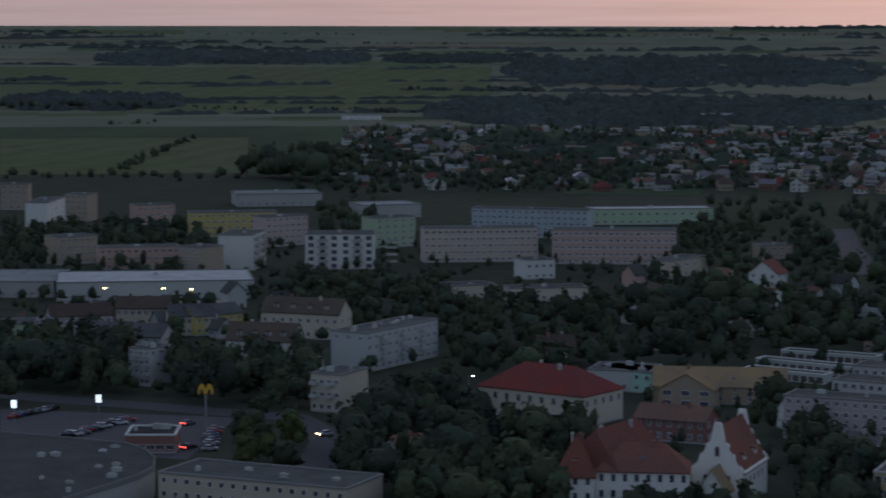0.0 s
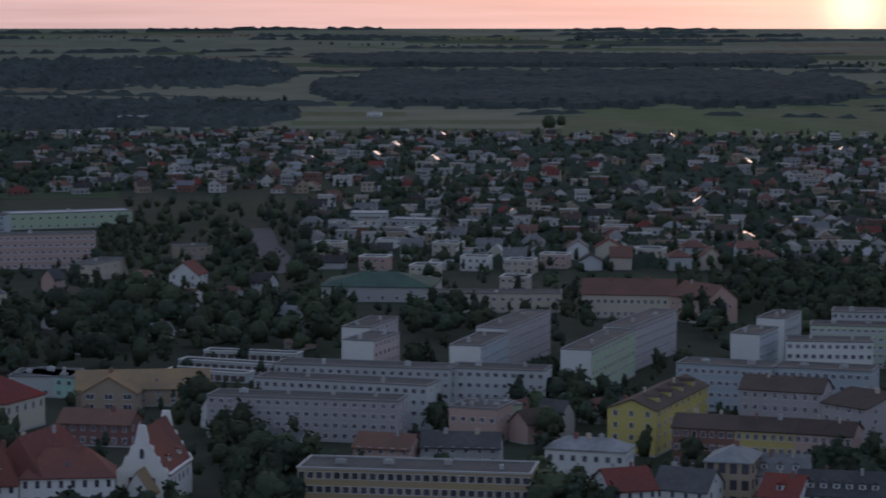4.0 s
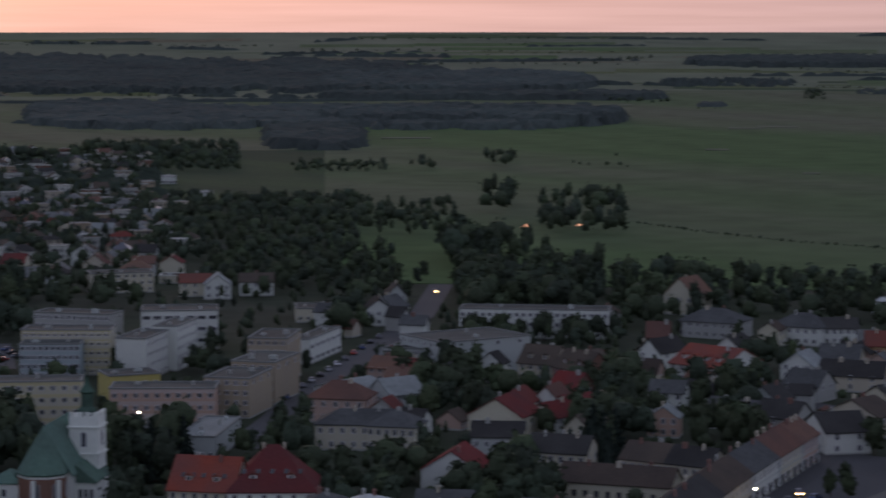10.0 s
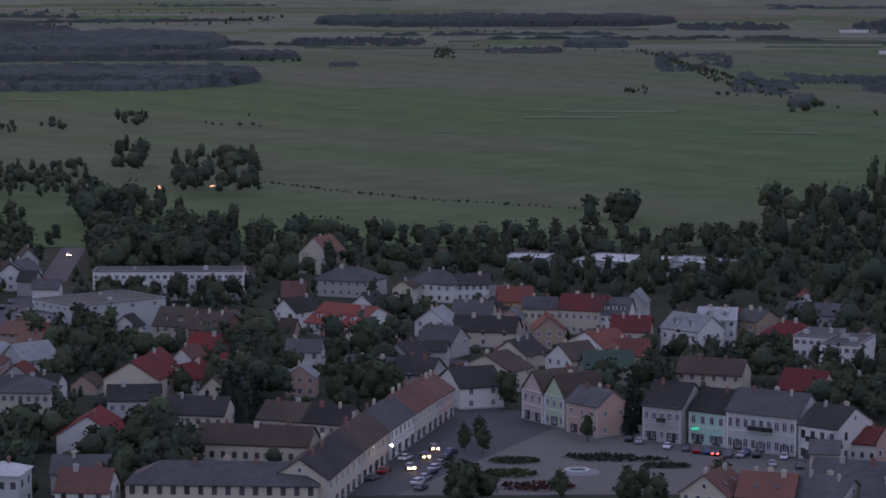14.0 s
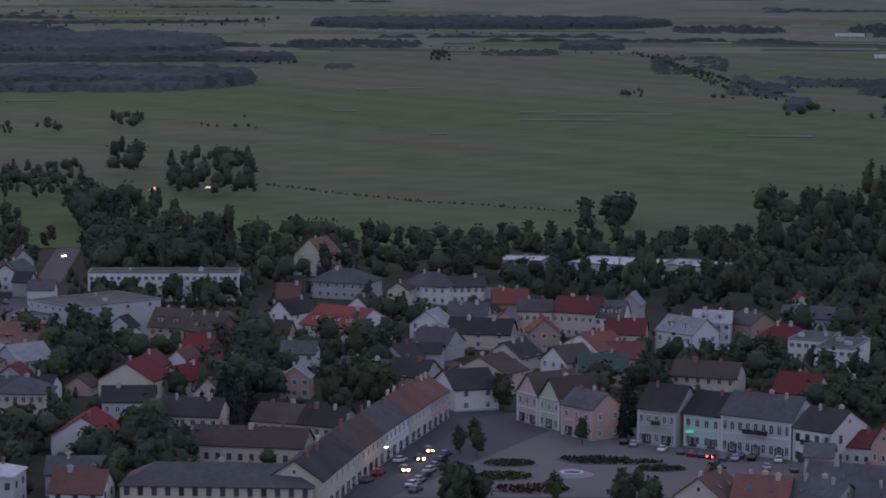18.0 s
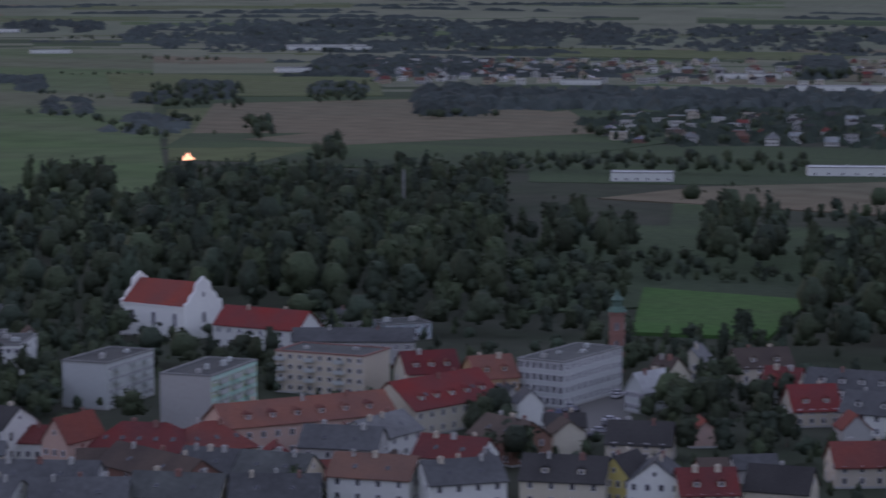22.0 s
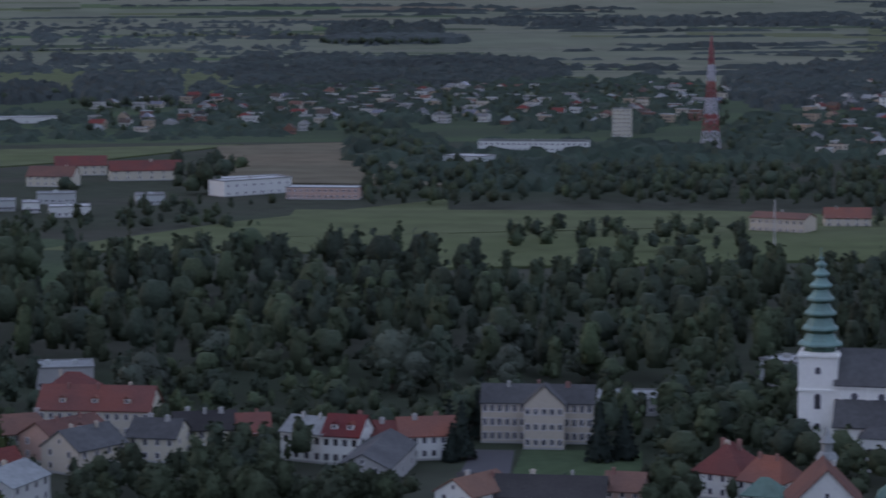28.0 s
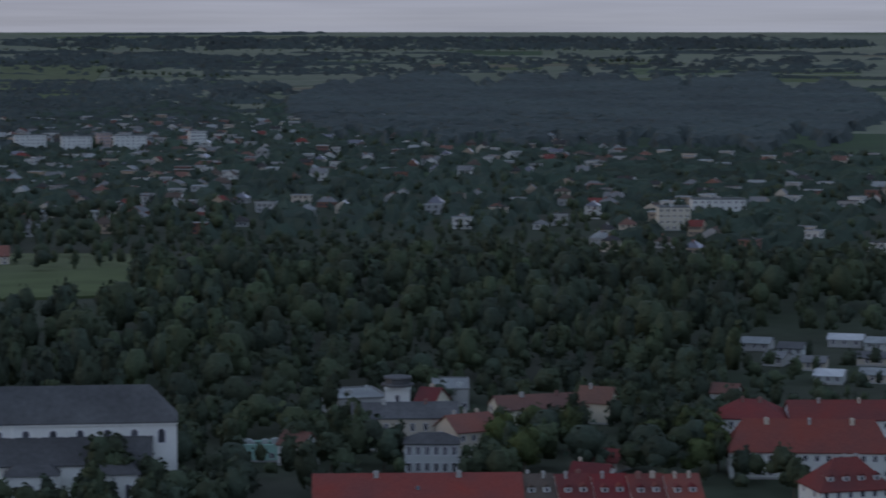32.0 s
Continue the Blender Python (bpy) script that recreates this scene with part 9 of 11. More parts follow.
car(442.2, 375.9, 30, 'black', '')
car(441.5, 372.6, 40, 'silver', '')
car(441.5, 363.6, 30, 'white', '')
car(442.5, 358.8, 35, 'grey', '')
car(442.0, 355.4, 40, 'red', '')
car(442.6, 352.9, 40, 'blue', '')
car(443.2, 350.4, 30, 'black', 'red')
car(443.1, 346.7, 30, 'grey', '')
car(445.2, 344.7, 30, 'silver', '')
car(447.8, 342.1, 30, 'black', '')
car(441.7, 333.2, 40, 'silver', '')
car(450.6, 336.5, 35, 'white', '')
car(444.1, 327.3, 40, 'grey', '')
car(442.8, 390.8, 30, 'red', '')
car(448.1, 345.6, 30, 'blue', '')
car(450.6, 375.9, 35, 'black', '')
car(388.3, 397.5, 20, 'white', '')
car(367.4, 386.4, 20, 'grey', '')
car(374.4, 390.1, 20, 'red', '')
car(400.5, 395.0, 20, 'blue', '')
car(395.0, 390.9, 20, 'black', '')
car(389.4, 387.2, 20, 'grey', '')
car(384.8, 384.4, 20, 'silver', '')
car(380.0, 381.1, 20, 'black', '')
car(375.6, 378.4, 20, 'silver', '')
car(371.1, 376.0, 20, 'white', '')
car(367.4, 371.3, 20, 'grey', '')
car(381.2, 388.8, -125, 'silver', 'white')
car(392.9, 395.8, -125, 'black', 'white')
car(401.2, 401.1, -125, 'grey', 'white')
car(-64.2, 613.9, 50, 'black', 'red')
car(-68.2, 650.0, 50, 'grey', 'red')
car(-72.9, 575.0, 50, 'black', 'red')
car(-30.8, 633.4, -140, 'white', 'white')
car(-97.5, 631.1, 15, 'black', '')
car(-97.2, 633.6, 15, 'silver', '')
car(-95.8, 632.6, 15, 'white', '')
car(-94.1, 635.0, 15, 'grey', '')
car(-93.5, 639.1, 15, 'red', '')
car(-93.1, 639.5, 15, 'blue', '')
car(-91.5, 640.6, 15, 'black', '')
car(-90.7, 645.3, 15, 'grey', '')
car(-89.9, 645.2, 15, 'silver', '')
car(-89.4, 649.0, 15, 'black', '')
car(-88.5, 651.3, 15, 'silver', '')
car(-86.5, 650.5, 15, 'white', '')
car(-86.4, 654.6, 15, 'grey', '')
car(-84.8, 655.6, 15, 'red', '')
car(-116.7, 660.7, 70, 'red', '')
car(-115.0, 663.5, 70, 'blue', '')
car(-113.3, 666.4, 70, 'black', '')
car(-111.6, 669.3, 70, 'grey', '')
car(-109.9, 672.2, 70, 'silver', '')
car(-108.2, 675.1, 70, 'black', '')
car(-60.1, 641.1, 10, 'grey', '')
car(-59.8, 636.7, 10, 'red', '')
car(-60.2, 632.3, 10, 'blue', '')
car(-60.0, 628.1, 10, 'black', '')
car(-59.1, 623.8, 10, 'grey', '')
car(-59.1, 619.7, 10, 'silver', '')
car(-59.4, 615.6, 10, 'black', '')
car(-58.7, 611.5, 10, 'silver', '')
car(340.0, 724.3, 20, 'silver', '')
car(352.0, 746.3, 20, 'white', '')
car(349.6, 737.8, 20, 'grey', '')
car(347.3, 729.4, 20, 'red', '')
car(345.0, 721.2, 20, 'blue', '')
car(357.2, 743.2, 20, 'black', '')
car(354.8, 734.7, 20, 'grey', '')
car(352.4, 726.3, 20, 'silver', '')
car(350.1, 718.2, 20, 'black', '')
car(362.4, 740.0, 20, 'silver', '')
car(359.9, 731.5, 20, 'white', '')
car(357.5, 723.2, 20, 'grey', '')
car(355.1, 715.1, 20, 'red', '')
car(367.6, 736.8, 20, 'blue', '')
car(365.1, 728.4, 20, 'black', '')
car(362.6, 720.1, 20, 'grey', '')
car(385.7, 594.7, 60, 'blue', '')
car(393.4, 602.1, 60, 'black', '')
car(401.4, 609.7, 60, 'grey', '')
car(409.7, 617.5, 60, 'silver', '')
car(418.2, 625.6, 60, 'black', '')
car(427.0, 634.0, 60, 'silver', '')
car(436.0, 642.5, 60, 'white', '')
car(445.3, 651.4, 60, 'grey', '')
car(454.9, 660.6, 60, 'red', '')
car(464.9, 670.0, 60, 'blue', '')
car(475.1, 679.8, 60, 'black', '')
car(485.7, 689.9, 60, 'grey', '')
car(559.4, 238.0, 20, 'white', '')
car(562.3, 237.0, 20, 'grey', '')
car(565.2, 236.1, 20, 'red', '')
car(568.2, 235.1, 20, 'blue', '')
car(571.1, 234.2, 20, 'black', '')
car(574.1, 233.2, 20, 'grey', '')
car(597.8, 230.4, -10, 'white', '')
car(585.1, 791.1, -120, 'silver', 'white')
light_box(-115.5, 654.1, 5.2, "white lit advertising box beside the car park")
light_box(-94.0, 663.6, 5.2, "white lit advertising box beside the car park")
lamp_post(7.3, 680.9, 9, "lit street or store-front lamp on a grey metal post")
lamp_post(259.0, 564.6, 8, "lit street or store-front lamp on a grey metal post")
lamp_post(313.5, 555.8, 8, "lit street or store-front lamp on a grey metal post")
lamp_post(372.8, 387.3, 7, "lit street or store-front lamp on a grey metal post")
# The next three posts are added to stand in for lights on the store's front.
lamp_post(-128.3, 917.2, 7, "lit street or store-front lamp on a grey metal post", glow=(1.0, 0.75, 0.2), r=0.6)
lamp_post(-106.4, 917.5, 7, "lit street or store-front lamp on a grey metal post", glow=(1.0, 0.75, 0.2), r=0.6)
lamp_post(-95.4, 913.8, 7, "lit street or store-front lamp on a grey metal post", glow=(1.0, 0.75, 0.2), r=0.6)
shop_sign(-62.9, 644.0, 9.0, "tall pylon with a yellow double-humped sign")
sight_zone(35.71, 36.89, 530, 574)
sight_zone(36.52, 37.43, 608, 652)
sight_zone(37.39, 38.02, 569, 613)
sight_zone(38.58, 40.00, 559, 603)
sight_zone(40.80, 42.73, 561, 605)
sight_zone(39.33, 42.13, 527, 571)
sight_zone(37.69, 42.12, 482, 526)
sight_zone(34.50, 35.93, 600, 644)
sight_zone(41.94, 43.61, 717, 761)
sight_zone(37.76, 39.02, 615, 659)
sight_zone(45.34, 47.07, 620, 664)
sight_zone(0.87, 3.33, 619, 663)
sight_zone(3.33, 4.33, 600, 644)
sight_zone(5.00, 7.26, 655, 699)
sight_zone(24.08, 28.17, 653, 697)
sight_zone(15.96, 18.09, 540, 584)
sight_zone(10.31, 15.56, 514, 558)
sight_zone(26.03, 28.80, 515, 559)
sight_zone(28.90, 31.01, 637, 681)
sight_zone(19.69, 22.23, 518, 562)
sight_zone(17.56, 19.76, 595, 639)
sight_zone(20.49, 24.09, 595, 639)
sight_zone(11.13, 12.82, 741, 785)
sight_zone(13.67, 15.97, 737, 781)
sight_zone(16.24, 19.02, 696, 740)
sight_zone(21.55, 24.54, 735, 779)
sight_zone(26.85, 28.81, 740, 784)
sight_zone(10.33, 15.96, 599, 643)
sight_zone(28.84, 31.30, 634, 678)
sight_zone(31.04, 34.23, 670, 714)
sight_zone(34.31, 35.97, 592, 636)
sight_zone(35.78, 36.91, 531, 575)
sight_zone(36.56, 38.55, 591, 635)
sight_zone(39.35, 42.19, 527, 571)
sight_zone(30.70, 31.90, 602, 646)
sight_zone(30.10, 33.51, 515, 559)
sight_zone(55.74, 58.00, 600, 644)
sight_zone(58.13, 60.41, 566, 610)
sight_zone(60.80, 63.60, 606, 650)
sight_zone(57.22, 61.47, 707, 751)
sight_zone(66.30, 69.10, 597, 641)
sight_zone(60.77, 63.65, 601, 645)
sight_zone(72.70, 76.03, 560, 604)
sight_zone(77.63, 80.75, 495, 539)
sight_zone(71.91, 74.05, 485, 529)
sight_zone(83.41, 84.95, 509, 553)
sight_zone(87.02, 91.04, 536, 580)
sight_zone(93.77, 97.94, 507, 551)
sight_zone(77.54, 80.82, 500, 544)
sight_zone(98.13, 101.20, 528, 572)
sight_zone(106.01, 111.00, 549, 593)
sight_zone(115.50, 118.10, 544, 588)
sight_zone(124.29, 128.06, 530, 574)
sight_zone(-7.34, -6.42, 675, 719)
sight_zone(-3.18, -1.91, 635, 679)
sight_zone(-2.58, -0.12, 743, 787)
sight_zone(-5.34, -1.58, 999, 1043)
sight_zone(-8.35, -4.56, 902, 946)
sight_zone(-5.35, -3.50, 764, 808)
sight_zone(6.68, 8.51, 947, 991)
grove(fill(-10.56, -7.38, 668, 813, 7, 13, 596, keep=1.0), 'dark green trees among town buildings', clumps=58)
grove(fill(-6.54, -3.04, 648, 757, 7, 13, 597, keep=1.0), 'dark green trees among town buildings', clumps=58)
grove(fill(-2.58, 0.22, 522, 665, 7, 12, 598, keep=1.0), 'dark green trees among town buildings', clumps=58)
grove(fill(0.22, 2.88, 516, 622, 7, 12, 599, keep=1.0), 'dark green trees among town buildings', clumps=58)
grove(fill(4.22, 7.66, 519, 549, 7, 8, 600, keep=1.0), 'dark green trees among town buildings', clumps=58)
grove(fill(8.03, 10.76, 526, 638, 8, 11, 601, keep=0.85), 'dark green trees among town buildings', clumps=58)
grove(fill(-6.59, -5.74, 827, 903, 7, 10, 602, keep=1.0), 'dark green trees among town buildings', clumps=58)
grove(fill(-3.76, -1.91, 913, 984, 8, 9, 603, keep=1.0), 'dark green trees among town buildings', clumps=58)
grove(fill(25.40, 26.98, 536, 669, 7, 14, 604, keep=1.0), 'dark green trees among town buildings', clumps=58)
grove(fill(22.25, 24.07, 546, 591, 7, 10, 605, keep=1.0), 'dark green trees among town buildings', clumps=58)
grove(fill(28.64, 29.50, 527, 635, 7, 12, 606, keep=1.0), 'dark green trees among town buildings', clumps=58)
grove(fill(31.83, 33.23, 603, 652, 7, 10, 607, keep=1.0), 'dark green trees among town buildings', clumps=58)
grove(fill(33.37, 35.50, 531, 579, 7, 10, 608, keep=1.0), 'dark green trees among town buildings', clumps=58)
grove(fill(35.61, 37.33, 681, 769, 7, 11, 609, keep=1.0), 'dark green trees among town buildings', clumps=58)
grove(fill(36.83, 39.20, 527, 582, 7, 10, 610, keep=0.8), 'dark green trees among town buildings', clumps=58)
grove(fill(39.77, 40.55, 590, 703, 7, 12, 611, keep=1.0), 'dark green trees among town buildings', clumps=58)
grove(fill(39.83, 41.26, 680, 747, 7, 10, 612, keep=1.0), 'dark green trees among town buildings', clumps=58)
grove(fill(37.05, 39.93, 899, 1010, 7, 14, 613, keep=1.0), 'dark green trees among town buildings', clumps=58)
grove(fill(26.99, 28.05, 739, 799, 7, 9, 614, keep=1.0), 'dark green trees among town buildings', clumps=58)
grove(fill(28.84, 29.37, 727, 779, 7, 10, 615, keep=1.0), 'dark green trees among town buildings', clumps=58)
grove(fill(30.70, 31.50, 764, 836, 7, 10, 616, keep=1.0), 'dark green trees among town buildings', clumps=58)
grove(fill(32.83, 33.49, 693, 752, 7, 10, 617, keep=1.0), 'dark green trees among town buildings', clumps=58)
grove(fill(21.51, 24.10, 756, 813, 8, 8, 618, keep=0.5), 'dark green trees among town buildings', clumps=58)
tree_patch(-10.31, -7.32, 676, 800, 16, 11, ('oak', 'linden'), 619)
tree_patch(-6.54, -2.97, 642, 728, 20, 11, ('oak', 'linden'), 620)
tree_patch(-6.59, -5.74, 812, 876, 4, 10, ('oak', 'linden'), 621)
tree_patch(-2.45, -0.85, 573, 659, 14, 11, ('oak', 'linden'), 622)
tree_patch(-4.84, -2.98, 573, 631, 9, 9, ('oak', 'pale'), 623)
tree_patch(0.48, 3.41, 593, 655, 12, 12, ('spruce', 'spruce', 'oak'), 624)
tree_patch(-1.12, 2.62, 531, 580, 16, 11, ('oak', 'linden'), 625)
tree_patch(2.89, 6.87, 515, 538, 8, 9, ('oak', 'linden'), 626)
tree_patch(8.18, 10.05, 535, 608, 14, 10, ('oak', 'linden'), 627)
tree_patch(-2.27, -1.23, 557, 612, 6, 11, ('oak', 'linden'), 628)
grove(fill(-3.76, 0.21, 839, 967, 9, 10, 629, keep=1.0), 'dark green trees among town buildings', clumps=58)
grove(fill(-0.05, 3.92, 729, 907, 9, 10, 630, keep=1.0), 'dark green trees among town buildings', clumps=58)
grove(fill(3.53, 7.21, 744, 912, 9, 13, 631, keep=0.6), 'dark green trees among town buildings', clumps=58)
grove(fill(7.34, 10.29, 772, 910, 9, 11, 632, keep=0.6), 'dark green trees among town buildings', clumps=58)
grove(fill(8.04, 11.35, 771, 896, 9, 12, 633, keep=0.6), 'dark green trees among town buildings', clumps=58)
grove(fill(5.23, 7.19, 1047, 1213, 10, 9, 634, keep=1.0), 'dark green trees among town buildings', clumps=58)
grove(fill(8.17, 9.62, 940, 1192, 9, 11, 635, keep=0.5), 'dark green trees among town buildings', clumps=58)
grove(fill(-10.27, -5.59, 1119, 1232, 10, 10, 636, keep=1.0), 'dark green trees among town buildings', clumps=58)
grove(fill(-10.27, -8.98, 1046, 1184, 10, 10, 637, keep=1.0), 'dark green trees among town buildings', clumps=58)
grove(fill(-3.6, -0.58, 1467, 1900, 12, 10, 639, keep=0.7), 'dark green trees among town buildings', clumps=58)
grove(fill(-2.96, -1.64, 1200, 1364, 10, 10, 640, keep=1.0), 'dark green trees among town buildings', clumps=58)
grove(fill(-5.47, -4.29, 902, 960, 8, 8, 641, keep=1.0), 'dark green trees among town buildings', clumps=58)
grove(fill(-8.73, -5.60, 1017, 1093, 9, 8, 642, keep=0.5), 'dark green trees among town buildings', clumps=58)
grove(fill(-0.32, 6.00, 1497, 1719, 12, 8, 643, keep=0.7), 'dark green trees among town buildings', clumps=58)
grove(fill(0.80, 3.02, 1488, 1855, 12, 9, 644, keep=1.0), 'dark green trees among town buildings', clumps=58)
grove(fill(6.01, 10.25, 1159, 1403, 12, 9, 645, keep=0.5), 'dark green trees among town buildings', clumps=58)
tree_patch(15.21, 18.20, 611, 732, 20, 10, ('oak', 'linden'), 646)
tree_patch(15.67, 17.41, 530, 587, 10, 10, ('oak', 'linden'), 647)
tree_patch(9.17, 11.42, 643, 684, 9, 9, ('oak', 'linden'), 648)
tree_patch(6.94, 7.99, 630, 679, 5, 11, ('oak', 'linden'), 649)
tree_patch(18.07, 19.53, 588, 638, 7, 10, ('oak', 'linden', 'beech'), 650)
tree_patch(22.31, 24.01, 542, 595, 12, 10, ('oak', 'linden'), 651)
tree_patch(12.61, 13.28, 762, 789, 2, 9, ('oak', 'linden'), 652)
tree_patch(7.49, 11.16, 838, 909, 10, 12, ('oak', 'linden'), 653)
grove(fill(7.49, 11.30, 778, 909, 9, 12, 654, keep=0.6), 'dark green trees among town buildings', clumps=58)
grove(fill(12.75, 14.87, 828, 895, 8, 10, 655, keep=1.0), 'dark green trees among town buildings', clumps=58)
grove(fill(19.11, 20.30, 832, 958, 9, 13, 656, keep=1.0), 'dark green trees among town buildings', clumps=58)
grove(fill(16.20, 17.13, 844, 932, 9, 10, 657, keep=1.0), 'dark green trees among town buildings', clumps=58)
grove(fill(20.29, 25.47, 898, 1016, 9, 11, 658, keep=1.0), 'dark green trees among town buildings', clumps=58)
grove(fill(20.42, 25.46, 1022, 1104, 10, 9, 659, keep=0.8), 'dark green trees among town buildings', clumps=58)
grove(fill(11.97, 15.40, 1365, 1554, 10, 9, 660, keep=1.0), 'dark green trees among town buildings', clumps=58)
grove(fill(13.29, 25.45, 1109, 1295, 12, 8, 661, keep=0.6), 'dark green trees among town buildings', clumps=58)
grove(fill(9.21, 10.52, 986, 1307, 10, 12, 662, keep=0.5), 'dark green trees among town buildings', clumps=58)
grove(fill(18.20, 19.78, 748, 772, 7, 7, 663, keep=1.0), 'dark green trees among town buildings', clumps=58)
grove(fill(4.91, 7.23, 784, 975, 9, 12, 664, keep=0.6), 'dark green trees among town buildings', clumps=58)
grove(fill(9.46, 19.36, 963, 1229, 16, 8, 665, keep=0.35), 'dark green trees among town buildings', clumps=58)
tree_patch(23.59, 24.62, 751, 803, 3, 8, ('oak', 'linden'), 666)
tree_patch(24.13, 25.52, 541, 671, 16, 11, ('oak', 'linden'), 667)
tree_patch(25.27, 26.98, 556, 678, 16, 12, ('oak', 'linden'), 668)
tree_patch(28.64, 29.37, 528, 666, 6, 14, ('oak', 'poplar'), 669)
tree_patch(29.24, 30.57, 573, 631, 6, 13, ('spruce', 'oak'), 670)
tree_patch(31.90, 33.50, 602, 656, 9, 9, ('oak', 'linden'), 671)
tree_patch(27.25, 28.31, 745, 798, 5, 9, ('oak', 'linden'), 672)
tree_patch(32.03, 34.04, 537, 564, 8, 9, ('oak', 'linden'), 673)
tree_patch(36.44, 38.02, 533, 552, 5, 9, ('oak', 'linden'), 674)
grove(fill(24.64, 27.00, 777, 924, 9, 11, 675, keep=1.0), 'dark green trees among town buildings', clumps=58)
grove(fill(25.41, 26.99, 768, 810, 9, 10, 676, keep=1.0), 'dark green trees among town buildings', clumps=58)
grove(fill(21.54, 27.00, 854, 1038, 9, 11, 677, keep=1.0), 'dark green trees among town buildings', clumps=58)
grove(fill(26.74, 29.64, 919, 1027, 10, 11, 678, keep=0.8), 'dark green trees among town buildings', clumps=58)
grove(fill(28.58, 29.64, 744, 797, 8, 9, 679, keep=1.0), 'dark green trees among town buildings', clumps=58)
grove(fill(30.44, 31.50, 743, 826, 8, 9, 680, keep=1.0), 'dark green trees among town buildings', clumps=58)
grove(fill(32.16, 33.63, 720, 769, 8, 9, 681, keep=1.0), 'dark green trees among town buildings', clumps=58)
grove(fill(29.38, 34.67, 1119, 1487, 8, 9, 682, keep=1.0), 'dark green trees among town buildings', clumps=58)
grove(fill(31.10, 35.47, 969, 1141, 8, 9, 683, keep=1.0), 'dark green trees among town buildings', clumps=58)
grove(fill(37.18, 40.05, 965, 1066, 9, 11, 684, keep=1.0), 'dark green trees among town buildings', clumps=58)
grove(fill(37.19, 40.33, 818, 870, 8, 9, 685, keep=1.0), 'dark green trees among town buildings', clumps=58)
grove(fill(36.27, 38.38, 696, 795, 9, 10, 686, keep=1.0), 'dark green trees among town buildings', clumps=58)
grove(fill(34.15, 34.81, 843, 933, 8, 12, 687, keep=1.0), 'dark green trees among town buildings', clumps=58)
grove(fill(28.33, 31.89, 1777, 2156, 9.5, 8, 688, keep=1.0), 'dark green trees among town buildings', clumps=58)
grove(fill(34.67, 37.03, 1246, 1442, 11, 8, 689, keep=1.0), 'dark green trees among town buildings', clumps=58)
grove(fill(33.08, 35.32, 1759, 1872, 11, 6, 690, keep=1.0), 'dark green trees among town buildings', clumps=58)
tree_patch(35.66, 37.88, 658, 755, 14, 11, ('oak', 'linden'), 691)
tree_patch(39.85, 41.43, 617, 719, 12, 11, ('oak', 'linden'), 692)
tree_patch(42.63, 44.09, 612, 743, 14, 12, ('oak', 'linden'), 693)
tree_patch(36.80, 39.30, 514, 573, 14, 10, ('oak', 'linden'), 694)
tree_patch(34.85, 36.54, 543, 591, 9, 10, ('oak', 'linden'), 695)
tree_patch(37.66, 38.65, 567, 619, 5, 10, ('oak', 'linden'), 696)
tree_patch(37.93, 38.78, 639, 679, 3, 8, ('oak', 'linden'), 697)
tree_patch(45.50, 46.36, 537, 575, 5, 10, ('oak', 'linden'), 698)
tree_patch(45.43, 46.03, 497, 530, 4, 9, ('oak', 'linden'), 699)
tree_patch(51.13, 53.62, 658, 731, 14, 9, ('oak', 'linden'), 700)
tree_patch(53.63, 55.55, 604, 676, 12, 10, ('oak', 'linden'), 701)
tree_patch(48.88, 51.26, 645, 716, 12, 9, ('oak', 'linden'), 702)
tree_patch(36.67, 38.64, 509, 584, 16, 10, ('oak', 'linden'), 703)
tree_patch(34.85, 36.67, 546, 606, 10, 9, ('oak', 'linden'), 704)
tree_patch(39.90, 40.83, 545, 621, 4, 16, ('spruce',), 705)
tree_patch(42.63, 43.96, 647, 733, 10, 10, ('oak', 'linden'), 706)
tree_patch(43.29, 44.89, 721, 829, 9, 10, ('oak', 'linden'), 707)
tree_patch(38.79, 41.17, 625, 717, 12, 9, ('oak', 'linden'), 708)
tree_patch(39.72, 42.36, 672, 752, 10, 9, ('oak', 'linden', 'pale'), 709)
tree_patch(46.29, 47.09, 619, 665, 3, 8, ('oak', 'linden'), 710)
tree_patch(45.43, 46.30, 494, 582, 6, 8, ('oak', 'linden'), 711)
tree_patch(49.22, 49.95, 566, 622, 4, 10, ('oak', 'spruce'), 712)
tree_patch(48.43, 48.76, 561, 599, 1, 7, ('linden',), 713)
tree_patch(49.44, 50.31, 497, 526, 3, 8, ('oak', 'linden'), 714)
tree_patch(51.24, 52.10, 504, 524, 2, 8, ('oak', 'linden'), 715)
tree_patch(47.78, 48.18, 501, 521, 1, 6, ('oak', 'linden'), 716)
tree_patch(50.08, 51.92, 637, 695, 8, 9, ('oak', 'linden'), 717)
tree_patch(48.75, 49.68, 630, 667, 4, 8, ('oak', 'linden'), 718)
tree_patch(52.05, 53.36, 682, 725, 7, 8, ('oak', 'linden'), 719)
tree_patch(53.50, 55.45, 608, 669, 12, 9, ('oak', 'linden'), 720)
grove(fill(40.65, 42.76, 868, 1031, 10, 12, 721, keep=1.0), 'dark green trees among town buildings', clumps=58)
grove(fill(34.91, 41.71, 910, 976, 10, 8, 722, keep=0.6), 'dark green trees among town buildings', clumps=58)
grove(fill(36.99, 40.39, 920, 1055, 10, 13, 723, keep=1.0), 'dark green trees among town buildings', clumps=58)
grove(fill(37.36, 40.78, 811, 877, 7, 8, 724, keep=1.0), 'dark green trees among town buildings', clumps=58)
grove(fill(36.18, 39.85, 711, 761, 9, 8, 725, keep=0.6), 'dark green trees among town buildings', clumps=58)
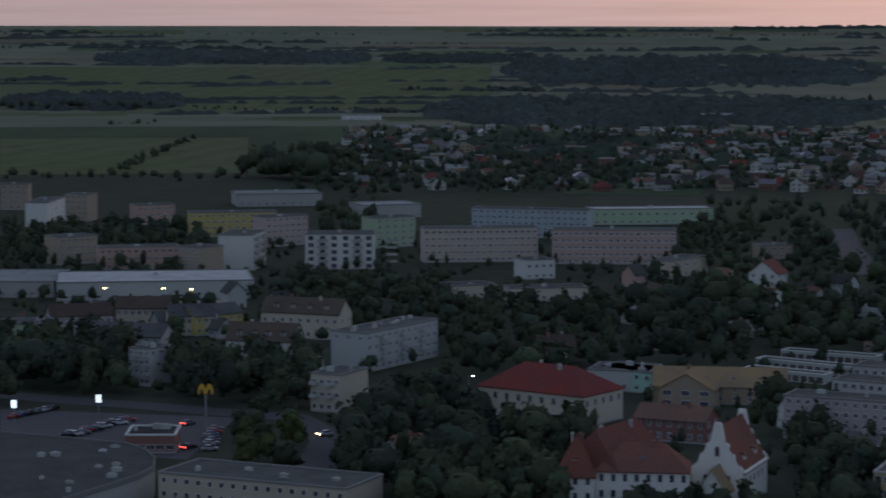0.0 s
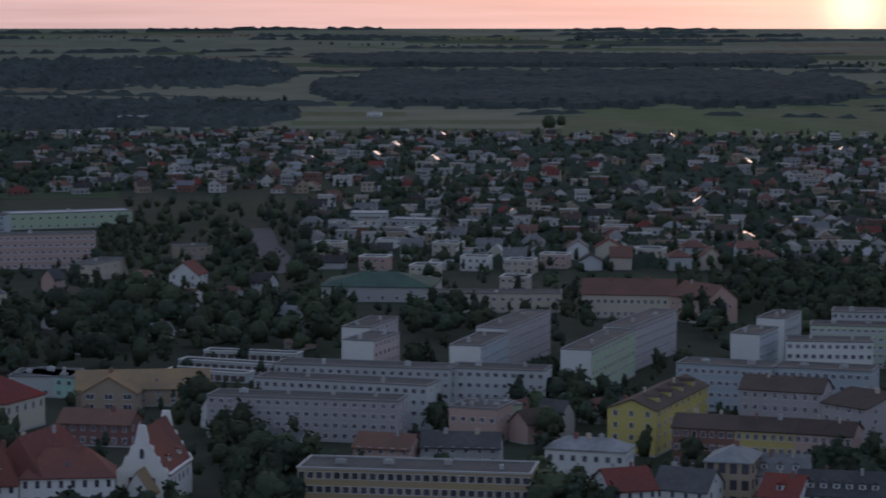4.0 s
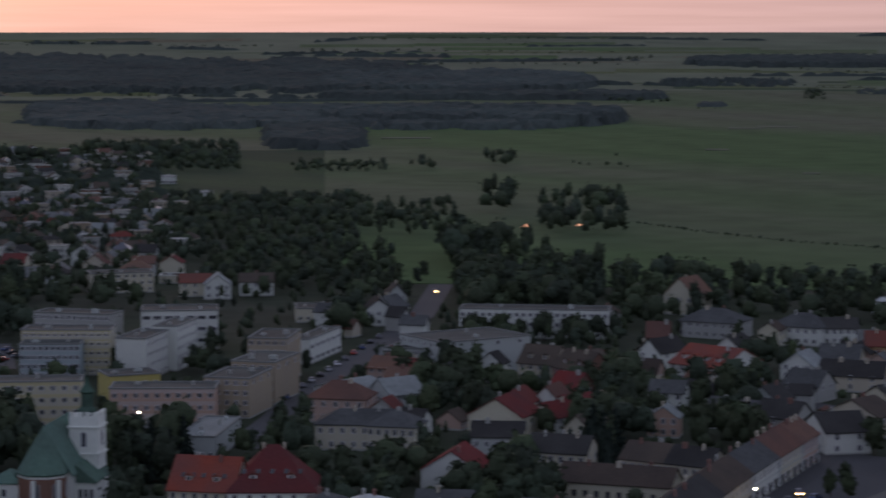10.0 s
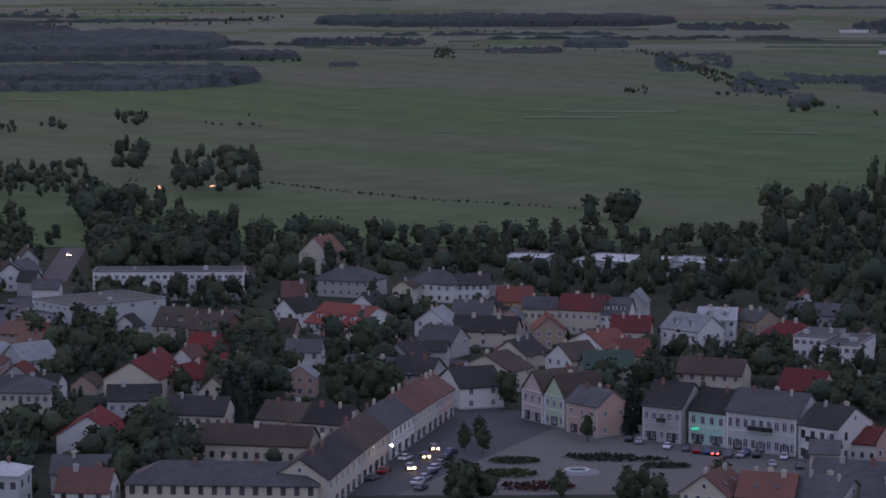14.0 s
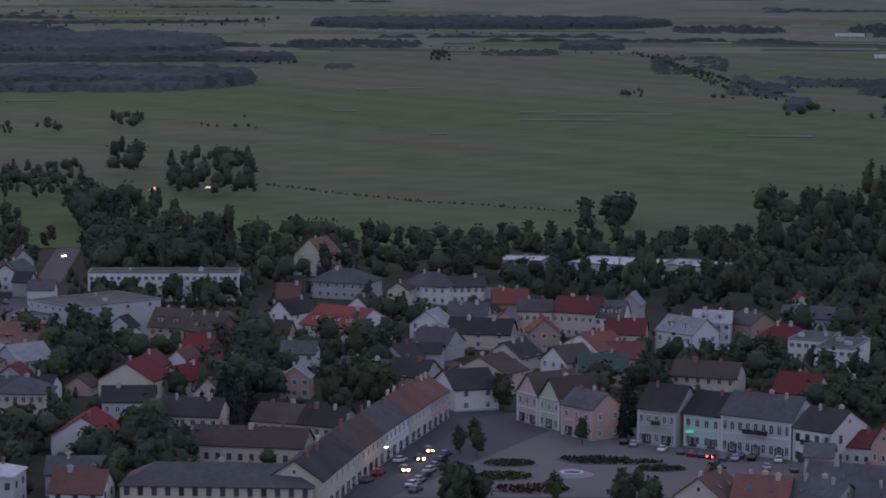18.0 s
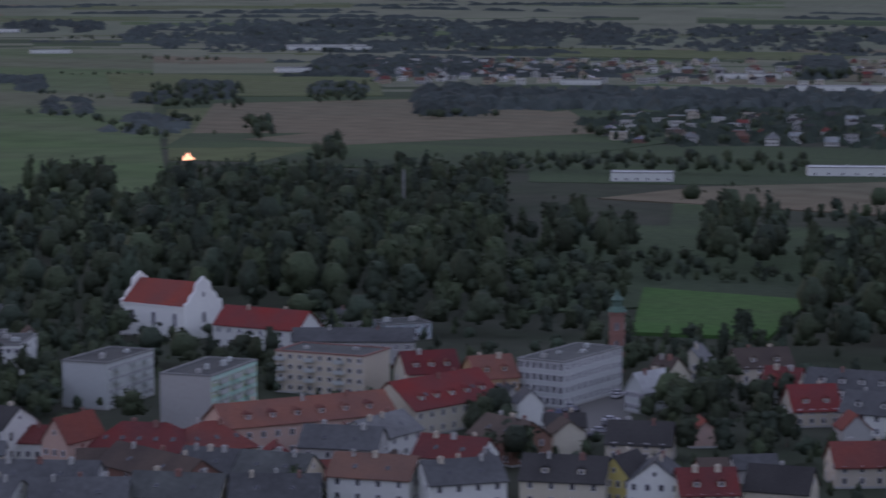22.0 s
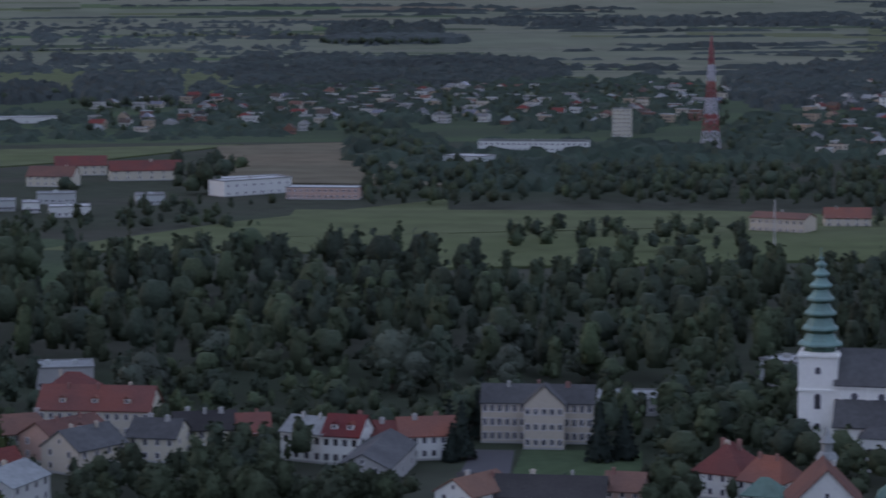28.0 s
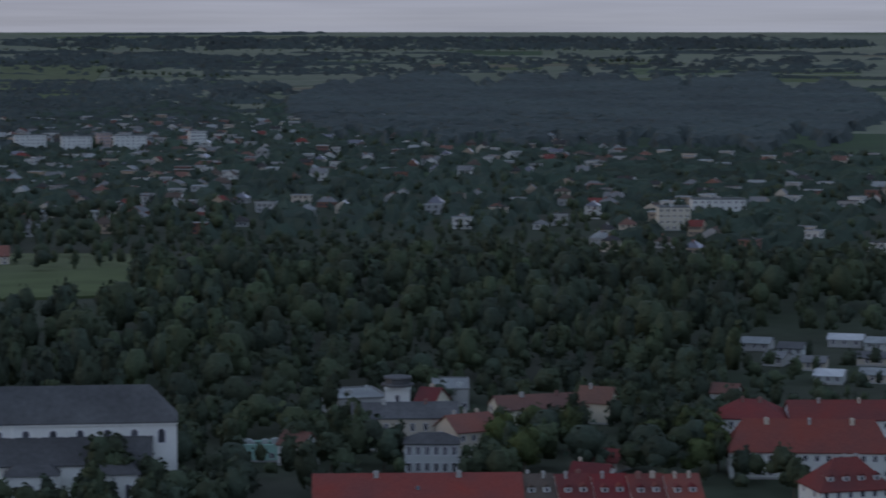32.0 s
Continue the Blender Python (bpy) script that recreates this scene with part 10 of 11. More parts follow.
grove(fill(46.74, 52.02, 838, 902, 9, 9, 726, keep=1.0), 'dark green trees among town buildings', clumps=58)
grove(fill(34.95, 36.36, 1263, 1423, 13, 9, 727, keep=1.0), 'dark green trees among town buildings', clumps=58)
grove(fill(36.60, 38.05, 1080, 1180, 13, 17, 728, keep=1.0), 'dark green trees among town buildings', clumps=58)
grove(fill(38.96, 40.93, 1249, 1504, 13, 12, 729, keep=1.0), 'dark green trees among town buildings', clumps=58)
grove(fill(37.53, 38.31, 1385, 1531, 16, 15, 730, keep=1.0), 'dark green trees among town buildings', clumps=58)
grove(fill(48.65, 49.75, 1047, 1120, 12, 17, 731, keep=1.0), 'dark green trees among town buildings', clumps=58)
grove(fill(35.93, 36.44, 1787, 1898, 13, 8, 732, keep=1.0), 'dark green trees among town buildings', clumps=58)
grove(fill(37.67, 38.32, 1831, 1950, 13, 10, 733, keep=1.0), 'dark green trees among town buildings', clumps=58)
grove(fill(38.23, 39.34, 1071, 1170, 13, 12, 734, keep=1.0), 'dark green trees among town buildings', clumps=58)
grove(fill(49.48, 50.00, 2355, 2453, 13, 6, 735, keep=1.0), 'dark green trees among town buildings', clumps=58)
grove(fill(45.01, 45.47, 3201, 3375, 13, 9, 736, keep=1.0), 'dark green trees among town buildings', clumps=58)
grove(fill(34.91, 41.18, 961, 1037, 12, 10.0, 737, keep=1.0), 'dark wood along the river at the edge of town')
grove(fill(41.17, 55.51, 888, 1030, 11, 11, 738, keep=1.0), 'dark wood along the river at the edge of town')
grove(fill(53.30, 55.82, 621, 722, 8, 9, 739, keep=1.0), 'dark green trees among town buildings', clumps=58)
grove(fill(55.82, 58.08, 685, 754, 8, 10, 740, keep=1.0), 'dark green trees among town buildings', clumps=58)
grove(fill(56.89, 57.96, 596, 648, 8, 9, 741, keep=1.0), 'dark green trees among town buildings', clumps=58)
grove(fill(59.42, 60.87, 651, 713, 8, 9, 742, keep=1.0), 'dark green trees among town buildings', clumps=58)
grove(fill(60.49, 61.68, 587, 655, 8, 8, 743, keep=0.7), 'dark green trees among town buildings', clumps=58)
grove(fill(52.76, 55.70, 587, 628, 8, 7, 744, keep=0.8), 'dark green trees among town buildings', clumps=58)
tree_patch(58.62, 60.07, 682, 752, 10, 11, ('oak', 'linden'), 745)
tree_patch(60.34, 60.73, 690, 749, 2, 12, ('spruce',), 746)
tree_patch(61.79, 63.10, 717, 765, 5, 9, ('spruce', 'oak'), 747)
tree_patch(55.89, 57.83, 613, 648, 9, 9, ('oak', 'linden'), 748)
tree_patch(60.41, 60.88, 620, 688, 3, 10, ('oak', 'linden'), 749)
tree_patch(60.38, 61.84, 496, 518, 6, 8, ('oak', 'linden'), 750)
grove(fill(55.15, 57.01, 1164, 1257, 12, 22, 751, keep=1.0), 'tall dark riverside wood', clumps=44, spread=(0.7, 1.0))
grove(fill(58.07, 66.02, 1062, 1253, 12, 20, 752, keep=1.0), 'tall dark riverside wood', clumps=44, spread=(0.7, 1.0))
grove(fill(52.77, 58.07, 943, 1164, 12, 16, 753, keep=1.0), 'tall dark riverside wood', clumps=44, spread=(0.7, 1.0))
grove(fill(47.37, 57.29, 805, 973, 12, 16, 754, keep=1.0), 'tall dark riverside wood', clumps=44, spread=(0.7, 1.0))
grove(fill(57.02, 66.06, 800, 1106, 12, 20, 755, keep=1.0), 'tall dark riverside wood', clumps=44, spread=(0.7, 1.0))
grove(fill(60.28, 60.94, 1665, 1874, 15, 12, 756, keep=1.0), 'dark green trees among town buildings', clumps=58)
grove(fill(61.73, 62.51, 1437, 1591, 13, 14, 757, keep=1.0), 'dark green trees among town buildings', clumps=58)
grove(fill(58.04, 60.14, 2064, 2450, 15, 10, 758, keep=0.7), 'dark green trees among town buildings', clumps=58)
tree_patch(65.43, 66.83, 541, 593, 8, 10, ('oak', 'linden'), 759)
tree_patch(69.90, 70.96, 557, 658, 8, 11, ('oak', 'linden'), 760)
tree_patch(70.96, 72.96, 561, 633, 14, 10, ('oak', 'linden'), 761)
tree_patch(75.23, 76.94, 508, 606, 12, 11, ('oak', 'linden'), 762)
tree_patch(71.90, 74.57, 544, 571, 7, 7, ('oak', 'linden'), 763)
tree_patch(73.77, 74.30, 572, 595, 2, 7, ('oak', 'linden'), 764)
tree_patch(71.36, 72.03, 692, 739, 3, 13, ('poplar',), 765)
grove(fill(60.05, 66.19, 955, 1244, 12, 21, 766, keep=1.0), 'tall dark riverside wood', clumps=44, spread=(0.7, 1.0))
grove(fill(60.03, 66.18, 796, 987, 12, 19, 767, keep=0.9), 'tall dark riverside wood', clumps=44, spread=(0.7, 1.0))
grove(fill(67.11, 69.23, 923, 1033, 12, 19, 768, keep=1.0), 'tall dark riverside wood', clumps=44, spread=(0.7, 1.0))
grove(fill(70.83, 72.68, 922, 1056, 12, 21, 769, keep=1.0), 'tall dark riverside wood', clumps=44, spread=(0.7, 1.0))
grove(fill(66.31, 68.43, 748, 856, 11, 9.0, 770, keep=0.7), 'tall dark riverside wood', clumps=44, spread=(0.7, 1.0))
grove(fill(72.55, 76.50, 1093, 1127, 12, 10.0, 771, keep=1.0), 'tall dark riverside wood', clumps=44, spread=(0.7, 1.0))
grove(fill(73.3, 80.69, 703, 947, 12, 19, 772, keep=1.0), 'tall dark riverside wood', clumps=44, spread=(0.7, 1.0))
grove(fill(76.52, 80.65, 892, 1033, 12, 21, 773, keep=1.0), 'tall dark riverside wood', clumps=44, spread=(0.7, 1.0))
grove(fill(65.55, 73.20, 1383, 1486, 13, 9.0, 774, keep=1.0), 'hedge of trees along a field')
grove(fill(70.03, 72.43, 666, 720, 9, 9, 775, keep=1.0), 'dark green trees among town buildings', clumps=58)
grove(fill(61.67, 62.96, 2165, 2459, 15, 9, 776, keep=1.0), 'dark green trees among town buildings', clumps=58)
grove(fill(61.91, 62.42, 1444, 1545, 14, 12, 777, keep=1.0), 'dark green trees among town buildings', clumps=58)
grove(fill(66.31, 69.23, 748, 923, 9, 10, 778, keep=1.0), 'low riverside trees and bushes')
grove(fill(69.23, 74.01, 887, 980, 8, 6, 779, keep=0.8), 'low riverside trees and bushes')
grove(fill(66.32, 69.23, 757, 922, 10, 9, 780, keep=0.6), 'dark green trees among town buildings', clumps=58)
grove(fill(68.17, 71.89, 666, 738, 9, 9, 781, keep=1.0), 'dark green trees among town buildings', clumps=58)
grove(fill(72.29, 74.28, 698, 757, 9, 9, 782, keep=1.0), 'dark green trees among town buildings', clumps=58)
grove(fill(67.38, 70.56, 879, 915, 9, 5, 783, keep=1.0), 'dark green trees among town buildings', clumps=58)
grove(fill(70.30, 74.01, 888, 929, 9, 5, 784, keep=1.0), 'dark green trees among town buildings', clumps=58)
grove(fill(72.68, 75.85, 950, 973, 9, 5, 785, keep=1.0), 'dark green trees among town buildings', clumps=58)
grove(fill(74.40, 75.45, 897, 1033, 11, 12, 786, keep=1.0), 'dark green trees among town buildings', clumps=58)
grove(fill(66.20, 68.18, 951, 1090, 11, 9, 787, keep=0.8), 'dark green trees among town buildings', clumps=58)
tree_patch(82.17, 83.50, 531, 641, 12, 12, ('oak', 'linden'), 788)
tree_patch(84.70, 86.96, 529, 639, 18, 12, ('oak', 'linden', 'pale'), 789)
tree_patch(81.10, 83.49, 501, 553, 12, 10, ('oak', 'linden'), 790)
tree_patch(87.36, 88.43, 539, 570, 4, 9, ('oak', 'linden'), 791)
tree_patch(89.10, 95.08, 489, 542, 34, 10, ('oak', 'linden'), 792)
tree_patch(89.49, 90.82, 622, 660, 4, 14, ('willow', 'oak'), 793)
tree_patch(95.74, 96.65, 502, 544, 6, 9, ('oak', 'linden'), 794)
tree_patch(85.75, 87.63, 491, 520, 8, 9, ('pale', 'oak'), 795)
tree_patch(83.48, 85.75, 500, 524, 7, 8, ('oak', 'linden'), 796)
grove(fill(77.25, 82.86, 908, 1002, 12, 21, 797, keep=1.0), 'tall dark riverside wood', clumps=44, spread=(0.7, 1.0))
grove(fill(84.04, 86.17, 862, 948, 12, 22, 798, keep=1.0), 'tall dark riverside wood', clumps=44, spread=(0.7, 1.0))
grove(fill(86.57, 88.29, 845, 943, 12, 22, 799, keep=1.0), 'tall dark riverside wood', clumps=44, spread=(0.7, 1.0))
grove(fill(88.83, 97.51, 801, 902, 12, 21, 800, keep=1.0), 'tall dark riverside wood', clumps=44, spread=(0.7, 1.0))
grove(fill(77.20, 97.89, 691, 801, 12, 18, 801, keep=1.0), 'tall dark riverside wood', clumps=44, spread=(0.7, 1.0))
grove(fill(77.23, 97.87, 802, 822, 12, 18, 802, keep=0.75), 'tall dark riverside wood', clumps=44, spread=(0.7, 1.0))
grove(fill(91.46, 93.03, 1285, 1430, 14, 14, 803, keep=1.0), 'dark green trees among town buildings', clumps=58)
grove(fill(77.33, 82.38, 1848, 2275, 16, 9, 804, keep=0.6), 'dark green trees among town buildings', clumps=58)
grove(fill(86.17, 90.41, 1089, 1145, 12, 8, 805, keep=0.7), 'dark green trees among town buildings', clumps=58)
grove(fill(90.41, 92.78, 1091, 1206, 12, 8, 806, keep=1.0), 'dark green trees among town buildings', clumps=58)
tree_patch(92.19, 96.51, 495, 555, 26, 10, ('oak', 'linden'), 807)
tree_patch(97.72, 98.65, 533, 608, 8, 12, ('spruce', 'oak'), 808)
tree_patch(98.91, 101.04, 565, 584, 7, 6, ('oak', 'linden'), 809)
tree_patch(101.18, 103.45, 535, 601, 16, 11, ('oak', 'linden'), 810)
tree_patch(103.18, 106.12, 562, 609, 16, 11, ('oak', 'linden'), 811)
tree_patch(105.19, 107.45, 545, 573, 9, 10, ('oak', 'linden'), 812)
tree_patch(108.12, 108.91, 512, 543, 3, 9, ('oak', 'linden'), 813)
tree_patch(109.23, 110.35, 513, 596, 8, 11, ('oak', 'linden'), 814)
tree_patch(110.36, 112.32, 527, 566, 10, 9, ('oak', 'linden'), 815)
tree_patch(102.38, 103.85, 492, 541, 8, 9, ('oak', 'linden'), 816)
tree_patch(96.42, 97.74, 653, 750, 3, 15, ('willow',), 817)
tree_patch(98.26, 100.39, 639, 702, 5, 13, ('willow',), 818)
tree_patch(100.66, 101.59, 661, 715, 2, 12, ('willow',), 819)
tree_patch(92.25, 93.03, 689, 749, 2, 13, ('willow',), 820)
tree_patch(95.21, 95.74, 613, 630, 1, 7, ('pale',), 821)
tree_patch(106.79, 108.64, 517, 559, 6, 9, ('oak', 'linden'), 822)
grove(fill(92.26, 97.48, 851, 909, 12, 20, 823, keep=1.0), 'tall dark riverside wood', clumps=44, spread=(0.7, 1.0))
grove(fill(98.01, 110.71, 810, 878, 12, 19, 824, keep=1.0), 'tall dark riverside wood', clumps=44, spread=(0.7, 1.0))
grove(fill(92.22, 112.92, 662, 827, 12, 18, 825, keep=1.0), 'tall dark riverside wood', clumps=44, spread=(0.7, 1.0))
grove(fill(107.83, 112.89, 808, 871, 12, 19, 826, keep=1.0), 'tall dark riverside wood', clumps=44, spread=(0.7, 1.0))
grove(fill(95.82, 99.62, 1193, 1424, 12, 10, 827, keep=1.0), 'dark green trees among town buildings', clumps=58)
grove(fill(100.41, 108.06, 1210, 1404, 11, 11, 828, keep=1.0), 'dark green trees among town buildings', clumps=58)
grove(fill(99.08, 104.91, 995, 1082, 11, 9, 829, keep=0.8), 'dark green trees among town buildings', clumps=58)
grove(fill(107.80, 112.83, 1079, 1411, 13, 10, 830, keep=0.8), 'dark green trees among town buildings', clumps=58)
grove(fill(103.85, 107.79, 1583, 1996, 14, 7, 831, keep=0.5), 'dark green trees among town buildings', clumps=58)
grove(fill(53.30, 55.95, 740, 825, 10, 13, 832, keep=1.0), 'dark green trees among town buildings', clumps=58)
grove(fill(53.83, 57.28, 713, 776, 10, 11, 833, keep=1.0), 'dark green trees among town buildings', clumps=58)
grove(fill(61.26, 66.05, 750, 786, 10, 13, 834, keep=1.0), 'dark green trees among town buildings', clumps=58)
grove(fill(77.22, 82.45, 640, 719, 10, 13, 835, keep=1.0), 'dark green trees among town buildings', clumps=58)
grove(fill(82.84, 84.30, 601, 698, 10, 13, 836, keep=1.0), 'dark green trees among town buildings', clumps=58)
grove(fill(85.10, 88.16, 616, 707, 10, 13, 837, keep=1.0), 'dark green trees among town buildings', clumps=58)
grove(fill(90.82, 97.88, 585, 713, 9, 9, 838, keep=0.8), 'dark green trees among town buildings', clumps=58)
grove(fill(92.23, 98.52, 582, 686, 9, 9, 839, keep=0.85), 'dark green trees among town buildings', clumps=58)
grove(fill(92.24, 97.86, 648, 694, 10, 12, 840, keep=1.0), 'dark green trees among town buildings', clumps=58)
grove(fill(101.18, 105.98, 597, 661, 10, 12, 841, keep=1.0), 'dark green trees among town buildings', clumps=58)
grove(fill(111.38, 112.90, 565, 688, 10, 12, 842, keep=1.0), 'dark green trees among town buildings', clumps=58)
grove(fill(111.42, 115.51, 644, 785, 10, 13, 843, keep=1.0), 'dark green trees among town buildings', clumps=58)
grove(fill(115.51, 121.88, 684, 795, 9, 10, 844, keep=0.8), 'dark green trees among town buildings', clumps=58)
grove(fill(121.36, 124.52, 643, 764, 9, 11, 845, keep=1.0), 'dark green trees among town buildings', clumps=58)
tree_patch(111.27, 112.99, 534, 684, 20, 11, ('oak', 'linden'), 846)
tree_patch(113.78, 115.77, 542, 647, 18, 12, ('oak', 'linden'), 847)
tree_patch(115.77, 116.77, 559, 605, 3, 11, ('oak', 'linden'), 848)
tree_patch(117.97, 119.37, 531, 589, 5, 11, ('oak', 'linden'), 849)
tree_patch(118.97, 124.40, 582, 670, 38, 11, ('oak', 'linden', 'pale'), 850)
tree_patch(109.36, 110.41, 560, 615, 4, 10, ('oak', 'linden'), 851)
tree_patch(125.47, 126.64, 537, 582, 4, 11, ('oak', 'linden'), 852)
tree_patch(116.44, 117.37, 702, 749, 1, 11, ('pale',), 853)
tree_patch(124.41, 125.07, 562, 592, 2, 9, ('oak', 'linden'), 854)
grove(fill(110.51, 127.99, 914, 1003, 12, 19, 855, keep=1.0), 'tall dark riverside wood', clumps=44, spread=(0.7, 1.0))
grove(fill(107.36, 110.49, 737, 844, 12, 18, 856, keep=1.0), 'tall dark riverside wood', clumps=44, spread=(0.7, 1.0))
grove(fill(110.49, 124.53, 731, 924, 12, 18, 857, keep=1.0), 'tall dark riverside wood', clumps=44, spread=(0.7, 1.0))
grove(fill(121.36, 124.53, 715, 845, 12, 15, 858, keep=1.0), 'tall dark riverside wood', clumps=44, spread=(0.7, 1.0))
grove(fill(124.52, 128.00, 848, 1036, 12, 11.0, 859, keep=0.8), 'tall dark riverside wood', clumps=44, spread=(0.7, 1.0))
grove(fill(107.46, 120.54, 1200, 1997, 14, 6, 860, keep=0.35), 'dark green trees among town buildings', clumps=58)
grove(fill(115.26, 127.94, 1134, 1557, 13, 7, 861, keep=0.45), 'dark green trees among town buildings', clumps=58)
grove(fill(107.44, 112.63, 1173, 1401, 11, 11, 862, keep=1.0), 'dark green trees among town buildings', clumps=58)
grove(fill(107.48, 116.59, 2063, 3111, 18, 6, 863, keep=0.3), 'dark green trees among town buildings', clumps=58)
grove(fill(-11.66, 10.39, 550, 1206, 9, 6, 864, keep=0.39), "low garden trees and bushes between town houses", name="garden_trees", clumps=30)
grove(fill(6.55, 27.30, 550, 1213, 9, 6, 865, keep=0.35), "low garden trees and bushes between town houses", name="garden_trees", clumps=30)
grove(fill(21.45, 42.20, 554, 1067, 9, 6, 866, keep=0.35), "low garden trees and bushes between town houses", name="garden_trees", clumps=30)
grove(fill(34.81, 55.63, 513, 931, 8, 5, 867, keep=0.35), "low garden trees and bushes between town houses", name="garden_trees", clumps=30)
grove(fill(53.29, 66.16, 505, 803, 8, 5, 868, keep=0.39), "low garden trees and bushes between town houses", name="garden_trees", clumps=30)
grove(fill(65.21, 80.76, 506, 724, 8, 5, 869, keep=0.42), "low garden trees and bushes between town houses", name="garden_trees", clumps=30)
grove(fill(81.08, 97.95, 509, 695, 8, 6, 870, keep=0.49), "low garden trees and bushes between town houses", name="garden_trees", clumps=30)
grove(fill(96.10, 112.97, 511, 668, 8, 6, 871, keep=0.49), "low garden trees and bushes between town houses", name="garden_trees", clumps=30)
grove(fill(107.32, 129.76, 556, 725, 8, 6, 872, keep=0.49), "low garden trees and bushes between town houses", name="garden_trees", clumps=30)
tree_patch(-2.45, 0.75, 569, 665, 16, 12, ('oak', 'linden'), 873)
tree_patch(-0.85, 2.89, 525, 573, 14, 11, ('oak', 'linden'), 874)
tree_patch(-10.31, -7.32, 666, 786, 10, 11, ('oak', 'linden'), 875)
tree_patch(25.27, 26.98, 543, 678, 10, 12, ('oak', 'linden'), 876)
tree_patch(28.84, 30.57, 540, 664, 8, 12, ('oak', 'spruce'), 877)
tree_patch(36.27, 38.12, 700, 799, 6, 9, ('oak', 'linden'), 878)
tree_patch(15.68, 17.54, 524, 579, 8, 10, ('oak', 'linden'), 879)
grove(MORE_TREES, "dark green trees standing between the town houses", name="town_trees", clumps=58)
HEDGE_RNG, HEDGES = random.Random(77), {}


def tree_line(pts, h, gap, wide=8.0, keep=1.0):
    """A hedgerow or strip of trees along a bent line over the plain."""
    rng = HEDGE_RNG
    for (px, py), (qx, qy) in zip(pts, pts[1:]):
        d = math.hypot(qx - px, qy - py)
        for k in range(max(1, int(d / gap))):
            for lane in range(max(1, int(wide / 11))):
                if rng.random() > keep:
                    continue
                t = (k + rng.random()) * gap / d
                off = rng.uniform(-0.5, 0.5) * wide
                x, y = px + (qx - px) * t - (qy - py) / d * off, py + (qy - py) * t + (qx - px) / d * off
                if not near_spot(x, y, 1.0):
                    HEDGES.setdefault(int(math.degrees(math.atan2(x, y)) // 12), []).append((x, y, h * rng.uniform(0.5, 1.15)))


tree_line([(-499, 2768), (-335, 2776)], 12, 9, 8, 1.0)
tree_line([(-337, 2818), (-298, 2820)], 10, 9, 8, 1.0)
tree_line([(-273, 2765), (-248, 2766)], 9, 9, 8, 1.0)
tree_line([(-137, 2771), (-21, 2648)], 7, 9, 8, 1.0)
tree_line([(-335, 2408), (-271, 2435)], 6, 9, 8, 1.0)
tree_line([(-295, 2820), (-190, 2712), (-143, 2770)], 6, 14, 8, 1.0)
tree_line([(-132, 1658), (-68, 1603)], 22, 9, 40, 1.0)
tree_line([(-134, 1796), (-75, 1764)], 18, 10, 30, 1.0)
tree_line([(-225, 1668), (-221, 1940), (-216, 2112)], 7, 9, 8, 1.0)
tree_line([(-293, 1621), (-170, 1623)], 8, 8, 14, 1.0)
tree_line([(-166, 1585), (-133, 1624)], 11, 8, 20, 1.0)
tree_line([(-697, 4376), (-305, 4364)], 6, 18, 8, 1.0)
tree_line([(-268, 4423), (66, 4408)], 6, 18, 8, 1.0)
tree_line([(-761, 4226), (-704, 4235)], 9, 14, 8, 1.0)
tree_line([(-64, 3280), (71, 3214)], 7, 9, 8, 1.0)
tree_line([(-614, 3409), (-580, 3413)], 8, 9, 8, 1.0)
tree_line([(-824, 4579), (-90, 4657)], 6, 24, 30, 0.7)
tree_line([(122, 4604), (753, 4591)], 6, 24, 30, 0.7)
tree_line([(57, 3284), (129, 3200)], 8, 9, 8, 1.0)
tree_line([(274, 2866), (541, 3002)], 9, 10, 20, 0.7)
tree_line([(1235, 3960), (1335, 3929)], 8, 14, 8, 1.0)
tree_line([(1361, 3831), (1441, 3804)], 8, 14, 8, 1.0)
tree_line([(1128, 2498), (1122, 2426), (1108, 2298)], 8, 9, 8, 1.0)
tree_line([(1076, 2184), (1085, 2181)], 12, 7, 5, 1.0)
tree_line([(715, 1914), (851, 1840)], 8, 7, 10, 1.0)
tree_line([(862, 1732), (899, 1703)], 13, 8, 26, 1.0)
tree_line([(954, 1777), (1015, 1696)], 13, 8, 30, 1.0)
tree_line([(642, 2258), (668, 2249)], 16, 9, 20, 1.0)
tree_line([(451, 2175), (561, 2137)], 9, 8, 14, 1.0)
tree_line([(1165, 2678), (1382, 2971), (1505, 2999)], 5, 12, 8, 1.0)
tree_line([(641, 2142), (770, 2076)], 5, 9, 6, 0.6)
tree_line([(1036, 4476), (1728, 4236)], 6, 26, 30, 0.7)
tree_line([(810, 4383), (1340, 4192)], 7, 20, 20, 0.7)
tree_line([(1526, 3622), (1606, 3591)], 9, 12, 20, 1.0)
tree_line([(1857, 4140), (2297, 3980)], 6, 26, 30, 0.7)
tree_line([(1143, 3577), (1331, 3693), (1477, 3551)], 8, 14, 10, 0.8)
tree_line([(852, 1758), (915, 1702)], 13, 9, 26, 1.0)
tree_line([(952, 1765), (984, 1582)], 13, 9, 26, 1.0)
tree_line([(1005, 1536), (1050, 1485)], 7, 7, 5, 1.0)
tree_line([(1061, 1462), (1076, 1453)], 9, 8, 10, 1.0)
tree_line([(1135, 1466), (1150, 1458)], 13, 9, 12, 1.0)
tree_line([(1275, 1487), (1285, 1482)], 8, 8, 8, 1.0)
tree_line([(1592, 2856), (1686, 2752)], 7, 12, 8, 1.0)
tree_line([(1914, 2563), (2070, 2595), (2065, 2298)], 8, 12, 10, 1.0)
tree_line([(2679, 3151), (2791, 3151)], 9, 14, 20, 1.0)
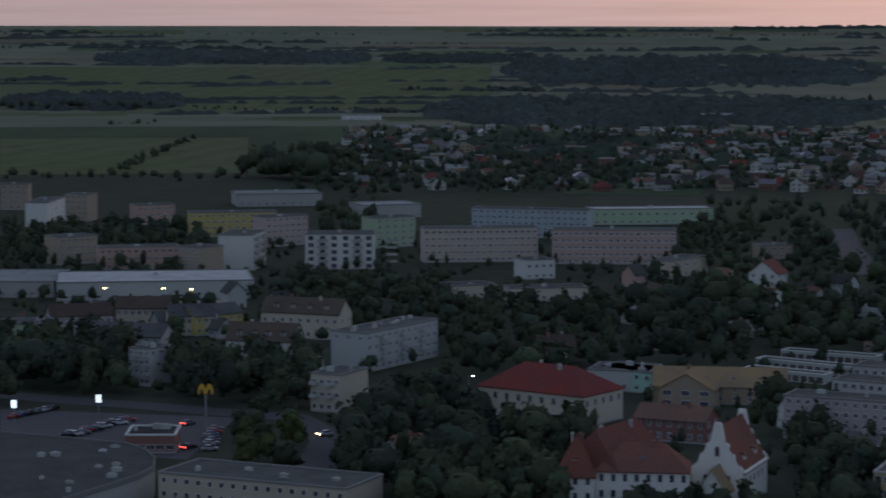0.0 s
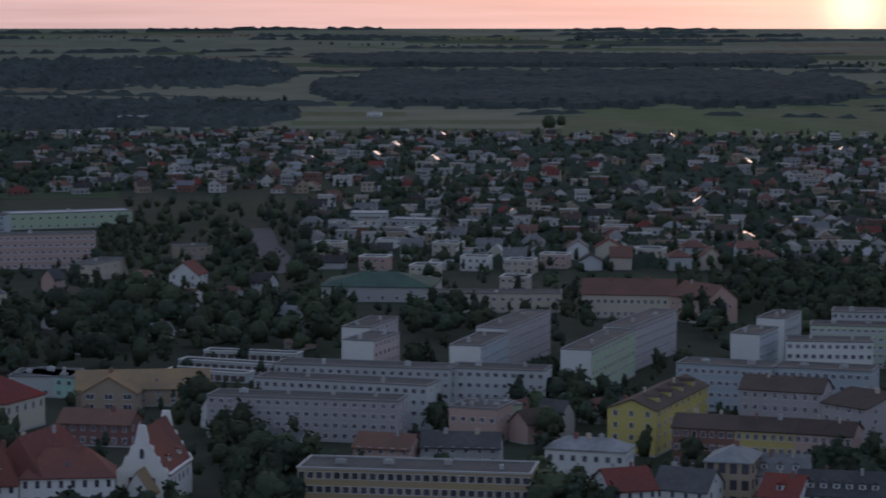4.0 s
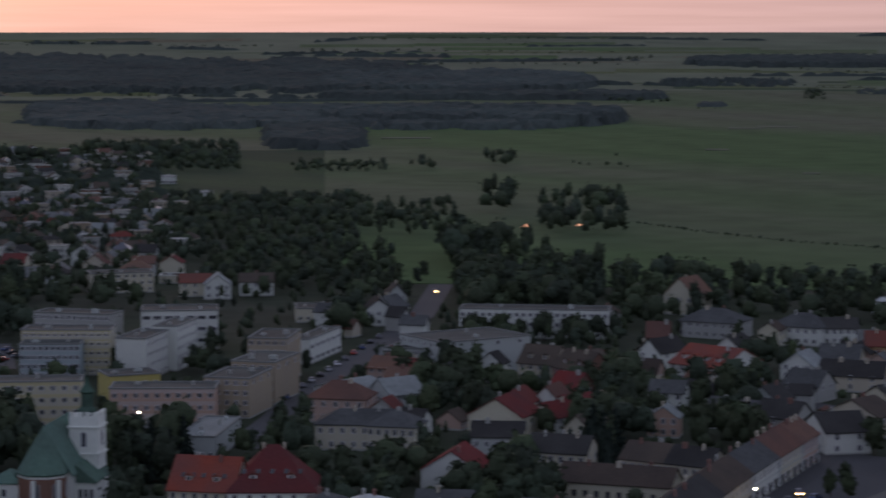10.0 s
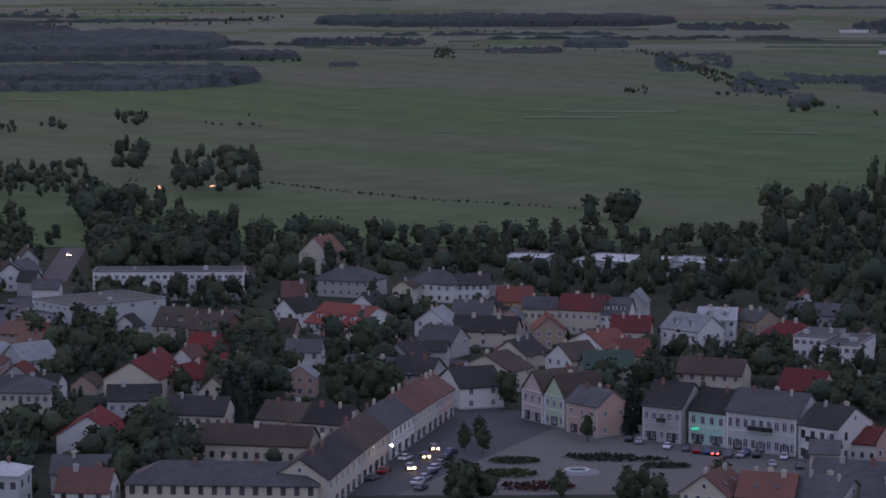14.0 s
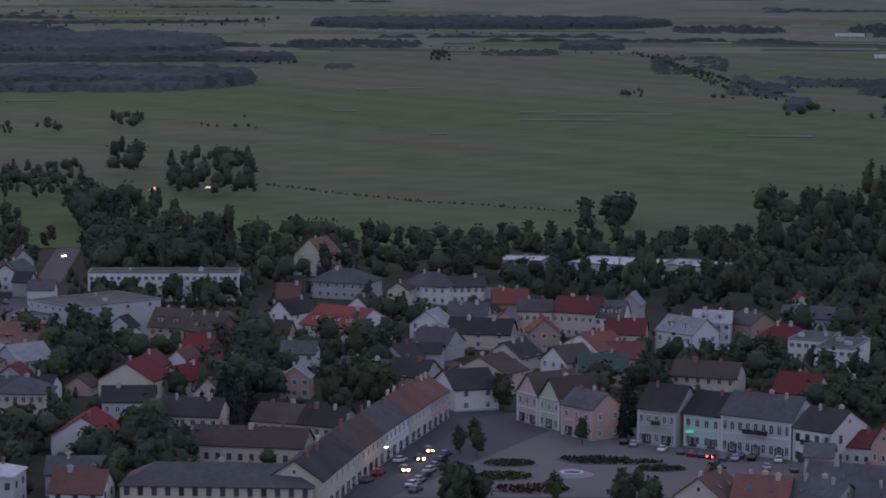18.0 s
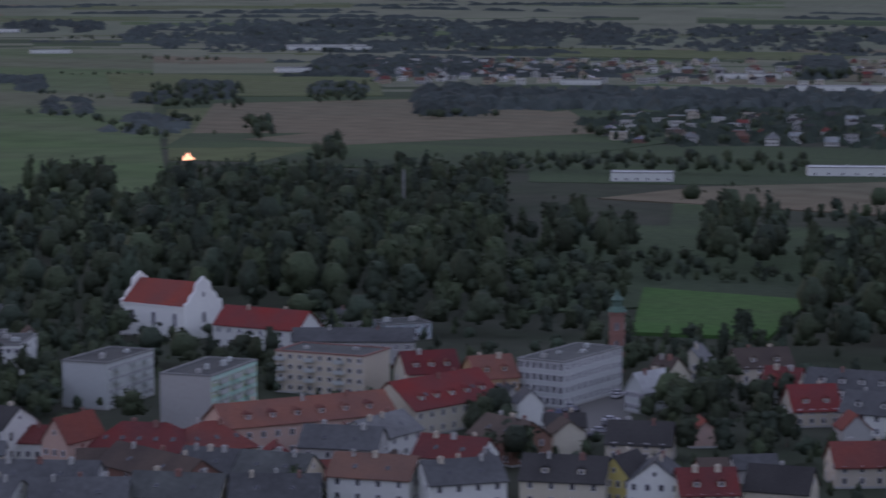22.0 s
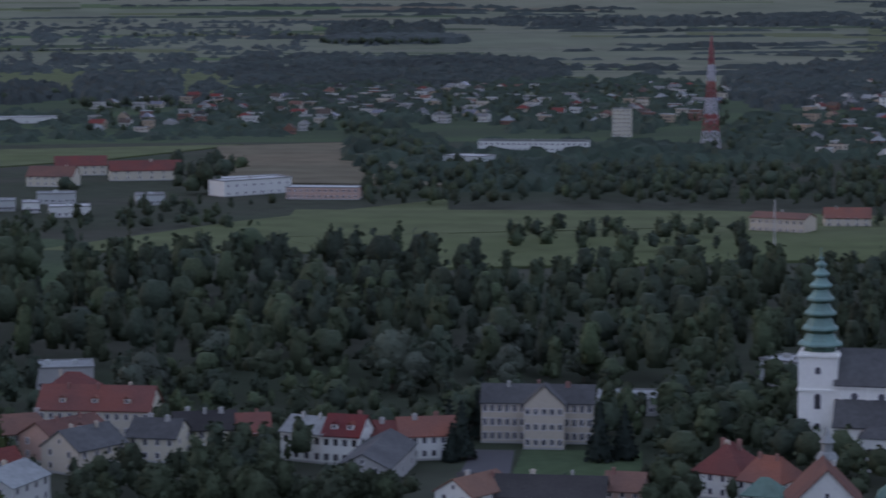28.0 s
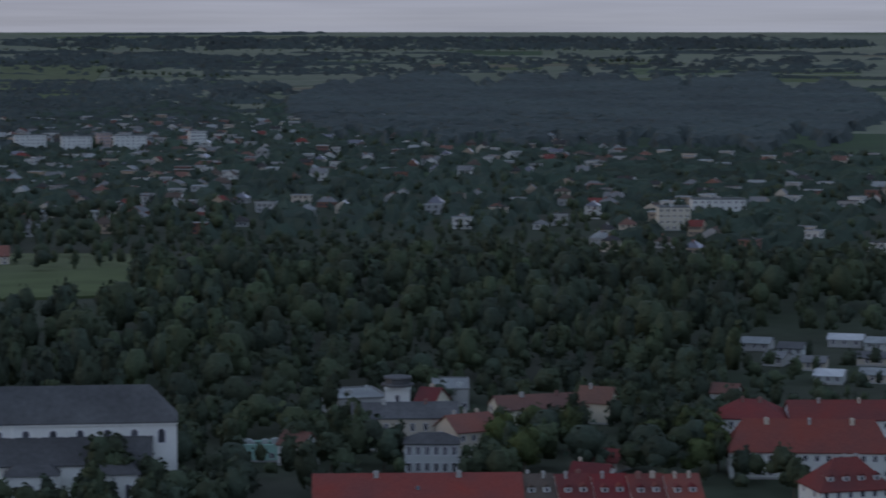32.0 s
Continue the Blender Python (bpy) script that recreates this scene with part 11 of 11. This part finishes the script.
tree_line([(2243, 3939), (2443, 3789)], 6, 16, 16, 1.0)
tree_line([(2810, 3574), (2860, 3537)], 6, 16, 16, 1.0)
tree_line([(1807, 4278), (2253, 3998)], 6, 24, 30, 0.7)
tree_line([(2417, 3673), (2810, 3365)], 7, 22, 20, 0.7)
tree_line([(736, 1141), (777, 1044)], 10, 9, 16, 1.0)
tree_line([(2661, 3850), (3154, 3515)], 6, 26, 30, 0.7)
tree_line([(1526, 3706), (1617, 3602)], 9, 14, 20, 1.0)
tree_line([(873, 1006), (860, 920), (861, 860), (877, 773)], 2.0, 3, 3, 1.0)
tree_line([(2547, 2115), (2156, 1718), (2068, 1572), (2122, 1519)], 5, 13, 12, 0.8)
tree_line([(2471, 2033), (1915, 1483), (1700, 1217)], 5, 13, 14, 0.8)
tree_line([(2781, 3072), (2801, 2539), (2552, 2110)], 6, 18, 14, 0.8)
tree_line([(2336, 3304), (2677, 3053)], 7, 22, 20, 0.7)
tree_line([(2587, 3424), (2865, 3298)], 6, 24, 20, 0.7)
tree_line([(2262, 2247), (2275, 2235)], 11, 8, 14, 1.0)
tree_line([(2014, 2194), (2041, 2168)], 4, 8, 8, 1.0)
tree_line([(1191, 1444), (1203, 1373)], 4, 8, 8, 0.7)
tree_line([(1831, 1451), (1829, 1422)], 6, 9, 8, 1.0)
tree_line([(1640, 1226), (1652, 1203)], 9, 8, 16, 1.0)
tree_line([(1805, 1541), (1801, 1513)], 6, 9, 8, 1.0)
tree_line([(2579, 2177), (2258, 1801), (1887, 1409)], 6, 12, 10, 1.0)
tree_line([(2417, 2692), (2498, 2520), (2536, 2283), (2579, 2177)], 5, 16, 12, 0.8)
tree_line([(1678, 1258), (1693, 1227)], 11, 8, 16, 1.0)
tree_line([(1651, 1157), (1620, 1070), (1423, 880)], 7, 9, 14, 1.0)
tree_line([(2055, 1527), (2150, 1507)], 5, 11, 8, 1.0)
tree_line([(2330, 1579), (2373, 1469)], 5, 12, 8, 1.0)
tree_line([(1846, 1172), (1845, 1130), (1898, 1116)], 9, 9, 12, 1.0)
tree_line([(1565, 887), (1573, 877)], 12, 8, 10, 1.0)
tree_line([(1482, 875), (1490, 866)], 7, 8, 8, 1.0)
tree_line([(2692, 1692), (2690, 1566)], 9, 12, 20, 1.0)
tree_line([(1947, 1345), (1887, 1216)], 6, 11, 10, 0.8)
tree_line([(1793, 1109), (1859, 1097)], 7, 10, 10, 1.0)
tree_line([(1640, 1004), (1586, 951)], 9, 9, 12, 1.0)
tree_line([(1724, 834), (1824, 826)], 8, 9, 14, 1.0)
tree_line([(1558, 891), (1558, 867)], 9, 8, 12, 1.0)
tree_line([(2514, 1355), (2754, 1031)], 7, 14, 20, 0.8)
tree_line([(3039, 2078), (3417, 1703)], 7, 22, 24, 0.7)
tree_line([(2922, 1627), (3249, 1211)], 7, 18, 24, 0.7)
tree_line([(1992, 1077), (2079, 1058)], 8, 10, 14, 1.0)
tree_line([(1559, 887), (1564, 871)], 12, 8, 12, 1.0)
tree_line([(1357, 729), (1386, 722)], 12, 8, 14, 1.0)
tree_line([(1612, 663), (1593, 625), (1652, 609), (1645, 572)], 10, 9, 18, 1.0)
tree_line([(1345, 611), (1280, 561), (1329, 525), (1367, 497)], 8, 9, 16, 1.0)
tree_line([(1739, 848), (1802, 789)], 7, 9, 12, 1.0)
tree_line([(2617, 804), (2624, 741)], 15, 9, 30, 1.0)
tree_line([(3092, 797), (3167, 748)], 15, 11, 30, 1.0)
tree_line([(1111, 398), (1119, 392)], 15, 8, 12, 1.0)
tree_line([(1378, 338), (1374, 227)], 2.6, 7, 5, 1.0)
tree_line([(1108, 320), (1109, 269)], 14, 9, 20, 1.0)
tree_line([(2528, 1363), (2648, 1247)], 9, 11, 24, 1.0)
tree_line([(3459, 1984), (3595, 1554)], 8, 20, 30, 0.8)
tree_line([(3499, 1493), (3627, 962)], 7, 20, 24, 0.7)
tree_line([(3257, 1099), (3270, 883)], 7, 14, 20, 0.8)
tree_line([(3225, 746), (3256, 542)], 7, 14, 16, 0.8)
tree_line([(1969, 397), (2014, 270)], 10, 10, 22, 1.0)
tree_line([(2858, 495), (2896, 273)], 4, 10, 6, 1.0)
tree_line([(2213, 230), (2267, 162), (2384, 44)], 11, 10, 24, 1.0)
tree_line([(2168, 35), (2221, -56)], 11, 10, 26, 1.0)
tree_line([(1807, -178), (1431, -196)], 10, 10, 24, 1.0)
tree_line([(1397, 315), (1314, 118)], 2.6, 7, 5, 1.0)
tree_line([(1277, -36), (1292, -66)], 17, 9, 14, 1.0)
tree_line([(1306, 27), (1289, 9)], 12, 9, 12, 1.0)
tree_line([(1109, 2), (1111, -54)], 6, 8, 12, 1.0)
tree_line([(1210, -67), (1210, -84)], 7, 8, 10, 1.0)
tree_line([(3807, 854), (3804, 359)], 7, 22, 30, 0.7)
tree_line([(3441, 325), (3536, -24)], 8, 16, 24, 0.8)
tree_line([(3872, -26), (3769, -513)], 8, 20, 30, 0.7)
tree_line([(3200, 718), (3180, 469)], 7, 12, 14, 0.7)
tree_line([(3643, -307), (3605, -491)], 12, 12, 30, 1.0)
tree_line([(3896, -1228), (3856, -1408)], 8, 12, 20, 1.0)
tree_line([(3640, -1310), (3433, -1433)], 9, 12, 30, 0.8)
tree_line([(3829, -1578), (3587, -2115)], 7, 18, 20, 0.7)
tree_line([(4226, -1332), (3537, -2753)], 7, 26, 40, 0.7)
tree_line([(3515, -2128), (3452, -2232)], 10, 12, 24, 1.0)
for sector in sorted(HEDGES):
    grove(HEDGES[sector], "uneven rows of dark trees and bushes between fields", name="hedgerow", clumps=16, forms=("round", "bush", "round", "tall", "bush", "round"), spread=(0.9, 1.4))
far_belts(-12, 130, 2560, 4800, 300, 21)
far_wood(-8.09, -1.64, 3906, 4238, 8, 'broken belt of trees and bushes on the plain', 21, 881, 0.8)
far_wood(-1.44, 2.18, 3945, 4158, 8, 'broken belt of trees and bushes on the plain', 21, 882, 0.8)
far_wood(1.32, 10.21, 3358, 4143, 8, 'broken belt of trees and bushes on the plain', 21, 883, 0.8)
far_wood(-0.45, 10.22, 2349, 3131, 8, 'broken belt of trees and bushes on the plain', 21, 884, 0.8)
far_wood(-10.23, -5.97, 2775, 3182, 8, 'broken belt of trees and bushes on the plain', 21, 885, 0.8)
far_wood(10.44, 23.31, 2868, 3829, 8, 'broken belt of trees and bushes on the plain', 21, 886, 1)
far_wood(10.46, 22.19, 3907, 4208, 8, 'broken belt of trees and bushes on the plain', 21, 887, 1)
far_wood(25.34, 30.87, 3494, 4315, 8, 'broken belt of trees and bushes on the plain', 21, 888, 1)
far_wood(26.91, 30.89, 2689, 3093, 8, 'broken belt of trees and bushes on the plain', 21, 889, 1)
far_wood(25.20, 36.88, 3342, 4180, 8, 'broken belt of trees and bushes on the plain', 21, 890, 1)
far_wood(26.96, 40.91, 2433, 2988, 8, 'broken belt of trees and bushes on the plain', 21, 891, 1)
far_wood(32.42, 34.92, 2062, 2495, 8, 'broken belt of trees and bushes on the plain', 21, 892, 1)
far_wood(33.70, 40.96, 2512, 2885, 13, 'dark far forest with an even canopy', 21, 893, 1)
far_wood(33.72, 41.92, 3174, 3329, 9, 'dark far forest with an even canopy', 21, 894, 1)
far_wood(33.72, 40.28, 3380, 3886, 9, 'dark far forest with an even canopy', 21, 895, 1)
far_wood(41.46, 44.87, 3525, 3696, 7, 'broken belt of trees and bushes on the plain', 14, 896, 0.7)
far_wood(42.25, 50.64, 4003, 4252, 9, 'dark far forest with an even canopy', 21, 897, 1)
far_wood(48.03, 49.53, 3487, 3631, 9, 'dark far forest with an even canopy', 21, 898, 1)
far_wood(46.19, 48.03, 3340, 3483, 6, 'broken belt of trees and bushes on the plain', 14, 899, 0.6)
far_wood(42.51, 43.27, 3021, 3092, 5, 'dark far forest with an even canopy', 14, 900, 1)
far_wood(50.13, 51.95, 2868, 3364, 5, 'broken belt of trees and bushes on the plain', 14, 901, 0.38)
far_wood(51.70, 53.52, 2343, 2886, 5, 'broken belt of trees and bushes on the plain', 14, 902, 0.42)
far_wood(53.25, 55.05, 2613, 2789, 6, 'broken belt of trees and bushes on the plain', 14, 903, 0.8)
far_wood(53.20, 53.91, 2118, 2248, 8, 'dark far forest with an even canopy', 21, 904, 1)
far_wood(50.64, 53.23, 3920, 4094, 6, 'broken belt of trees and bushes on the plain', 14, 905, 0.7)
far_wood(53.44, 55.01, 2612, 2754, 6, 'broken belt of trees and bushes on the plain', 14, 906, 0.9)
far_wood(54.88, 55.67, 2390, 2729, 7, 'broken belt of trees and bushes on the plain', 14, 907, 0.8)
far_wood(55.41, 56.73, 1993, 2280, 5, 'broken belt of trees and bushes on the plain', 14, 908, 0.5)
far_wood(56.60, 58.97, 1741, 1999, 5, 'broken belt of trees and bushes on the plain', 14, 909, 0.45)
far_wood(58.57, 60.02, 2236, 2607, 7, 'broken belt of trees and bushes on the plain', 14, 910, 0.7)
far_wood(57.52, 58.57, 2151, 2343, 6, 'broken belt of trees and bushes on the plain', 14, 911, 0.8)
far_wood(61.58, 63.01, 2340, 2560, 7, 'broken belt of trees and bushes on the plain', 14, 912, 0.8)
far_wood(61.64, 65.94, 2792, 3228, 8, 'broken belt of trees and bushes on the plain', 21, 913, 0.8)
far_wood(64.06, 65.96, 1950, 2517, 8, 'broken belt of trees and bushes on the plain', 21, 914, 0.8)
far_wood(57.25, 65.93, 3369, 4161, 6, 'broken belt of trees and bushes on the plain', 14, 915, 0.45)
far_wood(54.62, 56.98, 3851, 4135, 7, 'broken belt of trees and bushes on the plain', 14, 916, 0.6)
far_wood(61.41, 69.51, 2734, 3064, 6, 'broken belt of trees and bushes on the plain', 14, 917, 0.5)
far_wood(63.99, 75.82, 2060, 2400, 9, 'broken belt of trees and bushes on the plain', 21, 918, 0.95)
far_wood(72.99, 74.17, 2709, 3160, 12, 'dark far forest with an even canopy', 21, 919, 1)
far_wood(60.15, 69.24, 3463, 4184, 7, 'broken belt of trees and bushes on the plain', 14, 920, 0.48)
far_wood(69.24, 76.84, 3339, 4042, 6, 'broken belt of trees and bushes on the plain', 14, 921, 0.4)
far_wood(61.54, 63.09, 2318, 2520, 6, 'broken belt of trees and bushes on the plain', 14, 922, 0.8)
far_wood(75.80, 80.54, 3837, 4399, 8, 'broken belt of trees and bushes on the plain', 21, 923, 0.5)
far_wood(77.32, 82.37, 2088, 2502, 10, 'broken belt of trees and bushes on the plain', 21, 924, 0.9)
far_wood(84.08, 89.08, 2248, 2641, 11, 'broken belt of trees and bushes on the plain', 21, 925, 0.95)
far_wood(89.08, 91.71, 2191, 2894, 11, 'broken belt of trees and bushes on the plain', 21, 926, 0.95)
far_wood(91.71, 97.78, 2053, 2906, 6, 'broken belt of trees and bushes on the plain', 14, 927, 0.6)
far_wood(82.49, 87.23, 1666, 1785, 9, 'broken belt of trees and bushes on the plain', 21, 928, 0.9)
far_wood(80.17, 83.03, 2876, 3022, 6, 'broken belt of trees and bushes on the plain', 14, 929, 0.9)
far_wood(85.79, 97.76, 2896, 3457, 6, 'broken belt of trees and bushes on the plain', 14, 930, 0.42)
far_wood(77.35, 97.75, 3490, 4297, 5, 'broken belt of trees and bushes on the plain', 14, 931, 0.3)
far_wood(94.95, 97.75, 3673, 4232, 9, 'broken belt of trees and bushes on the plain', 21, 932, 0.8)
far_wood(94.83, 98.34, 3648, 3834, 9, 'dark far forest with an even canopy', 21, 933, 1)
far_wood(97.56, 112.78, 4080, 4311, 8, 'broken belt of trees and bushes on the plain', 21, 934, 0.75)
far_wood(92.37, 100.69, 2585, 3387, 7, 'broken belt of trees and bushes on the plain', 14, 935, 0.88)
far_wood(104.11, 112.81, 2078, 3288, 7, 'broken belt of trees and bushes on the plain', 14, 936, 0.92)
far_wood(113.95, 127.93, 2038, 3786, 10, 'dark far forest with an even canopy', 21, 937, 1)
far_wood(107.47, 114.22, 3115, 3725, 7, 'broken belt of trees and bushes on the plain', 14, 938, 0.55)
far_wood(107.50, 127.89, 4430, 4725, 8, 'broken belt of trees and bushes on the plain', 21, 939, 0.6)
far_wood(107.48, 127.90, 3738, 4346, 6, 'broken belt of trees and bushes on the plain', 14, 940, 0.33)
far_wood(-2.43, 10.25, 1540, 2314, 5.5, 'leafy belts of trees between far houses', 13, 961, 0.5)
far_wood(10.25, 25.44, 1500, 2253, 5.5, 'leafy belts of trees between far houses', 13, 962, 0.5)
far_wood(10.38, 25.47, 1057, 1500, 6.0, 'leafy belts of trees between far houses', 13, 963, 0.54)
far_wood(21.54, 30.4, 1147, 2043, 6.0, 'leafy belts of trees between far houses', 13, 964, 0.52)
far_wood(67.9, 80.60, 1600, 2060, 7, 'leafy belts of trees between far houses', 13, 941, 0.66)
far_wood(95.25, 97.80, 1445, 1768, 7, 'leafy belts of trees between far houses', 13, 942, 0.85)
far_wood(85.78, 94.98, 1719, 2143, 5, 'leafy belts of trees between far houses', 13, 943, 0.62)
far_wood(77.30, 82.75, 1505, 2164, 5, 'leafy belts of trees between far houses', 13, 944, 0.7)
far_wood(92.35, 97.79, 1812, 2699, 7, 'leafy belts of trees between far houses', 13, 945, 0.68)
far_wood(97.79, 104.11, 1783, 2805, 7, 'leafy belts of trees between far houses', 13, 946, 0.66)
far_wood(104.11, 112.83, 1448, 2082, 7, 'leafy belts of trees between far houses', 13, 947, 0.88)
far_wood(95.68, 104.91, 1287, 1652, 8, 'leafy belts of trees between far houses', 13, 948, 0.9)
far_wood(107.42, 121.87, 1227, 3083, 7.5, 'leafy belts of trees between far houses', 13, 949, 0.72)
far_wood(120.55, 127.97, 1150, 2046, 7, 'leafy belts of trees between far houses', 13, 950, 0.8)
bonfire(1279.5, 773.5, 7.5, 5.5, "orange glow of unknown source at the edge of the meadow")
bonfire(1519.2, 969.4, 5.5, 2.6, "orange glow of unknown source at the edge of the meadow")
bonfire(810.5, 1014.4, 5.5, 2.2, "orange glow of unknown source at the edge of the meadow")
bonfire(837.5, 1003.6, 4, 1.5, "orange glow of unknown source at the edge of the meadow")
tree(405.8, 395.2, 6.8, 'linden')
tree(413.4, 398.2, 6.8, 'linden')
tree(393.1, 334.8, 6.8, 'linden')
tree(397.5, 333.8, 6.8, 'linden')
tree(405.5, 389.4, 6.8, 'linden')
tree(374.1, 362.0, 6.8, 'oak')
tree(373.0, 364.8, 6.8, 'oak')
tree(369.5, 359.6, 6.8, 'oak')
tree(403.0, 318.3, 6.8, 'oak')
tree(434.4, 382.5, 7, 'linden')
tree(383.3, 345.4, 5, 'oak')
tree(455.7, 431.5, 10, 'linden')
tree(453.3, 426.2, 10, 'linden')
tree(382.2, 448.6, 15, 'spruce')
tree(374.7, 437.3, 15, 'spruce')
tree(460.7, 390.0, 12, 'spruce')
tree(449.1, 382.4, 12, 'spruce')
tree(454.2, 389.9, 9, 'oak')
tree(465.2, 391.0, 9, 'oak')
tree(530.8, 380.2, 9, 'oak')
tree(523.8, 371.2, 9, 'oak')
tree(544.0, 378.3, 9, 'oak')
tree(526.7, -189.2, 16, 'oak')
tree(522.4, -190.4, 14, 'linden')
tree(512.6, -181.1, 14, 'linden')
tree(499.7, -167.1, 10, 'oak')
tree(503.6, -190.8, 10, 'oak')
tree(501.2, -195.2, 10, 'oak')
tree(505.1, -202.0, 10, 'oak')
tree(490.3, -184.5, 10, 'oak')
tree(562.6, -77.3, 14, 'spruce')
tree(554.2, -79.0, 14, 'spruce')
tree(546.9, -110.1, 14, 'spruce')
tree(547.8, -116.2, 14, 'spruce')
tree(539.9, -191.1, 14, 'oak')
tree(534.8, -194.1, 14, 'oak')
tree(524.9, -195.2, 11, 'oak')
tree(519.3, -197.9, 11, 'oak')
tree(564.8, -259.9, 11, 'oak')
tree(566.2, -266.9, 11, 'oak')
tree(535.5, -250.2, 11, 'oak')
tree(550.6, -248.7, 11, 'oak')
tree(497.7, -271.0, 11, 'oak')
tree(506.7, -279.0, 11, 'oak')
tree(530.9, -262.4, 10, 'linden')
tree(559.7, -355.5, 10, 'linden')
tree(535.4, -348.8, 10, 'linden')
tree(528.0, -352.7, 10, 'linden')
tree(457.0, -331.2, 10, 'linden')
tree(452.0, -329.9, 10, 'linden')
grove(fill(124.52, 128.00, 669, 788, 9, 8, 1005, keep=0.6), 'dark green trees among town buildings', clumps=58)
tree(505.7, 663.9, 10, 'oak')
tree(510.8, 663.6, 8.5, 'linden')
tree(515.4, 662.6, 8.5, 'oak')
tree(512.6, 652.2, 10, 'spruce')
tree(524.7, 660.7, 8.5, 'oak')
tree(529.4, 659.8, 8.5, 'linden')
tree(526.4, 649.4, 10, 'oak')
tree(538.8, 657.9, 8.5, 'spruce')
tree(536.2, 648.1, 8.5, 'oak')
tree(531.7, 638.8, 10, 'linden')
tree(544.1, 647.1, 8.5, 'oak')
tree(548.8, 646.1, 8.5, 'spruce')
tree(307.3, 520.4, 12, 'spruce')
tree(297.9, 511.1, 12, 'spruce')
tree(376.0, 453.6, 12, 'spruce')
tree(292.3, 519.5, 12, 'poplar')
tree(283.9, 510.0, 12, 'poplar')
tree(191.2, 681.5, 10, 'oak')
tree(197.8, 689.6, 10, 'oak')
tree(195.9, 662.5, 10, 'oak')
tree(150.2, 636.4, 10, 'oak')
tree(166.1, 726.3, 10, 'oak')
neon_sign(451.5, 360.1, -38.0, 4.0, 7.6, "glowing green shop sign over a shop front")
tree(109.0, 676.7, 8, 'oak')
tree(124.9, 667.6, 8, 'oak')
tree(172.3, 662.4, 8, 'oak')
tree(142.2, 696.8, 8, 'oak')
tree(103.8, 627.8, 10, 'oak')
tree(107.9, 630.5, 10, 'oak')
tree(111.1, 627.6, 10, 'oak')
tree(115.3, 630.3, 10, 'oak')
tree(118.6, 625.4, 10, 'oak')
tree(146.6, 615.1, 10, 'oak')
far_wood(113.68, 127.94, 1774, 2108, 6, 'leafy belts of trees between far houses', 14, 1039, 0.7)
grove(fill(110.51, 127.98, 1007, 1117, 10, 10, 1040, keep=1.0), 'low riverside trees and bushes')
grove(fill(111.30, 123.19, 1124, 1239, 9, 7, 1041, keep=0.8), 'low riverside trees and bushes')
tree(566, 210, 8, 'oak')
tree(590, 203, 11, 'oak')
tree(575, 200, 9, 'linden')
tree(545, 196, 8, 'linden')
tree(556, 188, 9, 'oak')
tree(602, 205, 12, 'oak')
tree(566, 176, 8, 'linden')
tree(552, 170, 8, 'oak')
